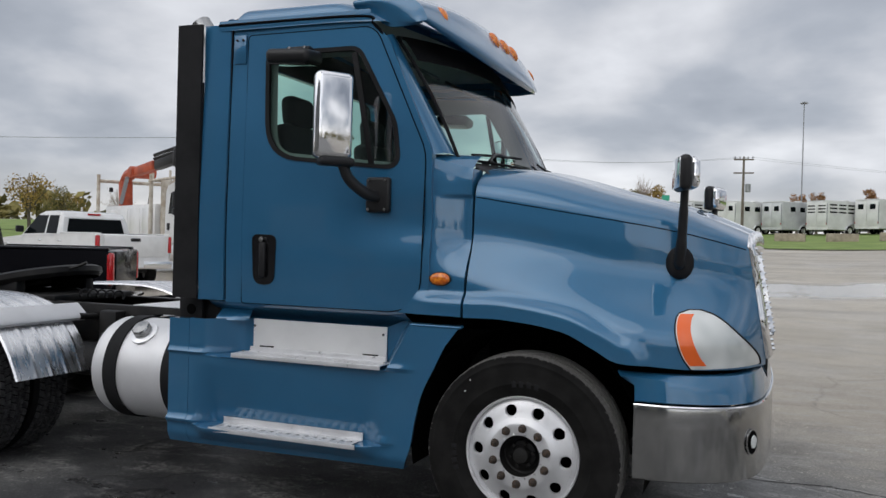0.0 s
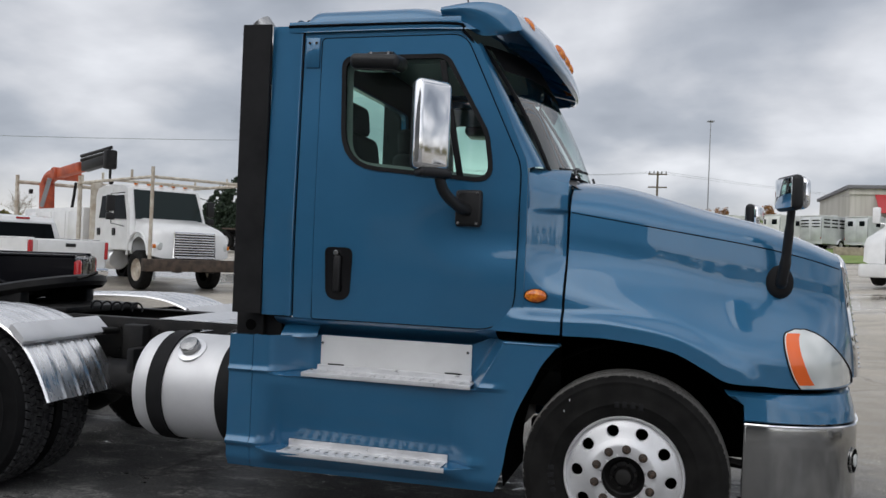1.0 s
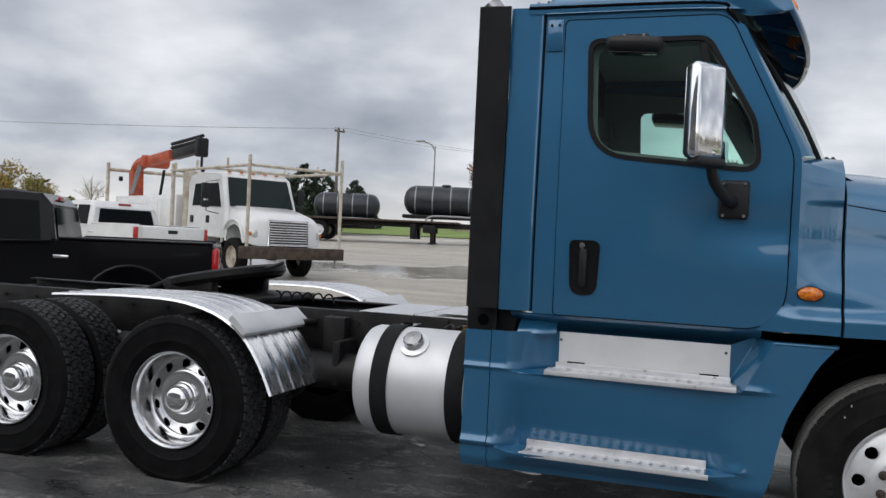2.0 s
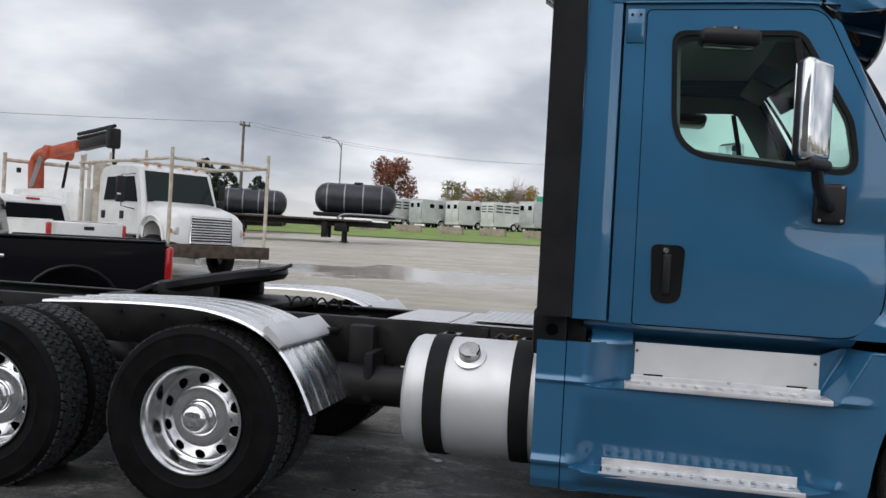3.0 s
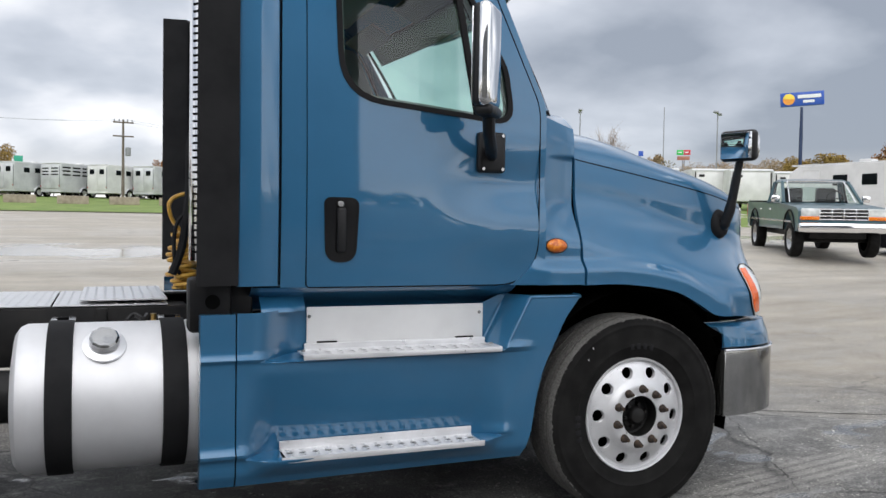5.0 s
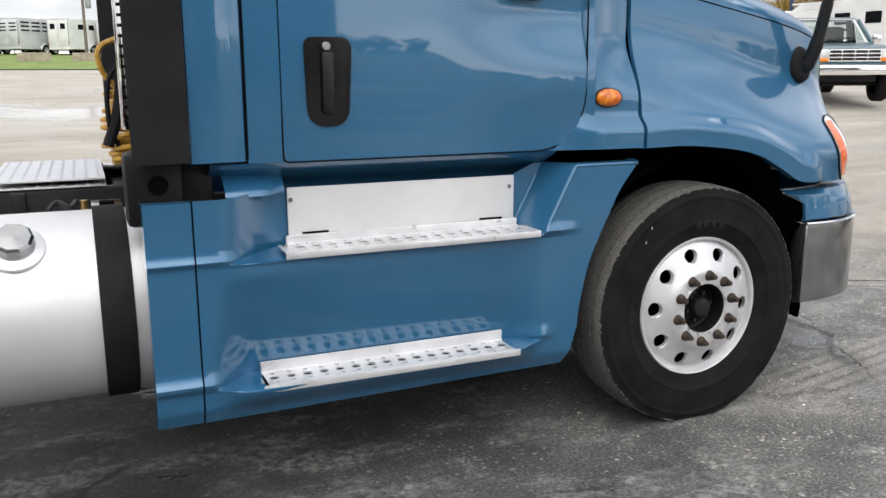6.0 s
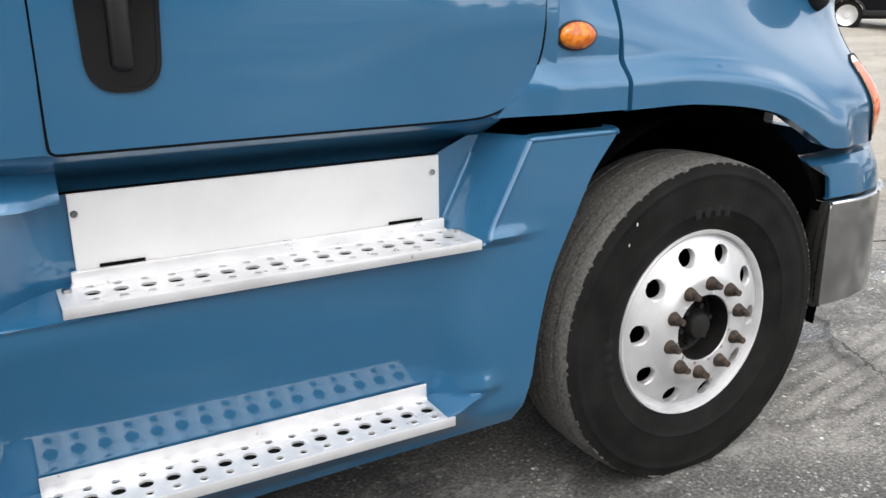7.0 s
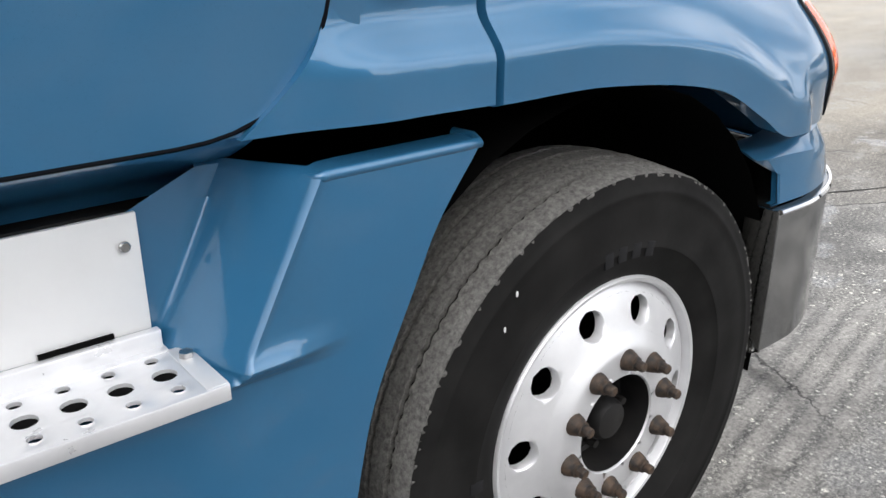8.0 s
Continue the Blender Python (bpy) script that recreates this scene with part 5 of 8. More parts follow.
    # lower step
    st = part("lower_step", perforated(-1.858, -0.937, 16, [(-1.290, -1.252, 0.0088, 0), (-1.252, -1.208, 0.016, 0), (-1.208, -1.168, 0.0088, 0)], 0.462), STEP_ALU, truck, "perforated aluminium lower step", 50)
    part("step_lip", box((0.958, 0.006, 0.026), (-1.396, -1.291 * s, 0.449), 0.002), STEP_ALU, st)
    part("step_riser", box((0.93, 0.006, 0.040), (-1.397, -1.162 * s, 0.482), 0.002), STEP_ALU, st)
    part("step_back", box((0.93, 0.012, 0.006), (-1.397, -1.165 * s, 0.462), 0.002), STEP_ALU, st)
    # the same black sheet, for shade below this plate's holes
    part("step_hole_shade", box((0.92, 0.100, 0.003), (-1.405, -1.222 * s, 0.4575), 0), HOLE_BLACK, st)
    # dark joint behind the panel gap
    part("joint_backing", box((0.03, 0.02, 0.74), (-2.066, -1.195 * s, 0.70), 0), SEAM, truck)
    # filler that carries the skirt up to the rocker at the back
    rows = [[(x, (-1.150 + 0.095 * step(0, 1, t) + 0.05 * step(-1.83, -1.74, x) * (1 - t)) * s, 1.075 + 0.095 * t) for x in spread(-1.945, -1.74, 8)] for t in spread(0, 1, 7)]
    part("skirt_filler", grid(rows), BLUE, truck)

# ---- wheels ----
def rim_face(profile, hole_r, hole_at, cell_lo, cell_hi, count=10):
    """A pressed disc with round hand holes; profile(r) gives the depth."""
    bm = bmesh.new()
    half = math.pi / count
    mid_r = hole_at
    for k in range(count):
        a0 = 2 * math.pi * k / count + half
        outer = []
        n = 6
        for t in spread(0, 1, n)[:-1]:
            outer.append((-half + 2 * half * t, cell_lo))
        for t in spread(0, 1, n)[:-1]:
            outer.append((half, cell_lo + (cell_hi - cell_lo) * t))
        for t in spread(0, 1, n)[:-1]:
            outer.append((half - 2 * half * t, cell_hi))
        for t in spread(0, 1, n)[:-1]:
            outer.append((-half, cell_hi - (cell_hi - cell_lo) * t))
        rings = []
        for f in (1.0, 0.6, 0.25, 0.06, 0.0, -1.0):
            ring = []
            for an, r in outer:
                u, v = an * mid_r, r - mid_r
                w = math.atan2(v, u)
                hx, hy = hole_r * math.cos(w), hole_r * math.sin(w)
                q = max(f, 0)
                uu, vv = hx + (u - hx) * q, hy + (v - hy) * q
                rr, aa = mid_r + vv, a0 + (hx / mid_r if q == 0 else 0) + (uu / mid_r - (hx / mid_r if q == 0 else 0))
                d = profile(rr) + (0.022 if f < 0 else (0.003 if f == 0.0 else 0))
                ring.append((rr * math.cos(aa), d, rr * math.sin(aa)))
            rings.append(ring)
        quad_grid(bm, rings, closed=True)
    return bm


def add_rings(bm, radii, profile, segs):
    rows = [[(r * math.cos(2 * math.pi * i / segs), profile(r), r * math.sin(2 * math.pi * i / segs)) for i in range(segs)] for r in radii]
    quad_grid(bm, rows, closed=True)


def tyre_mesh(bm, half, tread_r, corner=(0.92, 0.875, 0.84)):
    """Sidewalls and shoulders; corner gives the width left at the shoulder."""
    side = [(0.292, half * 0.72), (0.300, half * 0.80), (0.318, half * 0.86), (0.345, half * 0.94), (0.362, half * 0.965), (0.365, half * 0.985), (0.372, half * 0.985), (0.376, half * 0.975), (0.41, half * 1.0), (0.45, half * 0.985), (0.468, half * 0.975), (0.471, half * 0.985), (0.478, half * 0.98), (0.481, half * 0.962), (0.494, half * corner[0]), (tread_r - 0.010, half * corner[1]), (tread_r - 0.002, half * corner[2])]
    lathe([(r, -y) for r, y in side], segs=96, bm=bm)
    lathe([(r, y) for r, y in side], segs=96, bm=bm)
    return bm


def steer_tread(half, r):
    """Five ribs parted by narrow zigzag grooves, the outer ones scrubbed ragged."""
    w = half * 0.925
    cuts = [-w, -0.60 * w, -0.21 * w, 0.21 * w, 0.60 * w, w]
    segs = 432
    rough = random.Random(12)
    bm = bmesh.new()
    for k in range(5):
        rows = []
        for i in range(segs):
            a = 2 * math.pi * i / segs
            zig = 0.0016 * (1 if i % 4 < 2 else -1)
            y0 = cuts[k] + (zig + 0.0060 if k else 0.003 * noise.noise((a * 50, 1, 7.7)) + rough.uniform(-0.0034, 0.0034))
            y1 = cuts[k + 1] + (zig - 0.0060 if k < 4 else 0.003 * noise.noise((a * 50, 9, 7.7)) + rough.uniform(-0.0034, 0.0034))
            wear = lambda y: noise.noise((a * 30, y * 40, 1.3)) * 0.0022 + noise.noise((a * 90, y * 90, 4.1)) * 0.0014
            crown = lambda y: r - 0.010 * (y / w) ** 2
            prof = [(r - 0.018, y0)] + [(crown(y0 + (y1 - y0) * t) + wear(y0 + (y1 - y0) * t) - (0.003 if (k == 0 and t == 0) or (k == 4 and t == 1) else 0), y0 + (y1 - y0) * t) for t in (0, 0.3, 0.7, 1)] + [(r - 0.018, y1)]
            rows.append([(q * math.cos(a), y, q * math.sin(a)) for q, y in prof])
        rows.append(rows[0])
        quad_grid(bm, rows)
    bmesh.ops.remove_doubles(bm, verts=bm.verts, dist=1e-6)
    return bm


FRONT_HALF, FRONT_R = 0.140, 0.520
bm = tyre_mesh(bmesh.new(), FRONT_HALF, FRONT_R - 0.010, (0.952, 0.943, 0.930))
STEER_TYRE = finish("tyre", bm, TYRE)
# groove floor painted black in place of the shade between the ribs
GROOVES = finish("groove_shade", lathe([(FRONT_R - 0.015, -FRONT_HALF * 0.91), (FRONT_R - 0.015, FRONT_HALF * 0.91)], segs=144), HOLE_BLACK)
STEER_TREAD = finish("tread", steer_tread(FRONT_HALF, FRONT_R), TREAD, 50)
front_profile = table([(0.10, -0.042), (0.125, -0.042), (0.163, -0.042), (0.178, -0.034), (0.20, -0.022), (0.25, -0.004), (0.272, 0.006), (0.284, 0.014)])
bm = rim_face(front_profile, 0.030, 0.232, 0.195, 0.266)
add_rings(bm, [0.266, 0.274, 0.281, 0.286], front_profile, 96)
add_rings(bm, [0.108, 0.125, 0.145, 0.160, 0.168, 0.176, 0.186, 0.195], front_profile, 96)
lathe([(0.286, 0.016), (0.287, 0.000), (0.290, -0.006), (0.297, -0.008), (0.301, -0.003), (0.302, 0.010), (0.297, 0.04)], segs=96, bm=bm)
lathe([(0.108, -0.042), (0.1062, -0.040), (0.1060, -0.030)], segs=60, bm=bm)
STEER_RIM = finish("rim", bm, WHEEL_ALU, 45)
NUT = finish("lug_nut", lathe([(0.001, -0.056), (0.010, -0.056), (0.012, -0.053), (0.012, -0.034), (0.017, -0.032), (0.018, -0.022), (0.021, -0.018), (0.025, -0.004), (0.026, 0.0)], segs=12), RUST, 30)
HUB = finish("hub", lathe([(0.001, -0.040), (0.022, -0.039), (0.038, -0.034), (0.044, -0.024), (0.046, 0.004), (0.052, 0.010), (0.070, 0.014), (0.074, 0.030), (0.096, 0.034), (0.1045, 0.030), (0.1050, -0.044)], segs=36), FRAME_BLACK, 30)
HUB_STUD = finish("hub_bolt", disc_cyl(0.009, 0.004, -0.026, axis="y", segs=6), FRAME_BLACK, 30)
# barrel with a closed back, coloured black for the shade behind the hand holes
RIM_BACK = finish("rim_shade_barrel", lathe([(0.30, 0.01), (0.285, 0.05), (0.27, 0.10), (0.27, 0.22), (0.001, 0.22)], segs=48), HOLE_BLACK)


def place(me, name, parent, at, label=""):
    o = new(name, me)
    o.parent, o.matrix_basis = parent, at
    return tagged(o, label)


def wheel_empty(name, x, y, z, s, label):
    """s = 1: the wheel looks towards -y."""
    w = new(name)
    w.empty_display_size = 0.1
    w.parent = truck
    w.matrix_basis = Matrix.Translation((x, y, z)) @ Matrix.Rotation(0 if s > 0 else math.pi, 4, "Z")
    return tagged(w, label)


WHEEL_Z = 0.496
SIGN_CHIP = material("white_paint_chip", (0.7, 0.7, 0.68), 0.6)
for s in (1, -1):
    w = wheel_empty("front_wheel", -0.008, -1.068 * s, WHEEL_Z, s, "steer wheel with worn ribbed tyre")
    # steered nearly straight
    w.matrix_basis = w.matrix_basis @ Matrix.Rotation(radians(0.5), 4, "Z")
    inset = Matrix.Translation((0, -0.010, 0))
    place(STEER_TYRE, "tyre", w, inset)
    tr = place(STEER_TREAD, "tread", w, inset, "grey scuffed tread")
    place(GROOVES, "groove_shade", w, inset)
    # moulded lettering, too worn to read, and a few chips of white paint
    for k, da in enumerate((78, 84.5, 91, 97, 178, 184, 190, 196)):
        a = radians(da)
        part("mould_mark", box((0.024, 0.003, 0.030), (0, 0, 0), 0.001), BLACK_RUBBER, w, at=Matrix.Translation((0.362 * math.cos(a), -0.1466, 0.362 * math.sin(a))) @ Matrix.Rotation(math.pi / 2 - a, 4, "Y"))
    for da, rr in ((127.6, 0.459), (135, 0.433)):
        a = radians(da)
        part("paint_chip", disc_cyl(0.0036, 0.0, -0.0015, (0, 0, 0), "y", 7), SIGN_CHIP, w, at=Matrix.Translation((rr * math.cos(a), -0.1478, rr * math.sin(a))) @ Matrix.Diagonal((0.7, 1, 1.6, 1)))
    place(STEER_RIM, "rim", w, Matrix.Translation((0, -0.122, 0)) @ Matrix.Rotation(radians(-15), 4, "Y"), "satin aluminium disc rim with ten holes")
    place(RIM_BACK, "rim_shade_barrel", w, Matrix.Translation((0, -0.122, 0)))
    place(HUB, "hub", w, Matrix.Translation((0, -0.116, 0)), "black open hub")
    for k in range(10):
        a = radians(36 * k + 13)
        place(NUT, "lug_nut", w, Matrix.Translation((0.143 * math.cos(a), -0.164, 0.143 * math.sin(a))) @ Matrix.Rotation(radians(37 * k), 4, "Y") @ Matrix.Diagonal((0.88, 0.76, 0.88, 1)), "rusty lug nut")
    for k in range(6):
        a = radians(60 * k + 12)
        place(HUB_STUD, "hub_bolt", w, Matrix.Translation((0.061 * math.cos(a), -0.104, 0.061 * math.sin(a))))

# drive tyres with lugs
DRIVE_R, DRIVE_HALF = 0.520, 0.140
bm = tyre_mesh(bmesh.new(), DRIVE_HALF, DRIVE_R - 0.008)
lathe([(DRIVE_R - 0.016, -DRIVE_HALF * 0.85), (DRIVE_R - 0.016, DRIVE_HALF * 0.85)], segs=96, bm=bm)
DRIVE_TYRE = finish("tyre", bm, DRIVE_SIDE)


def drive_lugs():
    verts, faces = [], []
    pitches = 60
    for k in range(pitches):
        for col, (c, w) in enumerate(((-0.098, 0.036), (-0.050, 0.040), (0.0, 0.040), (0.050, 0.040), (0.098, 0.036))):
            a = 2 * math.pi * (k + 0.5 * (col % 2)) / pitches
            n = len(verts)
            for r, shrink in ((DRIVE_R - 0.018, 1.0), (DRIVE_R, 0.88)):
                for da, dy in ((-1, -1), (1, -1), (1, 1), (-1, 1)):
                    aa = a + da * shrink * 0.42 * 2 * math.pi / pitches + dy * 0.012 * (1 if col % 2 else -1)
                    verts.append((r * math.cos(aa), c + dy * w / 2 * shrink, r * math.sin(aa)))
            faces += [(n + 4, n + 5, n + 6, n + 7)] + [(n + i, n + (i + 1) % 4, n + 4 + (i + 1) % 4, n + 4 + i) for i in range(4)]
    me = bpy.data.meshes.new("tread")
    me.from_pydata(verts, [], faces)
    me.materials.append(DRIVE_RUBBER)
    return me


DRIVE_TREAD = drive_lugs()
rear_profile = table([(0.09, 0.105), (0.165, 0.105), (0.18, 0.115), (0.215, 0.132), (0.245, 0.142), (0.258, 0.135)])
bm = rim_face(rear_profile, 0.0285, 0.213, 0.182, 0.244)
add_rings(bm, [0.244, 0.250, 0.258], rear_profile, 96)
add_rings(bm, [0.095, 0.13, 0.16, 0.172, 0.182], rear_profile, 96)
lathe([(0.258, 0.135), (0.264, 0.120), (0.266, 0.05), (0.274, 0.020), (0.283, 0.004), (0.292, -0.006), (0.300, -0.004), (0.302, 0.01), (0.296, 0.04)], segs=96, bm=bm)
DRIVE_RIM = finish("rim", bm, WHEEL_POLISHED, 45)
AXLE_CAP = finish("axle_cap", lathe([(0.001, 0.006), (0.030, 0.008), (0.052, 0.014), (0.070, 0.025), (0.080, 0.040), (0.085, 0.058), (0.086, 0.090), (0.094, 0.091), (0.096, 0.096), (0.104, 0.100), (0.108, 0.108)], segs=48), CHROME)
REAR_Y, AXLES = 1.155, (-4.070, -5.385)
for ax in AXLES:
    for s in (1, -1):
        w = wheel_empty("drive_wheel", ax, -REAR_Y * s, WHEEL_Z, s, "dual drive wheel with polished deep rim")
        for dy in (0.0, 0.325):
            place(DRIVE_TYRE, "tyre", w, Matrix.Translation((0, dy, 0)))
            place(DRIVE_TREAD, "tread", w, Matrix.Translation((0, dy, 0)), "blocky drive tread")
        place(DRIVE_RIM, "rim", w, Matrix.Translation((0, -0.125, 0)))
        place(RIM_BACK, "rim_shade_barrel", w, Matrix.Translation((0, -0.02, 0)) @ Matrix.Diagonal((0.97, 1, 0.97, 1)))
        place(AXLE_CAP, "axle_cap", w, Matrix.Translation((0, -0.125, 0)), "chrome axle cap")
    part("rear_axle", tube([(ax, -0.95, WHEEL_Z), (ax, -0.25, WHEEL_Z), (ax, 0.25, WHEEL_Z), (ax, 0.95, WHEEL_Z)], [0.09, 0.10, 0.10, 0.09], 16), FRAME_BLACK, truck)
    part("differential", lathe([(0.001, -0.24), (0.12, -0.22), (0.21, -0.1), (0.22, 0.05), (0.14, 0.2), (0.001, 0.24)], (ax, 0, WHEEL_Z), "x", 24), FRAME_BLACK, truck)
    for s in (1, -1):
        part("air_bag", lathe([(0.10, 0.62), (0.14, 0.66), (0.14, 0.72), (0.12, 0.74), (0.14, 0.77), (0.13, 0.84), (0.09, 0.86)], (ax - 0.35, -0.43 * s, 0), "z", 24), BLACK_RUBBER, truck)
        part("spring_beam", box((0.72, 0.09, 0.09), (ax, -0.43 * s, 0.60), 0.02, (0, 4, 0)), FRAME_BLACK, truck)
part("front_axle", box((0.12, 1.7, 0.12), (0, 0, 0.45), 0.02), FRAME_BLACK, truck)

# ---- wheel wells and what hides behind them ----
for s in (1, -1):
    rows = []
    for k in spread(0, 1, 20):
        a = radians(-12 + 204 * k)
        rows.append([(0.02 + 0.66 * math.cos(a) * (0.9 if math.cos(a) > 0 else 1.0), y * s, 0.50 + 0.655 * math.sin(a)) for y in (-1.160, -0.85, -0.50)])
    # liner and the panels behind take the shade as their colour
    part("wheel_well_liner", grid(rows), WELL_SHADE, truck)
    part("engine_side", box((1.35, 0.04, 1.20), (0.25, -0.50 * s, 1.10), 0.01), WELL_SHADE, truck)
    part("leaf_spring", box((1.30, 0.09, 0.06), (0.05, -0.43 * s, 0.56), 0.01, (0, 2, 0)), FRAME_BLACK, truck)
    part("tow_step", tube([(0.50, -0.86 * s, 0.55), (0.80, -0.95 * s, 0.53)], 0.025, 8), FRAME_BLACK, truck)
part("radiator", box((0.06, 1.1, 0.75), (0.94, 0, 1.08), 0.01), WELL_SHADE, truck)
part("cab_front_wall", box((0.05, 2.05, 0.82), (-0.62, 0, 1.60), 0.01), WELL_SHADE, truck)
part("underbody", box((2.0, 1.0, 0.22), (-1.2, 0, 0.80), 0.02), FRAME_BLACK, truck)

# ---- frame rails, cross members, deck plates ----
for s in (1, -1):
    bm = box((8.0, 0.012, 0.27), (-2.85, -0.435 * s, 0.905), 0.003)
    add_box(bm, (8.0, 0.085, 0.012), (-2.85, -0.395 * s, 1.038), 0.003)
    add_box(bm, (8.0, 0.085, 0.012), (-2.85, -0.395 * s, 0.772), 0.003)
    rail = part("frame_rail", bm, FRAME_BLACK, truck, "black steel frame rail")
    for x in spread(-6.6, -2.3, 14):
        for z in (0.83, 0.97):
            part("rail_bolt", disc_cyl(0.014, 0, -0.014, (x, -0.441 * s, z), "y", 8), FRAME_BLACK, rail)
    part("rail_gusset", box((0.16, 0.10, 0.30), (-3.35, -0.50 * s, 0.86), 0.015), FRAME_BLACK, truck)
    part("rail_bracket", box((0.05, 0.03, 0.12), (-2.60, -0.45 * s, 0.98), 0.006), FRAME_BLACK, truck)
for x in (-6.75, -5.9, -4.8, -3.6, -3.2, -2.2, -0.9, 0.9):
    part("cross_member", box((0.10, 0.80, 0.18), (x, 0, 0.90), 0.01), FRAME_BLACK, truck)
part("drive_shaft", tube([(-1.0, 0, 0.72), (-3.9, 0, 0.56)], 0.06, 14), FRAME_BLACK, truck)
part("air_tank", disc_cyl(0.12, -3.75, -2.95, (0, -0.60, 0.66), "x", 24, 0.02), FRAME_BLACK, truck, "black cylindrical air tank under the rail")
part("tank_bracket", box((0.06, 0.26, 0.30), (-3.25, -0.58, 0.72), 0.02), FRAME_BLACK, truck)


def tread_plate(x0, x1, y0, y1, z):
    """Diamond plate: a thin sheet with small raised lozenges in two directions."""
    bm = box((x1 - x0, y1 - y0, 0.006), ((x0 + x1) / 2, (y0 + y1) / 2, z), 0.001)
    verts, faces = [], []
    nx, ny = int((x1 - x0) / 0.042), int((y1 - y0) / 0.042)
    for i in range(nx):
        for j in range(ny):
            cx, cy = x0 + (i + 0.5) * (x1 - x0) / nx, y0 + (j + 0.5) * (y1 - y0) / ny
            a = radians(45 if (i + j) % 2 else -45)
            c, s_ = math.cos(a), math.sin(a)
            n = len(verts)
            for dx, dy, dz in ((-0.014, 0, 0.0031), (0, -0.004, 0.0031), (0.014, 0, 0.0031), (0, 0.004, 0.0031), (0, 0, 0.0065)):
                verts.append((cx + dx * c - dy * s_, cy + dx * s_ + dy * c, z + dz))
            faces += [(n, n + 1, n + 4), (n + 1, n + 2, n + 4), (n + 2, n + 3, n + 4), (n + 3, n, n + 4)]
    me = bpy.data.meshes.new("lozenges")
    me.from_pydata(verts, [], faces)
    bm.from_mesh(me)
    return bm


part("deck_plate", tread_plate(-3.22, -2.83, -0.435, 0.435, 1.052), TREADPLATE, truck, "aluminium diamond tread deck plate", 20)
part("deck_plate", tread_plate(-2.82, -2.29, -0.435, 0.435, 1.052), TREADPLATE, truck, "aluminium diamond tread deck plate", 20)
part("deck_plate", tread_plate(-2.70, -2.29, -0.40, 0.43, 1.075), TREADPLATE, truck, "raised aluminium deck plate", 20)

# ---- fuel tanks ----
for s in (1, -1):
    tc_y, tc_z, tr = -0.820 * s, 0.690, 0.325
    tank = part("fuel_tank", lathe([(0.001, -2.955), (0.20, -2.952), (0.285, -2.940), (0.312, -2.922), (0.325, -2.895), (tr, -2.87), (tr, -1.95), (0.30, -1.93), (0.001, -1.92)], (0, tc_y, tc_z), "x", 72), TANK_ALU, truck, "cylindrical brushed aluminium fuel tank", 30)
    for x in (-2.76, -2.30):
        strap = part("tank_strap", lathe([(tr + 0.003, x - 0.052), (tr + 0.012, x - 0.050), (tr + 0.012, x + 0.050), (tr + 0.003, x + 0.052)], (0, tc_y, tc_z), "x", 60, start=60 if s > 0 else -200, sweep=260), BLACK_RUBBER, tank, "black rubber-lined tank strap")
        end = box((0.105, 0.16, 0.010), (x, -0.66 * s, 1.012), 0.003)
        part("strap_end", end, STAINLESS, strap)
        part("strap_bolt", box((0.05, 0.05, 0.015), (x, -0.70 * s, 1.02), 0.004), HOLE_BLACK, strap)
    neck = Matrix.Translation((-2.585, tc_y - 0.212 * s, tc_z + 0.250)) @ Matrix.Rotation(radians(42 * s), 4, "X")
    cap = part("filler_cap", lathe([(0.090, -0.006), (0.088, 0.004), (0.060, 0.012), (0.058, 0.020)], segs=36, axis="z"), ALU, tank, "ribbed aluminium filler cap", at=neck)
    part("cap_top", lathe([(0.057, 0.018), (0.060, 0.022), (0.060, 0.052), (0.052, 0.060), (0.001, 0.064)], segs=10, axis="z"), STAINLESS, cap, angle=25)
    part("fuel_fitting", tube(smooth_path([(-2.49, -0.78 * s, 1.012), (-2.46, -0.74 * s, 1.035), (-2.42, -0.78 * s, 1.02), (-2.40, -0.70 * s, 1.03)], 6), 0.012, 6), FRAME_BLACK, tank)
    part("brass_fitting", disc_cyl(0.014, 0.0, 0.04, (-2.375, -0.74 * s, 1.0), "z", 8), BRASS, tank)

# ---- quarter fenders over the first drive axle ----
fender_arc = smooth_path([(-3.36, 0, 0.60), (-3.45, 0, 0.78), (-3.575, 0, 0.94), (-3.75, 0, 1.05), (-4.0, 0, 1.112), (-4.3, 0, 1.125), (-4.7, 0, 1.115), (-5.0, 0, 1.10)], 8)
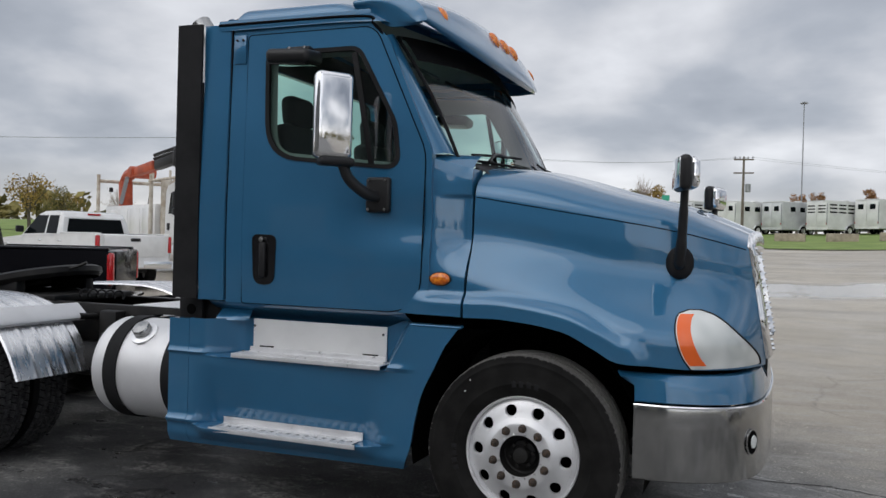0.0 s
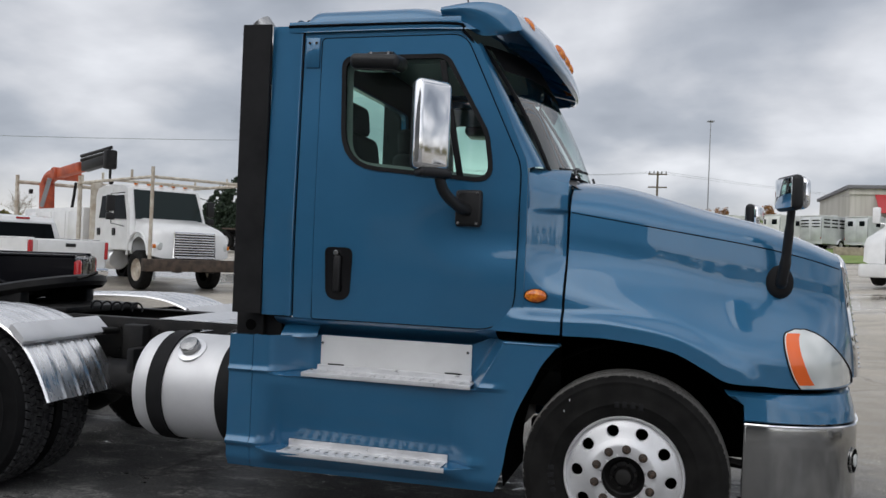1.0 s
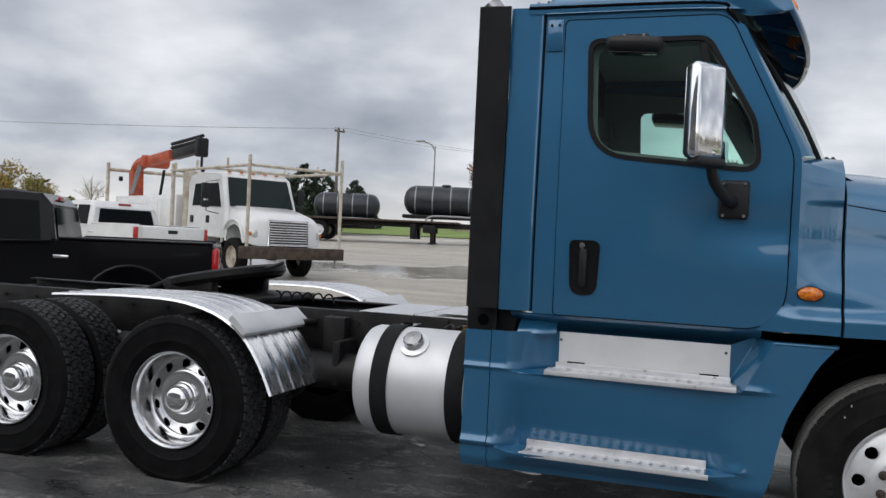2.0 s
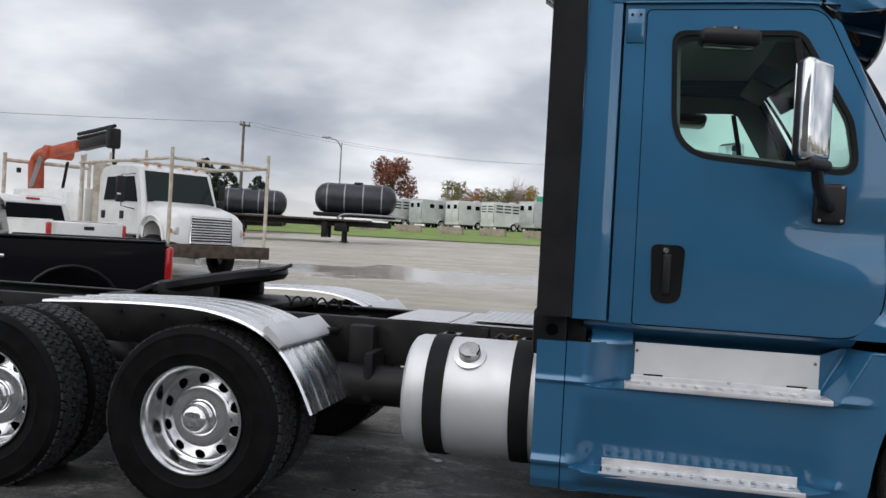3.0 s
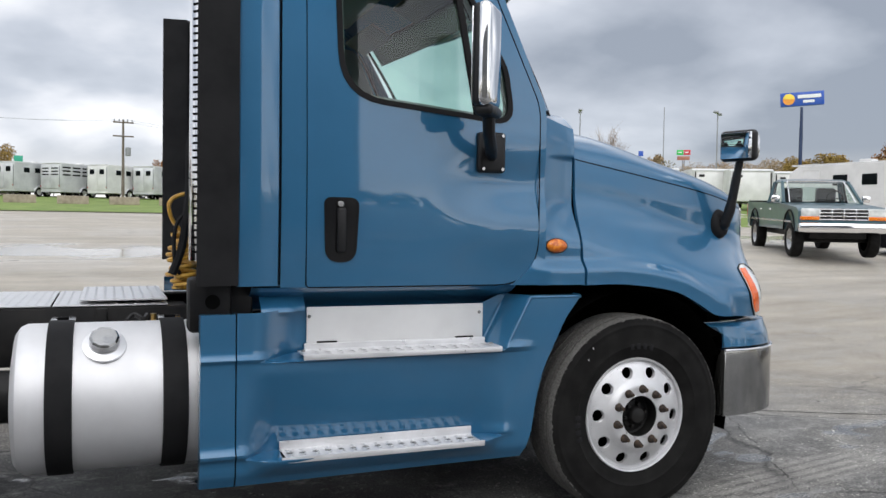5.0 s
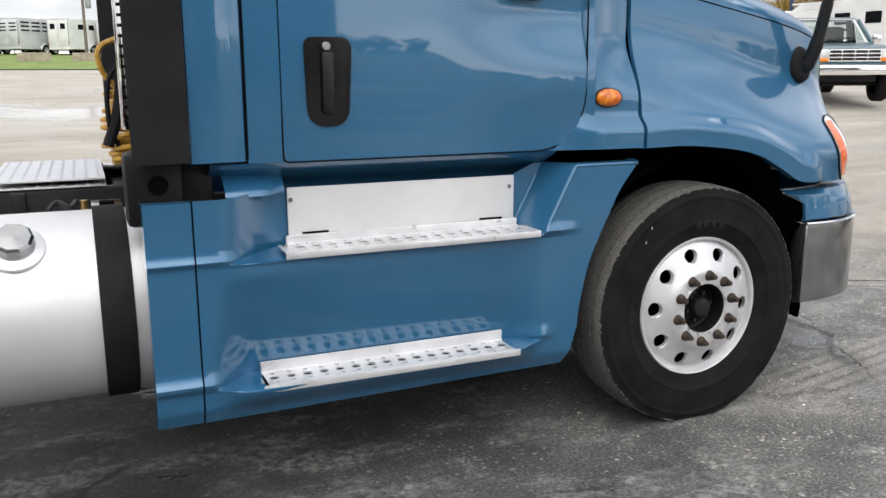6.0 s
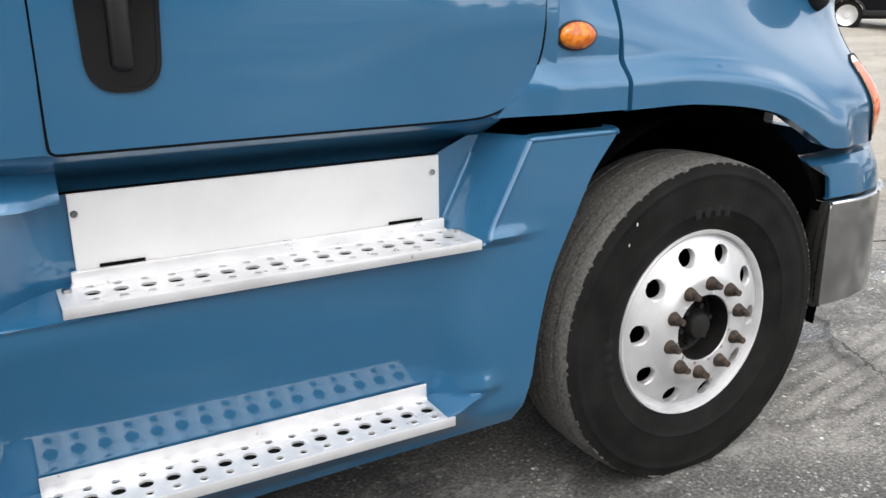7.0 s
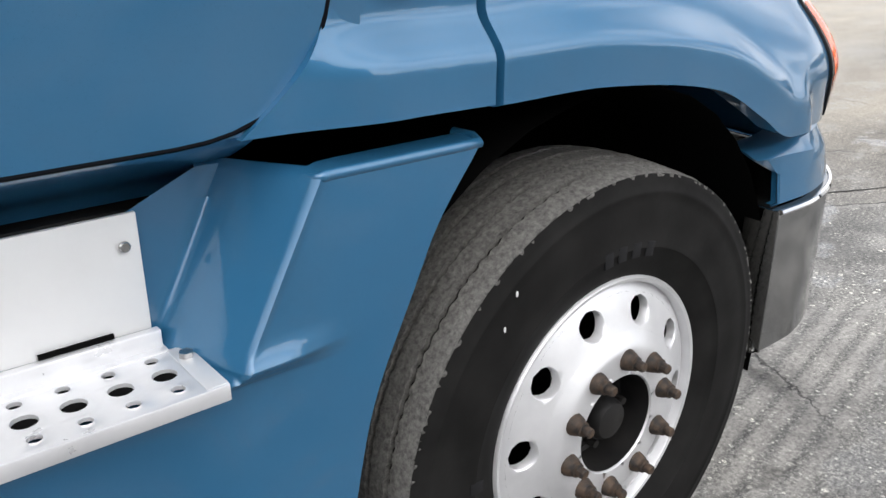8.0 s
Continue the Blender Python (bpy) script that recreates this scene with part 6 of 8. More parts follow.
for s in (1, -1):
    rows = []
    for i, p in enumerate(fender_arc):
        d = (Vector(fender_arc[min(i + 1, len(fender_arc) - 1)]) - Vector(fender_arc[max(i - 1, 0)])).normalized()
        nrm = Vector((-d.z, 0, d.x))
        row = []
        for k, y in enumerate(spread(-1.315, -0.66, 66)):
            rib = 0.0055 if k in (16, 29, 42, 55) else (0.003 if k in (15, 17, 28, 30, 41, 43, 54, 56) else 0.0)
            lipd = -0.012 if k in (0, 66) else 0.0
            q = Vector(p) - nrm * (rib + lipd)
            row.append((q.x, y * s, q.z))
        rows.append(row)
    fen = part("quarter_fender", grid(rows, 0.003), FENDER_ALU, truck, "ribbed aluminium quarter fender", 40)
    bar = bmesh.new()
    ends = []
    for y in (-1.338, -1.330, -0.560, -0.552):
        k = 0.93 if y in (-1.338, -0.552) else 1.0
        ends.append([(-3.588 + dx * k, y * s, 0.980 + dz * k) for dx, dz in ((-0.066, 0.046), (0.036, -0.046), (0.058, -0.026), (0.050, -0.002), (-0.040, 0.078), (-0.058, 0.070))])
    vs_ = quad_grid(bar, ends, closed=True)
    bar.faces.new(vs_[0]); bar.faces.new(vs_[-1])
    part("fender_bar", bar, TANK_ALU, fen, "folded aluminium bar across the fender", 30)
    part("fender_arm", tube([(-3.55, -0.45 * s, 0.95), (-3.55, -0.62 * s, 0.965)], 0.025, 10), FRAME_BLACK, fen)

# ---- fifth wheel ----
fw = part("fifth_wheel", lathe([(0.001, 0.03), (0.44, 0.028), (0.47, 0.012), (0.47, -0.03), (0.44, -0.06)], (0, 0, 0), "z", 40), FRAME_BLACK, truck, "greasy black fifth wheel plate tilted back", at=Matrix.Translation((-4.57, 0, 1.205)) @ Matrix.Rotation(radians(-11), 4, "Y") @ Matrix.Diagonal((1.0, 0.97, 1, 1)))
for s in (1, -1):
    part("ramp", box((0.62, 0.16, 0.035), (-0.62, -0.20 * s, -0.05), 0.01, (0, -14, 6 * s)), FRAME_BLACK, fw)
    part("fifth_wheel_bracket", box((0.42, 0.10, 0.16), (-4.62, -0.36 * s, 1.11), 0.03), FRAME_BLACK, truck)
part("release_arm", tube([(0.10, -0.30, -0.04), (0.50, -0.12, 0.0), (0.58, -0.10, 0.02)], 0.014, 6), FRAME_BLACK, fw)
part("slider_rail", box((1.2, 0.84, 0.05), (-4.6, 0, 1.06), 0.01), FRAME_BLACK, truck)
part("grease_line", tube([(-4.0 + 0.03 * t, -0.20 + 0.03 * math.sin(t * 2.2), 1.10 + 0.03 * math.cos(t * 2.2)) for t in spread(0, 16, 90)], 0.007, 5), BLACK_RUBBER, truck)

# ---- exhaust stack behind the cab, kerb side ----
stack = part("exhaust_pipe", tube(smooth_path([(-2.14, -0.99, 1.15), (-2.14, -0.99, 1.9), (-2.14, -0.99, 2.55), (-2.14, -0.99, 2.72), (-2.165, -0.99, 2.82), (-2.235, -0.99, 2.90)], 8), [0.060] * 34 + [0.062, 0.064, 0.066, 0.068, 0.070, 0.072, 0.074], 20), STAINLESS, truck, "steel exhaust stack with curved tip and slotted shield")
part("stack_mouth", disc_cyl(0.066, -0.004, 0.002, axis="z", segs=20), HOLE_BLACK, stack, at=Matrix.Translation((-2.2365, -0.99, 2.902)) @ Vector((-0.07, -0.015, 0.09)).to_track_quat("Z", "Y").to_matrix().to_4x4())
shield = part("heat_shield", lathe([(0.098, 1.30), (0.100, 1.302), (0.100, 2.52), (0.098, 2.522)], (-2.14, -0.99, 0), "z", 24, start=150, sweep=190), CHROME, stack, "slotted chrome heat shield")
for z in spread(1.34, 2.48, 36):
    part("slot", box((0.004, 0.045, 0.010), (-2.14 + 0.1 * math.cos(radians(222)), -0.99 + 0.1 * math.sin(radians(222)), z), 0, (0, 0, 222)), HOLE_BLACK, shield)
part("stack_support", box((0.10, 0.05, 1.6), (-2.02, -0.98, 1.75), 0.01), FRAME_BLACK, truck)
part("cab_mount", box((0.18, 0.12, 0.24), (-2.16, -1.06, 1.11), 0.02), FRAME_BLACK, truck)
part("cab_mount_hole", disc_cyl(0.032, 0, -0.004, (-2.15, -1.121, 1.125), "y", 20), HOLE_BLACK, truck)

# ---- air and light lines hanging behind the cab ----
def coil(x, y, z0, z1, r, turns, wob):
    return [(x + r * math.cos(a) + 0.02 * math.sin(a * wob), y + r * math.sin(a), z0 + (z1 - z0) * a / (2 * math.pi * turns)) for a in spread(0, 2 * math.pi * turns, int(turns * 18))]


hoses = part("coiled_air_line", tube(coil(-2.200, -0.20, 1.10, 1.38, 0.062, 8, 0.3), 0.012, 6), YELLOW_HOSE, truck, "yellow coiled air line")
part("coiled_air_line", tube(coil(-2.205, -0.34, 1.12, 1.42, 0.058, 7, 0.23), 0.012, 6), YELLOW_HOSE, truck, "yellow coiled air line")
part("air_line_lead", tube(smooth_path([(-2.20, -0.22, 1.40), (-2.27, -0.27, 1.50), (-2.24, -0.25, 1.60), (-1.95, -0.22, 1.66)], 8), 0.011, 6), YELLOW_HOSE, hoses)
part("power_cable", tube(smooth_path([(-1.95, -0.35, 2.05), (-2.16, -0.38, 1.95), (-2.19, -0.40, 1.60), (-2.22, -0.40, 1.35), (-2.27, -0.40, 1.20)], 8), 0.022, 8), BLACK_RUBBER, truck, "black trailer power cable")
part("air_line", tube(smooth_path([(-1.95, -0.4, 1.60), (-2.22, -0.40, 1.50), (-2.26, -0.40, 1.30), (-2.22, -0.38, 1.18)], 8), 0.011, 6), BLACK_RUBBER, truck)

# ---- roof aerial ----
part("aerial", tube([(-1.15, -0.25, 3.0), (-1.16, -0.25, 3.75)], 0.005, 5), BLACK_PLASTIC, truck)

# ---- materials for what stands round the lot ----
WHITE_PAINT = material("white_vehicle_paint", (0.80, 0.80, 0.79), 0.35, 0.0, 0.6)
vary(WHITE_PAINT, 3, (0.74, 0.74, 0.73), (0.83, 0.83, 0.82), detail=6)
BLACK_PAINT = material("black_vehicle_paint", (0.006, 0.006, 0.008), 0.2, 0.0, 0.2, Specular_IOR_Level=0.08)
GREEN_PAINT = material("dark_teal_paint", (0.03, 0.085, 0.105), 0.42, 0.1, 0.6)
vary(GREEN_PAINT, 4, (0.026, 0.075, 0.095), (0.036, 0.098, 0.120))
DARK_GLASS = material("dark_window_glass", (0.005, 0.007, 0.008), 0.04, Specular_IOR_Level=0.05)
CLEAR_PANE = glass_material("greenish_pickup_glass", (0.72, 0.82, 0.78))
PALE_GLASS = material("grey_window_glass", (0.016, 0.024, 0.024), 0.05, Specular_IOR_Level=0.22)
TAIL_RED = material("red_tail_lamp", (0.45, 0.012, 0.015), 0.2, 0.0, 0.6)
CRANE_RED = material("orange_red_crane_paint", (0.42, 0.07, 0.022), 0.5)
vary(CRANE_RED, 4, (0.30, 0.045, 0.016), (0.50, 0.09, 0.03), detail=8)
RACK = material("chalky_rack_paint", (0.52, 0.47, 0.39), 0.6)
vary(RACK, 5, (0.40, 0.33, 0.25), (0.62, 0.58, 0.50), detail=8)
RUSTY_BEAM = material("brown_bumper_steel", (0.06, 0.043, 0.033), 0.75)
vary(RUSTY_BEAM, 6, (0.035, 0.026, 0.02), (0.095, 0.066, 0.048), detail=8)
TANK_BLACK = material("black_poly_tank", (0.014, 0.017, 0.023), 0.34)
vary(TANK_BLACK, 2, (0.010, 0.013, 0.018), (0.022, 0.026, 0.034))
TRAILER_ALU = material("dull_trailer_aluminium", (0.62, 0.63, 0.64), 0.45, 0.4)
vary(TRAILER_ALU, 1.2, (0.54, 0.55, 0.56), (0.70, 0.71, 0.72), detail=6)
TRAILER_WHITE = material("white_trailer_skin", (0.70, 0.70, 0.69), 0.4)
vary(TRAILER_WHITE, 1.5, (0.62, 0.62, 0.61), (0.74, 0.74, 0.73), detail=6)
BLOCK = material("tan_concrete_block", (0.34, 0.29, 0.22), 0.9)
vary(BLOCK, 2.5, (0.26, 0.22, 0.17), (0.42, 0.36, 0.28), detail=8); bump(BLOCK, 20, 0.4, 0.02)
GRASS = material("mown_grass", (0.10, 0.17, 0.035), 0.9)
vary(GRASS, 0.6, (0.12, 0.19, 0.035), (0.23, 0.30, 0.075), detail=9, rough=0.7)
DRY_GRASS = material("dry_meadow", (0.22, 0.21, 0.10), 0.95)
vary(DRY_GRASS, 0.2, (0.16, 0.17, 0.06), (0.30, 0.26, 0.14), detail=8)
GALV = material("galvanised_pole", (0.30, 0.31, 0.32), 0.5, 0.6)
WOOD_POLE = material("weathered_pole_wood", (0.16, 0.135, 0.11), 0.9)
vary(WOOD_POLE, 4, (0.11, 0.09, 0.07), (0.20, 0.17, 0.14), stretch=(8, 8, 0.5))
SIGN_BLUE = material("blue_sign_face", (0.02, 0.085, 0.42), 0.35)
SIGN_NAVY = material("navy_pole_paint", (0.012, 0.03, 0.09), 0.5)
SIGN_WHITE = material("white_sign_mark", (0.8, 0.8, 0.8), 0.4)
SIGN_ORANGE = material("orange_sign_mark", (0.85, 0.32, 0.03), 0.4)
SIGN_YELLOW = material("yellow_sign_mark", (0.85, 0.62, 0.05), 0.4)
SIGN_BROWN = material("faded_red_sign", (0.40, 0.17, 0.11), 0.5)
SIGN_GREEN = material("green_sign_face", (0.02, 0.33, 0.20), 0.4)
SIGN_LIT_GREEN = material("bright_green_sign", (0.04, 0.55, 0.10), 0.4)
SIGN_RED = material("red_sign_face", (0.55, 0.02, 0.03), 0.4)
WALL_TAN = material("tan_metal_siding", (0.42, 0.40, 0.35), 0.6)
vary(WALL_TAN, 0.8, (0.38, 0.36, 0.31), (0.46, 0.44, 0.39), stretch=(6, 1, 0.2))
WALL_GREY = material("grey_metal_siding", (0.19, 0.195, 0.20), 0.6)
vary(WALL_GREY, 0.5, (0.165, 0.17, 0.175), (0.215, 0.22, 0.225), stretch=(8, 1, 0.2))
AWNING_RED = material("red_awning_metal", (0.42, 0.03, 0.035), 0.45)
ROOF_GREY = material("grey_roof", (0.16, 0.16, 0.17), 0.8)
BARK = material("bark", (0.10, 0.08, 0.065), 0.95)
vary(BARK, 9, (0.06, 0.05, 0.04), (0.14, 0.115, 0.09))


def leaf_material(name, dark, light):
    m = material(name, light, 0.8)
    nodes, links = m.node_tree.nodes, m.node_tree.links
    g = nodes.new("ShaderNodeNewGeometry")
    r = ramp_node(m, g.outputs["Random Per Island"], [(0.0, dark), (1.0, light)])
    links.new(r.outputs[0], nodes["Principled BSDF"].inputs["Base Color"])
    return m


LEAF_RED = leaf_material("russet_leaf", (0.11, 0.035, 0.024), (0.33, 0.13, 0.075))
LEAF_GOLD = leaf_material("golden_leaf", (0.15, 0.10, 0.025), (0.42, 0.28, 0.07))
LEAF_OLIVE = leaf_material("olive_leaf", (0.07, 0.07, 0.02), (0.26, 0.22, 0.07))
LEAF_ORANGE = leaf_material("orange_leaf", (0.15, 0.07, 0.02), (0.40, 0.20, 0.07))
LEAF_TAN = leaf_material("tan_leaf", (0.22, 0.15, 0.08), (0.48, 0.36, 0.22))
BARE_BARK = material("pale_twig_bark", (0.33, 0.28, 0.24), 0.95)
LEAF_PINE = leaf_material("conifer_needle", (0.010, 0.020, 0.012), (0.035, 0.058, 0.032))

# ---- grass and far field ----
def verge(x):
    return 45.5 - 26.0 * step(10, 36, x)


bm = bmesh.new()
xs = spread(-140, 140, 90)
quad_grid(bm, [[(x, verge(x) + (86 - verge(x)) * t, ground_z(x, verge(x) + (86 - verge(x)) * t) + 0.05) for x in xs] for t in spread(0, 1, 40)])
setting("grass_verge", bm, GRASS, "strip of mown green grass along the lot", "grass")
bm = bmesh.new()
quad_grid(bm, [[(x, y, ground_z(x, y) + 0.04) for x in spread(-400, -14, 40)] for y in spread(86.2, 420, 10)])
setting("meadow", bm, DRY_GRASS, "dry yellowish meadow beyond the lot", "field")
bm = bmesh.new()
quad_grid(bm, [[(x, y, ground_z(x, y) + 0.03) for x in spread(-140, -30, 20)] for y in spread(26, 45, 8)])
setting("side_lawn", bm, GRASS, "green lawn beside the parked vehicles", "grass")

# the joint that crosses the paving ahead of the bumper
crack = smooth_path([(0.2, 0.95, 0), (1.13, 0.82, 0), (1.55, 0.86, 0), (1.95, 0.72, 0), (2.4, 0.42, 0), (3.1, 0.06, 0), (4.4, -0.5, 0), (6.0, -0.9, 0), (9.0, -1.6, 0)], 16)
bm = bmesh.new()
rows = []
for i, p in enumerate(crack):
    w = 0.008 + 0.006 * noise.noise((i * 0.7, 3.1, 0))
    o = 0.018 * noise.noise((i * 0.45, 9.1, 0))
    rows.append([(p.x, p.y + o - w, ground_z(p.x, p.y) + 0.003), (p.x, p.y + o + w, ground_z(p.x, p.y) + 0.003)])
quad_grid(bm, rows)
setting("pavement_joint", bm, material("tarry_joint", (0.012, 0.012, 0.012), 0.9), "dark ragged joint across the paving", "joint")


# ---- vehicle pieces ----
def prism(outline, half, edge=0.04, lean=0.0, z0=0.0, bm=None):
    """An outline in x and z carried across y, with softened side edges; it narrows by lean for each metre above z0."""
    bm = bm or bmesh.new()
    cx, cz = sum(p[0] for p in outline) / len(outline), sum(p[1] for p in outline) / len(outline)

    def ring(k, inset):
        out = []
        for x, z in outline:
            w = half - lean * max(0.0, z - z0)
            d = Vector((cx - x, cz - z))
            d = d.normalized() * inset if d.length > 1e-6 else d
            out.append((x + d.x, k * w, z + d.y))
        return out
    k2 = 1 - edge / half
    rows = [ring(-1, edge * 0.7), ring(-k2, 0), ring(k2, 0), ring(1, edge * 0.7)]
    vs = quad_grid(bm, rows, closed=True)
    bm.faces.new(vs[0]); bm.faces.new(list(reversed(vs[-1])))
    bmesh.ops.triangulate(bm, faces=[f for f in bm.faces if len(f.verts) > 4])
    return bm


def arch_cut(cx, r, z, n=10):
    return [(cx + r * math.cos(a), z + r * math.sin(a)) for a in spread(0, math.pi, n)]


def pane(points, y, out=0.006):
    """A flat side window; points are (x, z), y may be a function of z."""
    bm = bmesh.new()
    f = y if callable(y) else (lambda z: y)
    a = [bm.verts.new((x, f(z) + math.copysign(out, f(z)), z)) for x, z in points]
    b = [bm.verts.new((x, f(z) - math.copysign(0.01, f(z)), z)) for x, z in points]
    bm.faces.new(a)
    for i in range(len(a)):
        j = (i + 1) % len(a)
        bm.faces.new((a[i], a[j], b[j], b[i]))
    return bm


def small_wheel(parent, x, y, z, r, w, rim_mat, rim_r=0.6):
    wh = new("wheel")
    wh.empty_display_size = 0.1
    wh.parent = parent
    s = 1 if y < 0 else -1
    wh.matrix_basis = Matrix.Translation((x, y, z)) @ Matrix.Rotation(0 if s > 0 else math.pi, 4, "Z")
    h = w / 2
    part("tyre", lathe([(r * rim_r, -h * 0.8), (r * 0.72, -h), (r * 0.90, -h), (r * 0.975, -h * 0.82), (r, -h * 0.6), (r, h * 0.6), (r * 0.97, h * 0.85), (r * 0.85, h), (r * rim_r, h * 0.9)], segs=32), TYRE, wh)
    part("rim", lathe([(0.001, -h * 0.55), (r * 0.16, -h * 0.60), (r * 0.18, -h * 0.35), (r * 0.42, -h * 0.30), (r * rim_r * 0.93, -h * 0.75), (r * rim_r, -h * 0.85), (r * rim_r * 1.03, -h * 0.8)], segs=24), rim_mat, wh)
    return wh


def pickup(name, label, place, turn, paint, cab_back, lift=0.0, rear_detail=True, old=False, group=""):
    """A pickup truck, front towards +x; cab_back is where the cab meets the bed."""
    t = thing(name, label, "pickup truck", group, place, turn)
    zl = lift
    rail = 1.36 + zl if not old else 1.28 + zl
    bonnet = 1.24 + zl if not old else 1.22 + zl
    half = 1.0
    low = 0.58 + zl
    fa, ra = 1.85, -1.80
    outline = [(-2.78, low + 0.12), (-2.80, rail - 0.02), (-2.74, rail), (cab_back, rail), (cab_back + 0.02, rail - 0.06), (1.02, bonnet + 0.04), (1.6, bonnet), (2.45, bonnet - 0.06), (2.66, bonnet - 0.16), (2.70, low + 0.1), (2.55, low)]
    outline += arch_cut(fa, 0.50, low) + arch_cut(ra, 0.50, low) + [(-2.55, low)]
    part("body", prism(outline, half, 0.07), paint, t, angle=30)
    top = 1.92 + zl if not old else 1.88 + zl
    roof = [(cab_back + 0.02, rail - 0.08), (cab_back + 0.10, top - 0.16), (cab_back + 0.22, top - 0.03), (cab_back + 0.5, top), (0.10, top - 0.01), (0.30, top - 0.07), (1.08, bonnet + 0.02)]
    lean = 0.22
    if old:
        cab = part("cab", prism([(cab_back + 0.14, top - 0.10), (cab_back + 0.22, top - 0.03), (cab_back + 0.5, top), (0.10, top - 0.01), (0.32, top - 0.09)], half - 0.03, 0.06, lean, rail - 0.08), paint, t, angle=30)
        yt = half - 0.05 - lean * (top - rail)
        for s in (1, -1):
            for a, b in (((1.04, bonnet + 0.03, half - 0.06), (0.34, top - 0.08, yt)), ((cab_back + 0.03, rail - 0.06, half - 0.06), (cab_back + 0.15, top - 0.08, yt)), ((cab_back + 0.27, rail - 0.06, half - 0.06), (cab_back + 0.30, top - 0.06, yt))):
                part("roof_pillar", tube([(a[0], -a[2] * s, a[1]), (b[0], -b[2] * s, b[1])], 0.045, 8), paint, cab)
            part("window_trim", tube([(1.06, -0.80 * s, bonnet + 0.05), (0.36, -0.70 * s, top - 0.07), (0.36, 0.0, top - 0.055)], 0.018, 6), CHROME, cab)
        part("cowl", box((0.30, 1.8, 0.05), (1.02, 0, bonnet + 0.01), 0.02), paint, t)
        part("steering_wheel", tube([(0.62 + 0.05 * math.sin(a), 0.42 + 0.19 * math.cos(a), rail + 0.12 + 0.17 * math.sin(a)) for a in spread(0, 2 * math.pi, 20)], 0.018, 6), BLACK_PLASTIC, t)
        part("cab_floor", box((1.5, 1.7, 0.05), (0.25, 0, low + 0.25), 0.01), SEAT_CLOTH, t)
    else:
        cab = part("cab", prism(roof, half - 0.03, 0.06, lean, rail - 0.08), paint, t, angle=30)
    yw = lambda s: (lambda z: -s * (half - 0.03 - lean * (z - rail + 0.08)))
    zb, zt = rail - 0.02, top - 0.12
    for s in (1, -1):
        if cab_back < -0.5:
            split = (cab_back + 0.35) / 2 + 0.1
            part("rear_window", pane([(cab_back + 0.18, zb), (split - 0.05, zb), (split - 0.05, zt), (cab_back + 0.24, zt)], yw(s)), DARK_GLASS, cab)
        else:
            split = cab_back + 0.28
        part("front_window", pane([(split + 0.03, zb), (0.90, zb - 0.02), (0.36, zt), (split + 0.03, zt)], yw(s)), DARK_GLASS if not old else CLEAR_PANE, cab)
        part("side_mirror", box((0.10, 0.20, 0.17), (0.86, -(half + 0.10) * s, zb + 0.10), 0.03), CHROME if old else BLACK_PLASTIC, t)
        for x in ((0.05, -0.95) if cab_back < -0.5 else (0.10,)):
            part("door_handle", box((0.17, 0.03, 0.04), (x - 0.1, -(half + 0.005) * s, rail - 0.20), 0.01), CHROME, t)
        part("tail_lamp", box((0.10, 0.10, 0.42), (-2.765, -(half - 0.045) * s, rail - 0.24), 0.03), TAIL_RED, t)
        part("headlamp", box((0.12, 0.42, 0.20), (2.64, -(half - 0.26) * s, bonnet - 0.19), 0.03), LENS_CLEAR, t)
        if old:
            part("corner_lamp", box((0.14, 0.44, 0.09), (2.645, -(half - 0.25) * s, bonnet - 0.32), 0.02), AMBER, t)
            part("trim_strip", box((4.6, 0.02, 0.05), (-0.2, -(half + 0.004) * s, low + 0.22), 0.005), STAINLESS, t)
        for x in (fa, ra):
            small_wheel(t, x, -(half - 0.13) * s, 0.40 + (0.03 if lift else 0), 0.40 + (0.03 if lift else 0), 0.27, WHEEL_ALU if not old else STAINLESS)
            part("wheel_lip", tube([(x + 0.50 * math.cos(a), -(half + 0.004) * s, low + 0.50 * math.sin(a)) for a in spread(0, math.pi, 12)], 0.022, 6), paint if not old else BLACK_RUBBER, t)
        part("seat", box((0.18, 0.5, 0.7), (-0.15, -0.42 * s, rail + 0.02), 0.06), SEAT_CLOTH, t)
    # glass fore and aft, lying on the cab's slopes
    ws = [(0.985, -0.80), (0.985, 0.80), (0.36, 0.70), (0.36, -0.70)]
    bm = bmesh.new()
    slope = (top - 0.07 - bonnet - 0.02) / (0.30 - 1.08)
    bm.faces.new([bm.verts.new((x + 0.012, y, bonnet + 0.02 + slope * (x - 1.08) + 0.014)) for x, y in ws])
    part("windshield", bm, CLEAR_PANE if old else PALE_GLASS, cab)
    bm = bmesh.new()
    bm.faces.new([bm.verts.new((cab_back + 0.02 + 0.08 * q - 0.010, y, rail - 0.08 + (top - 0.08 - rail) * q)) for y, q in ((-0.78, 0.12), (0.78, 0.12), (0.70, 0.93), (-0.70, 0.93))])
    part("back_glass", bm, CLEAR_PANE if old else DARK_GLASS, cab)
    part("third_brake_lamp", box((0.03, 0.34, 0.05), (cab_back + 0.15, 0, top - 0.075), 0.01), TAIL_RED, cab)
    # bed: a dark floor under the rails
    part("bed_liner", box((cab_back + 2.68, 1.72, 0.01), ((cab_back - 2.70) / 2, 0, rail + 0.006), 0), BLACK_RUBBER, t)
    for s in (1, -1):
        part("bed_rail", box((cab_back + 2.74, 0.14, 0.03), ((cab_back - 2.74) / 2, -(half - 0.09) * s, rail + 0.012), 0.01), paint if not old else BLACK_RUBBER, t)
    part("tailgate", box((0.03, 1.62, 0.52), (-2.80, 0, rail - 0.28), 0.012), paint, t)
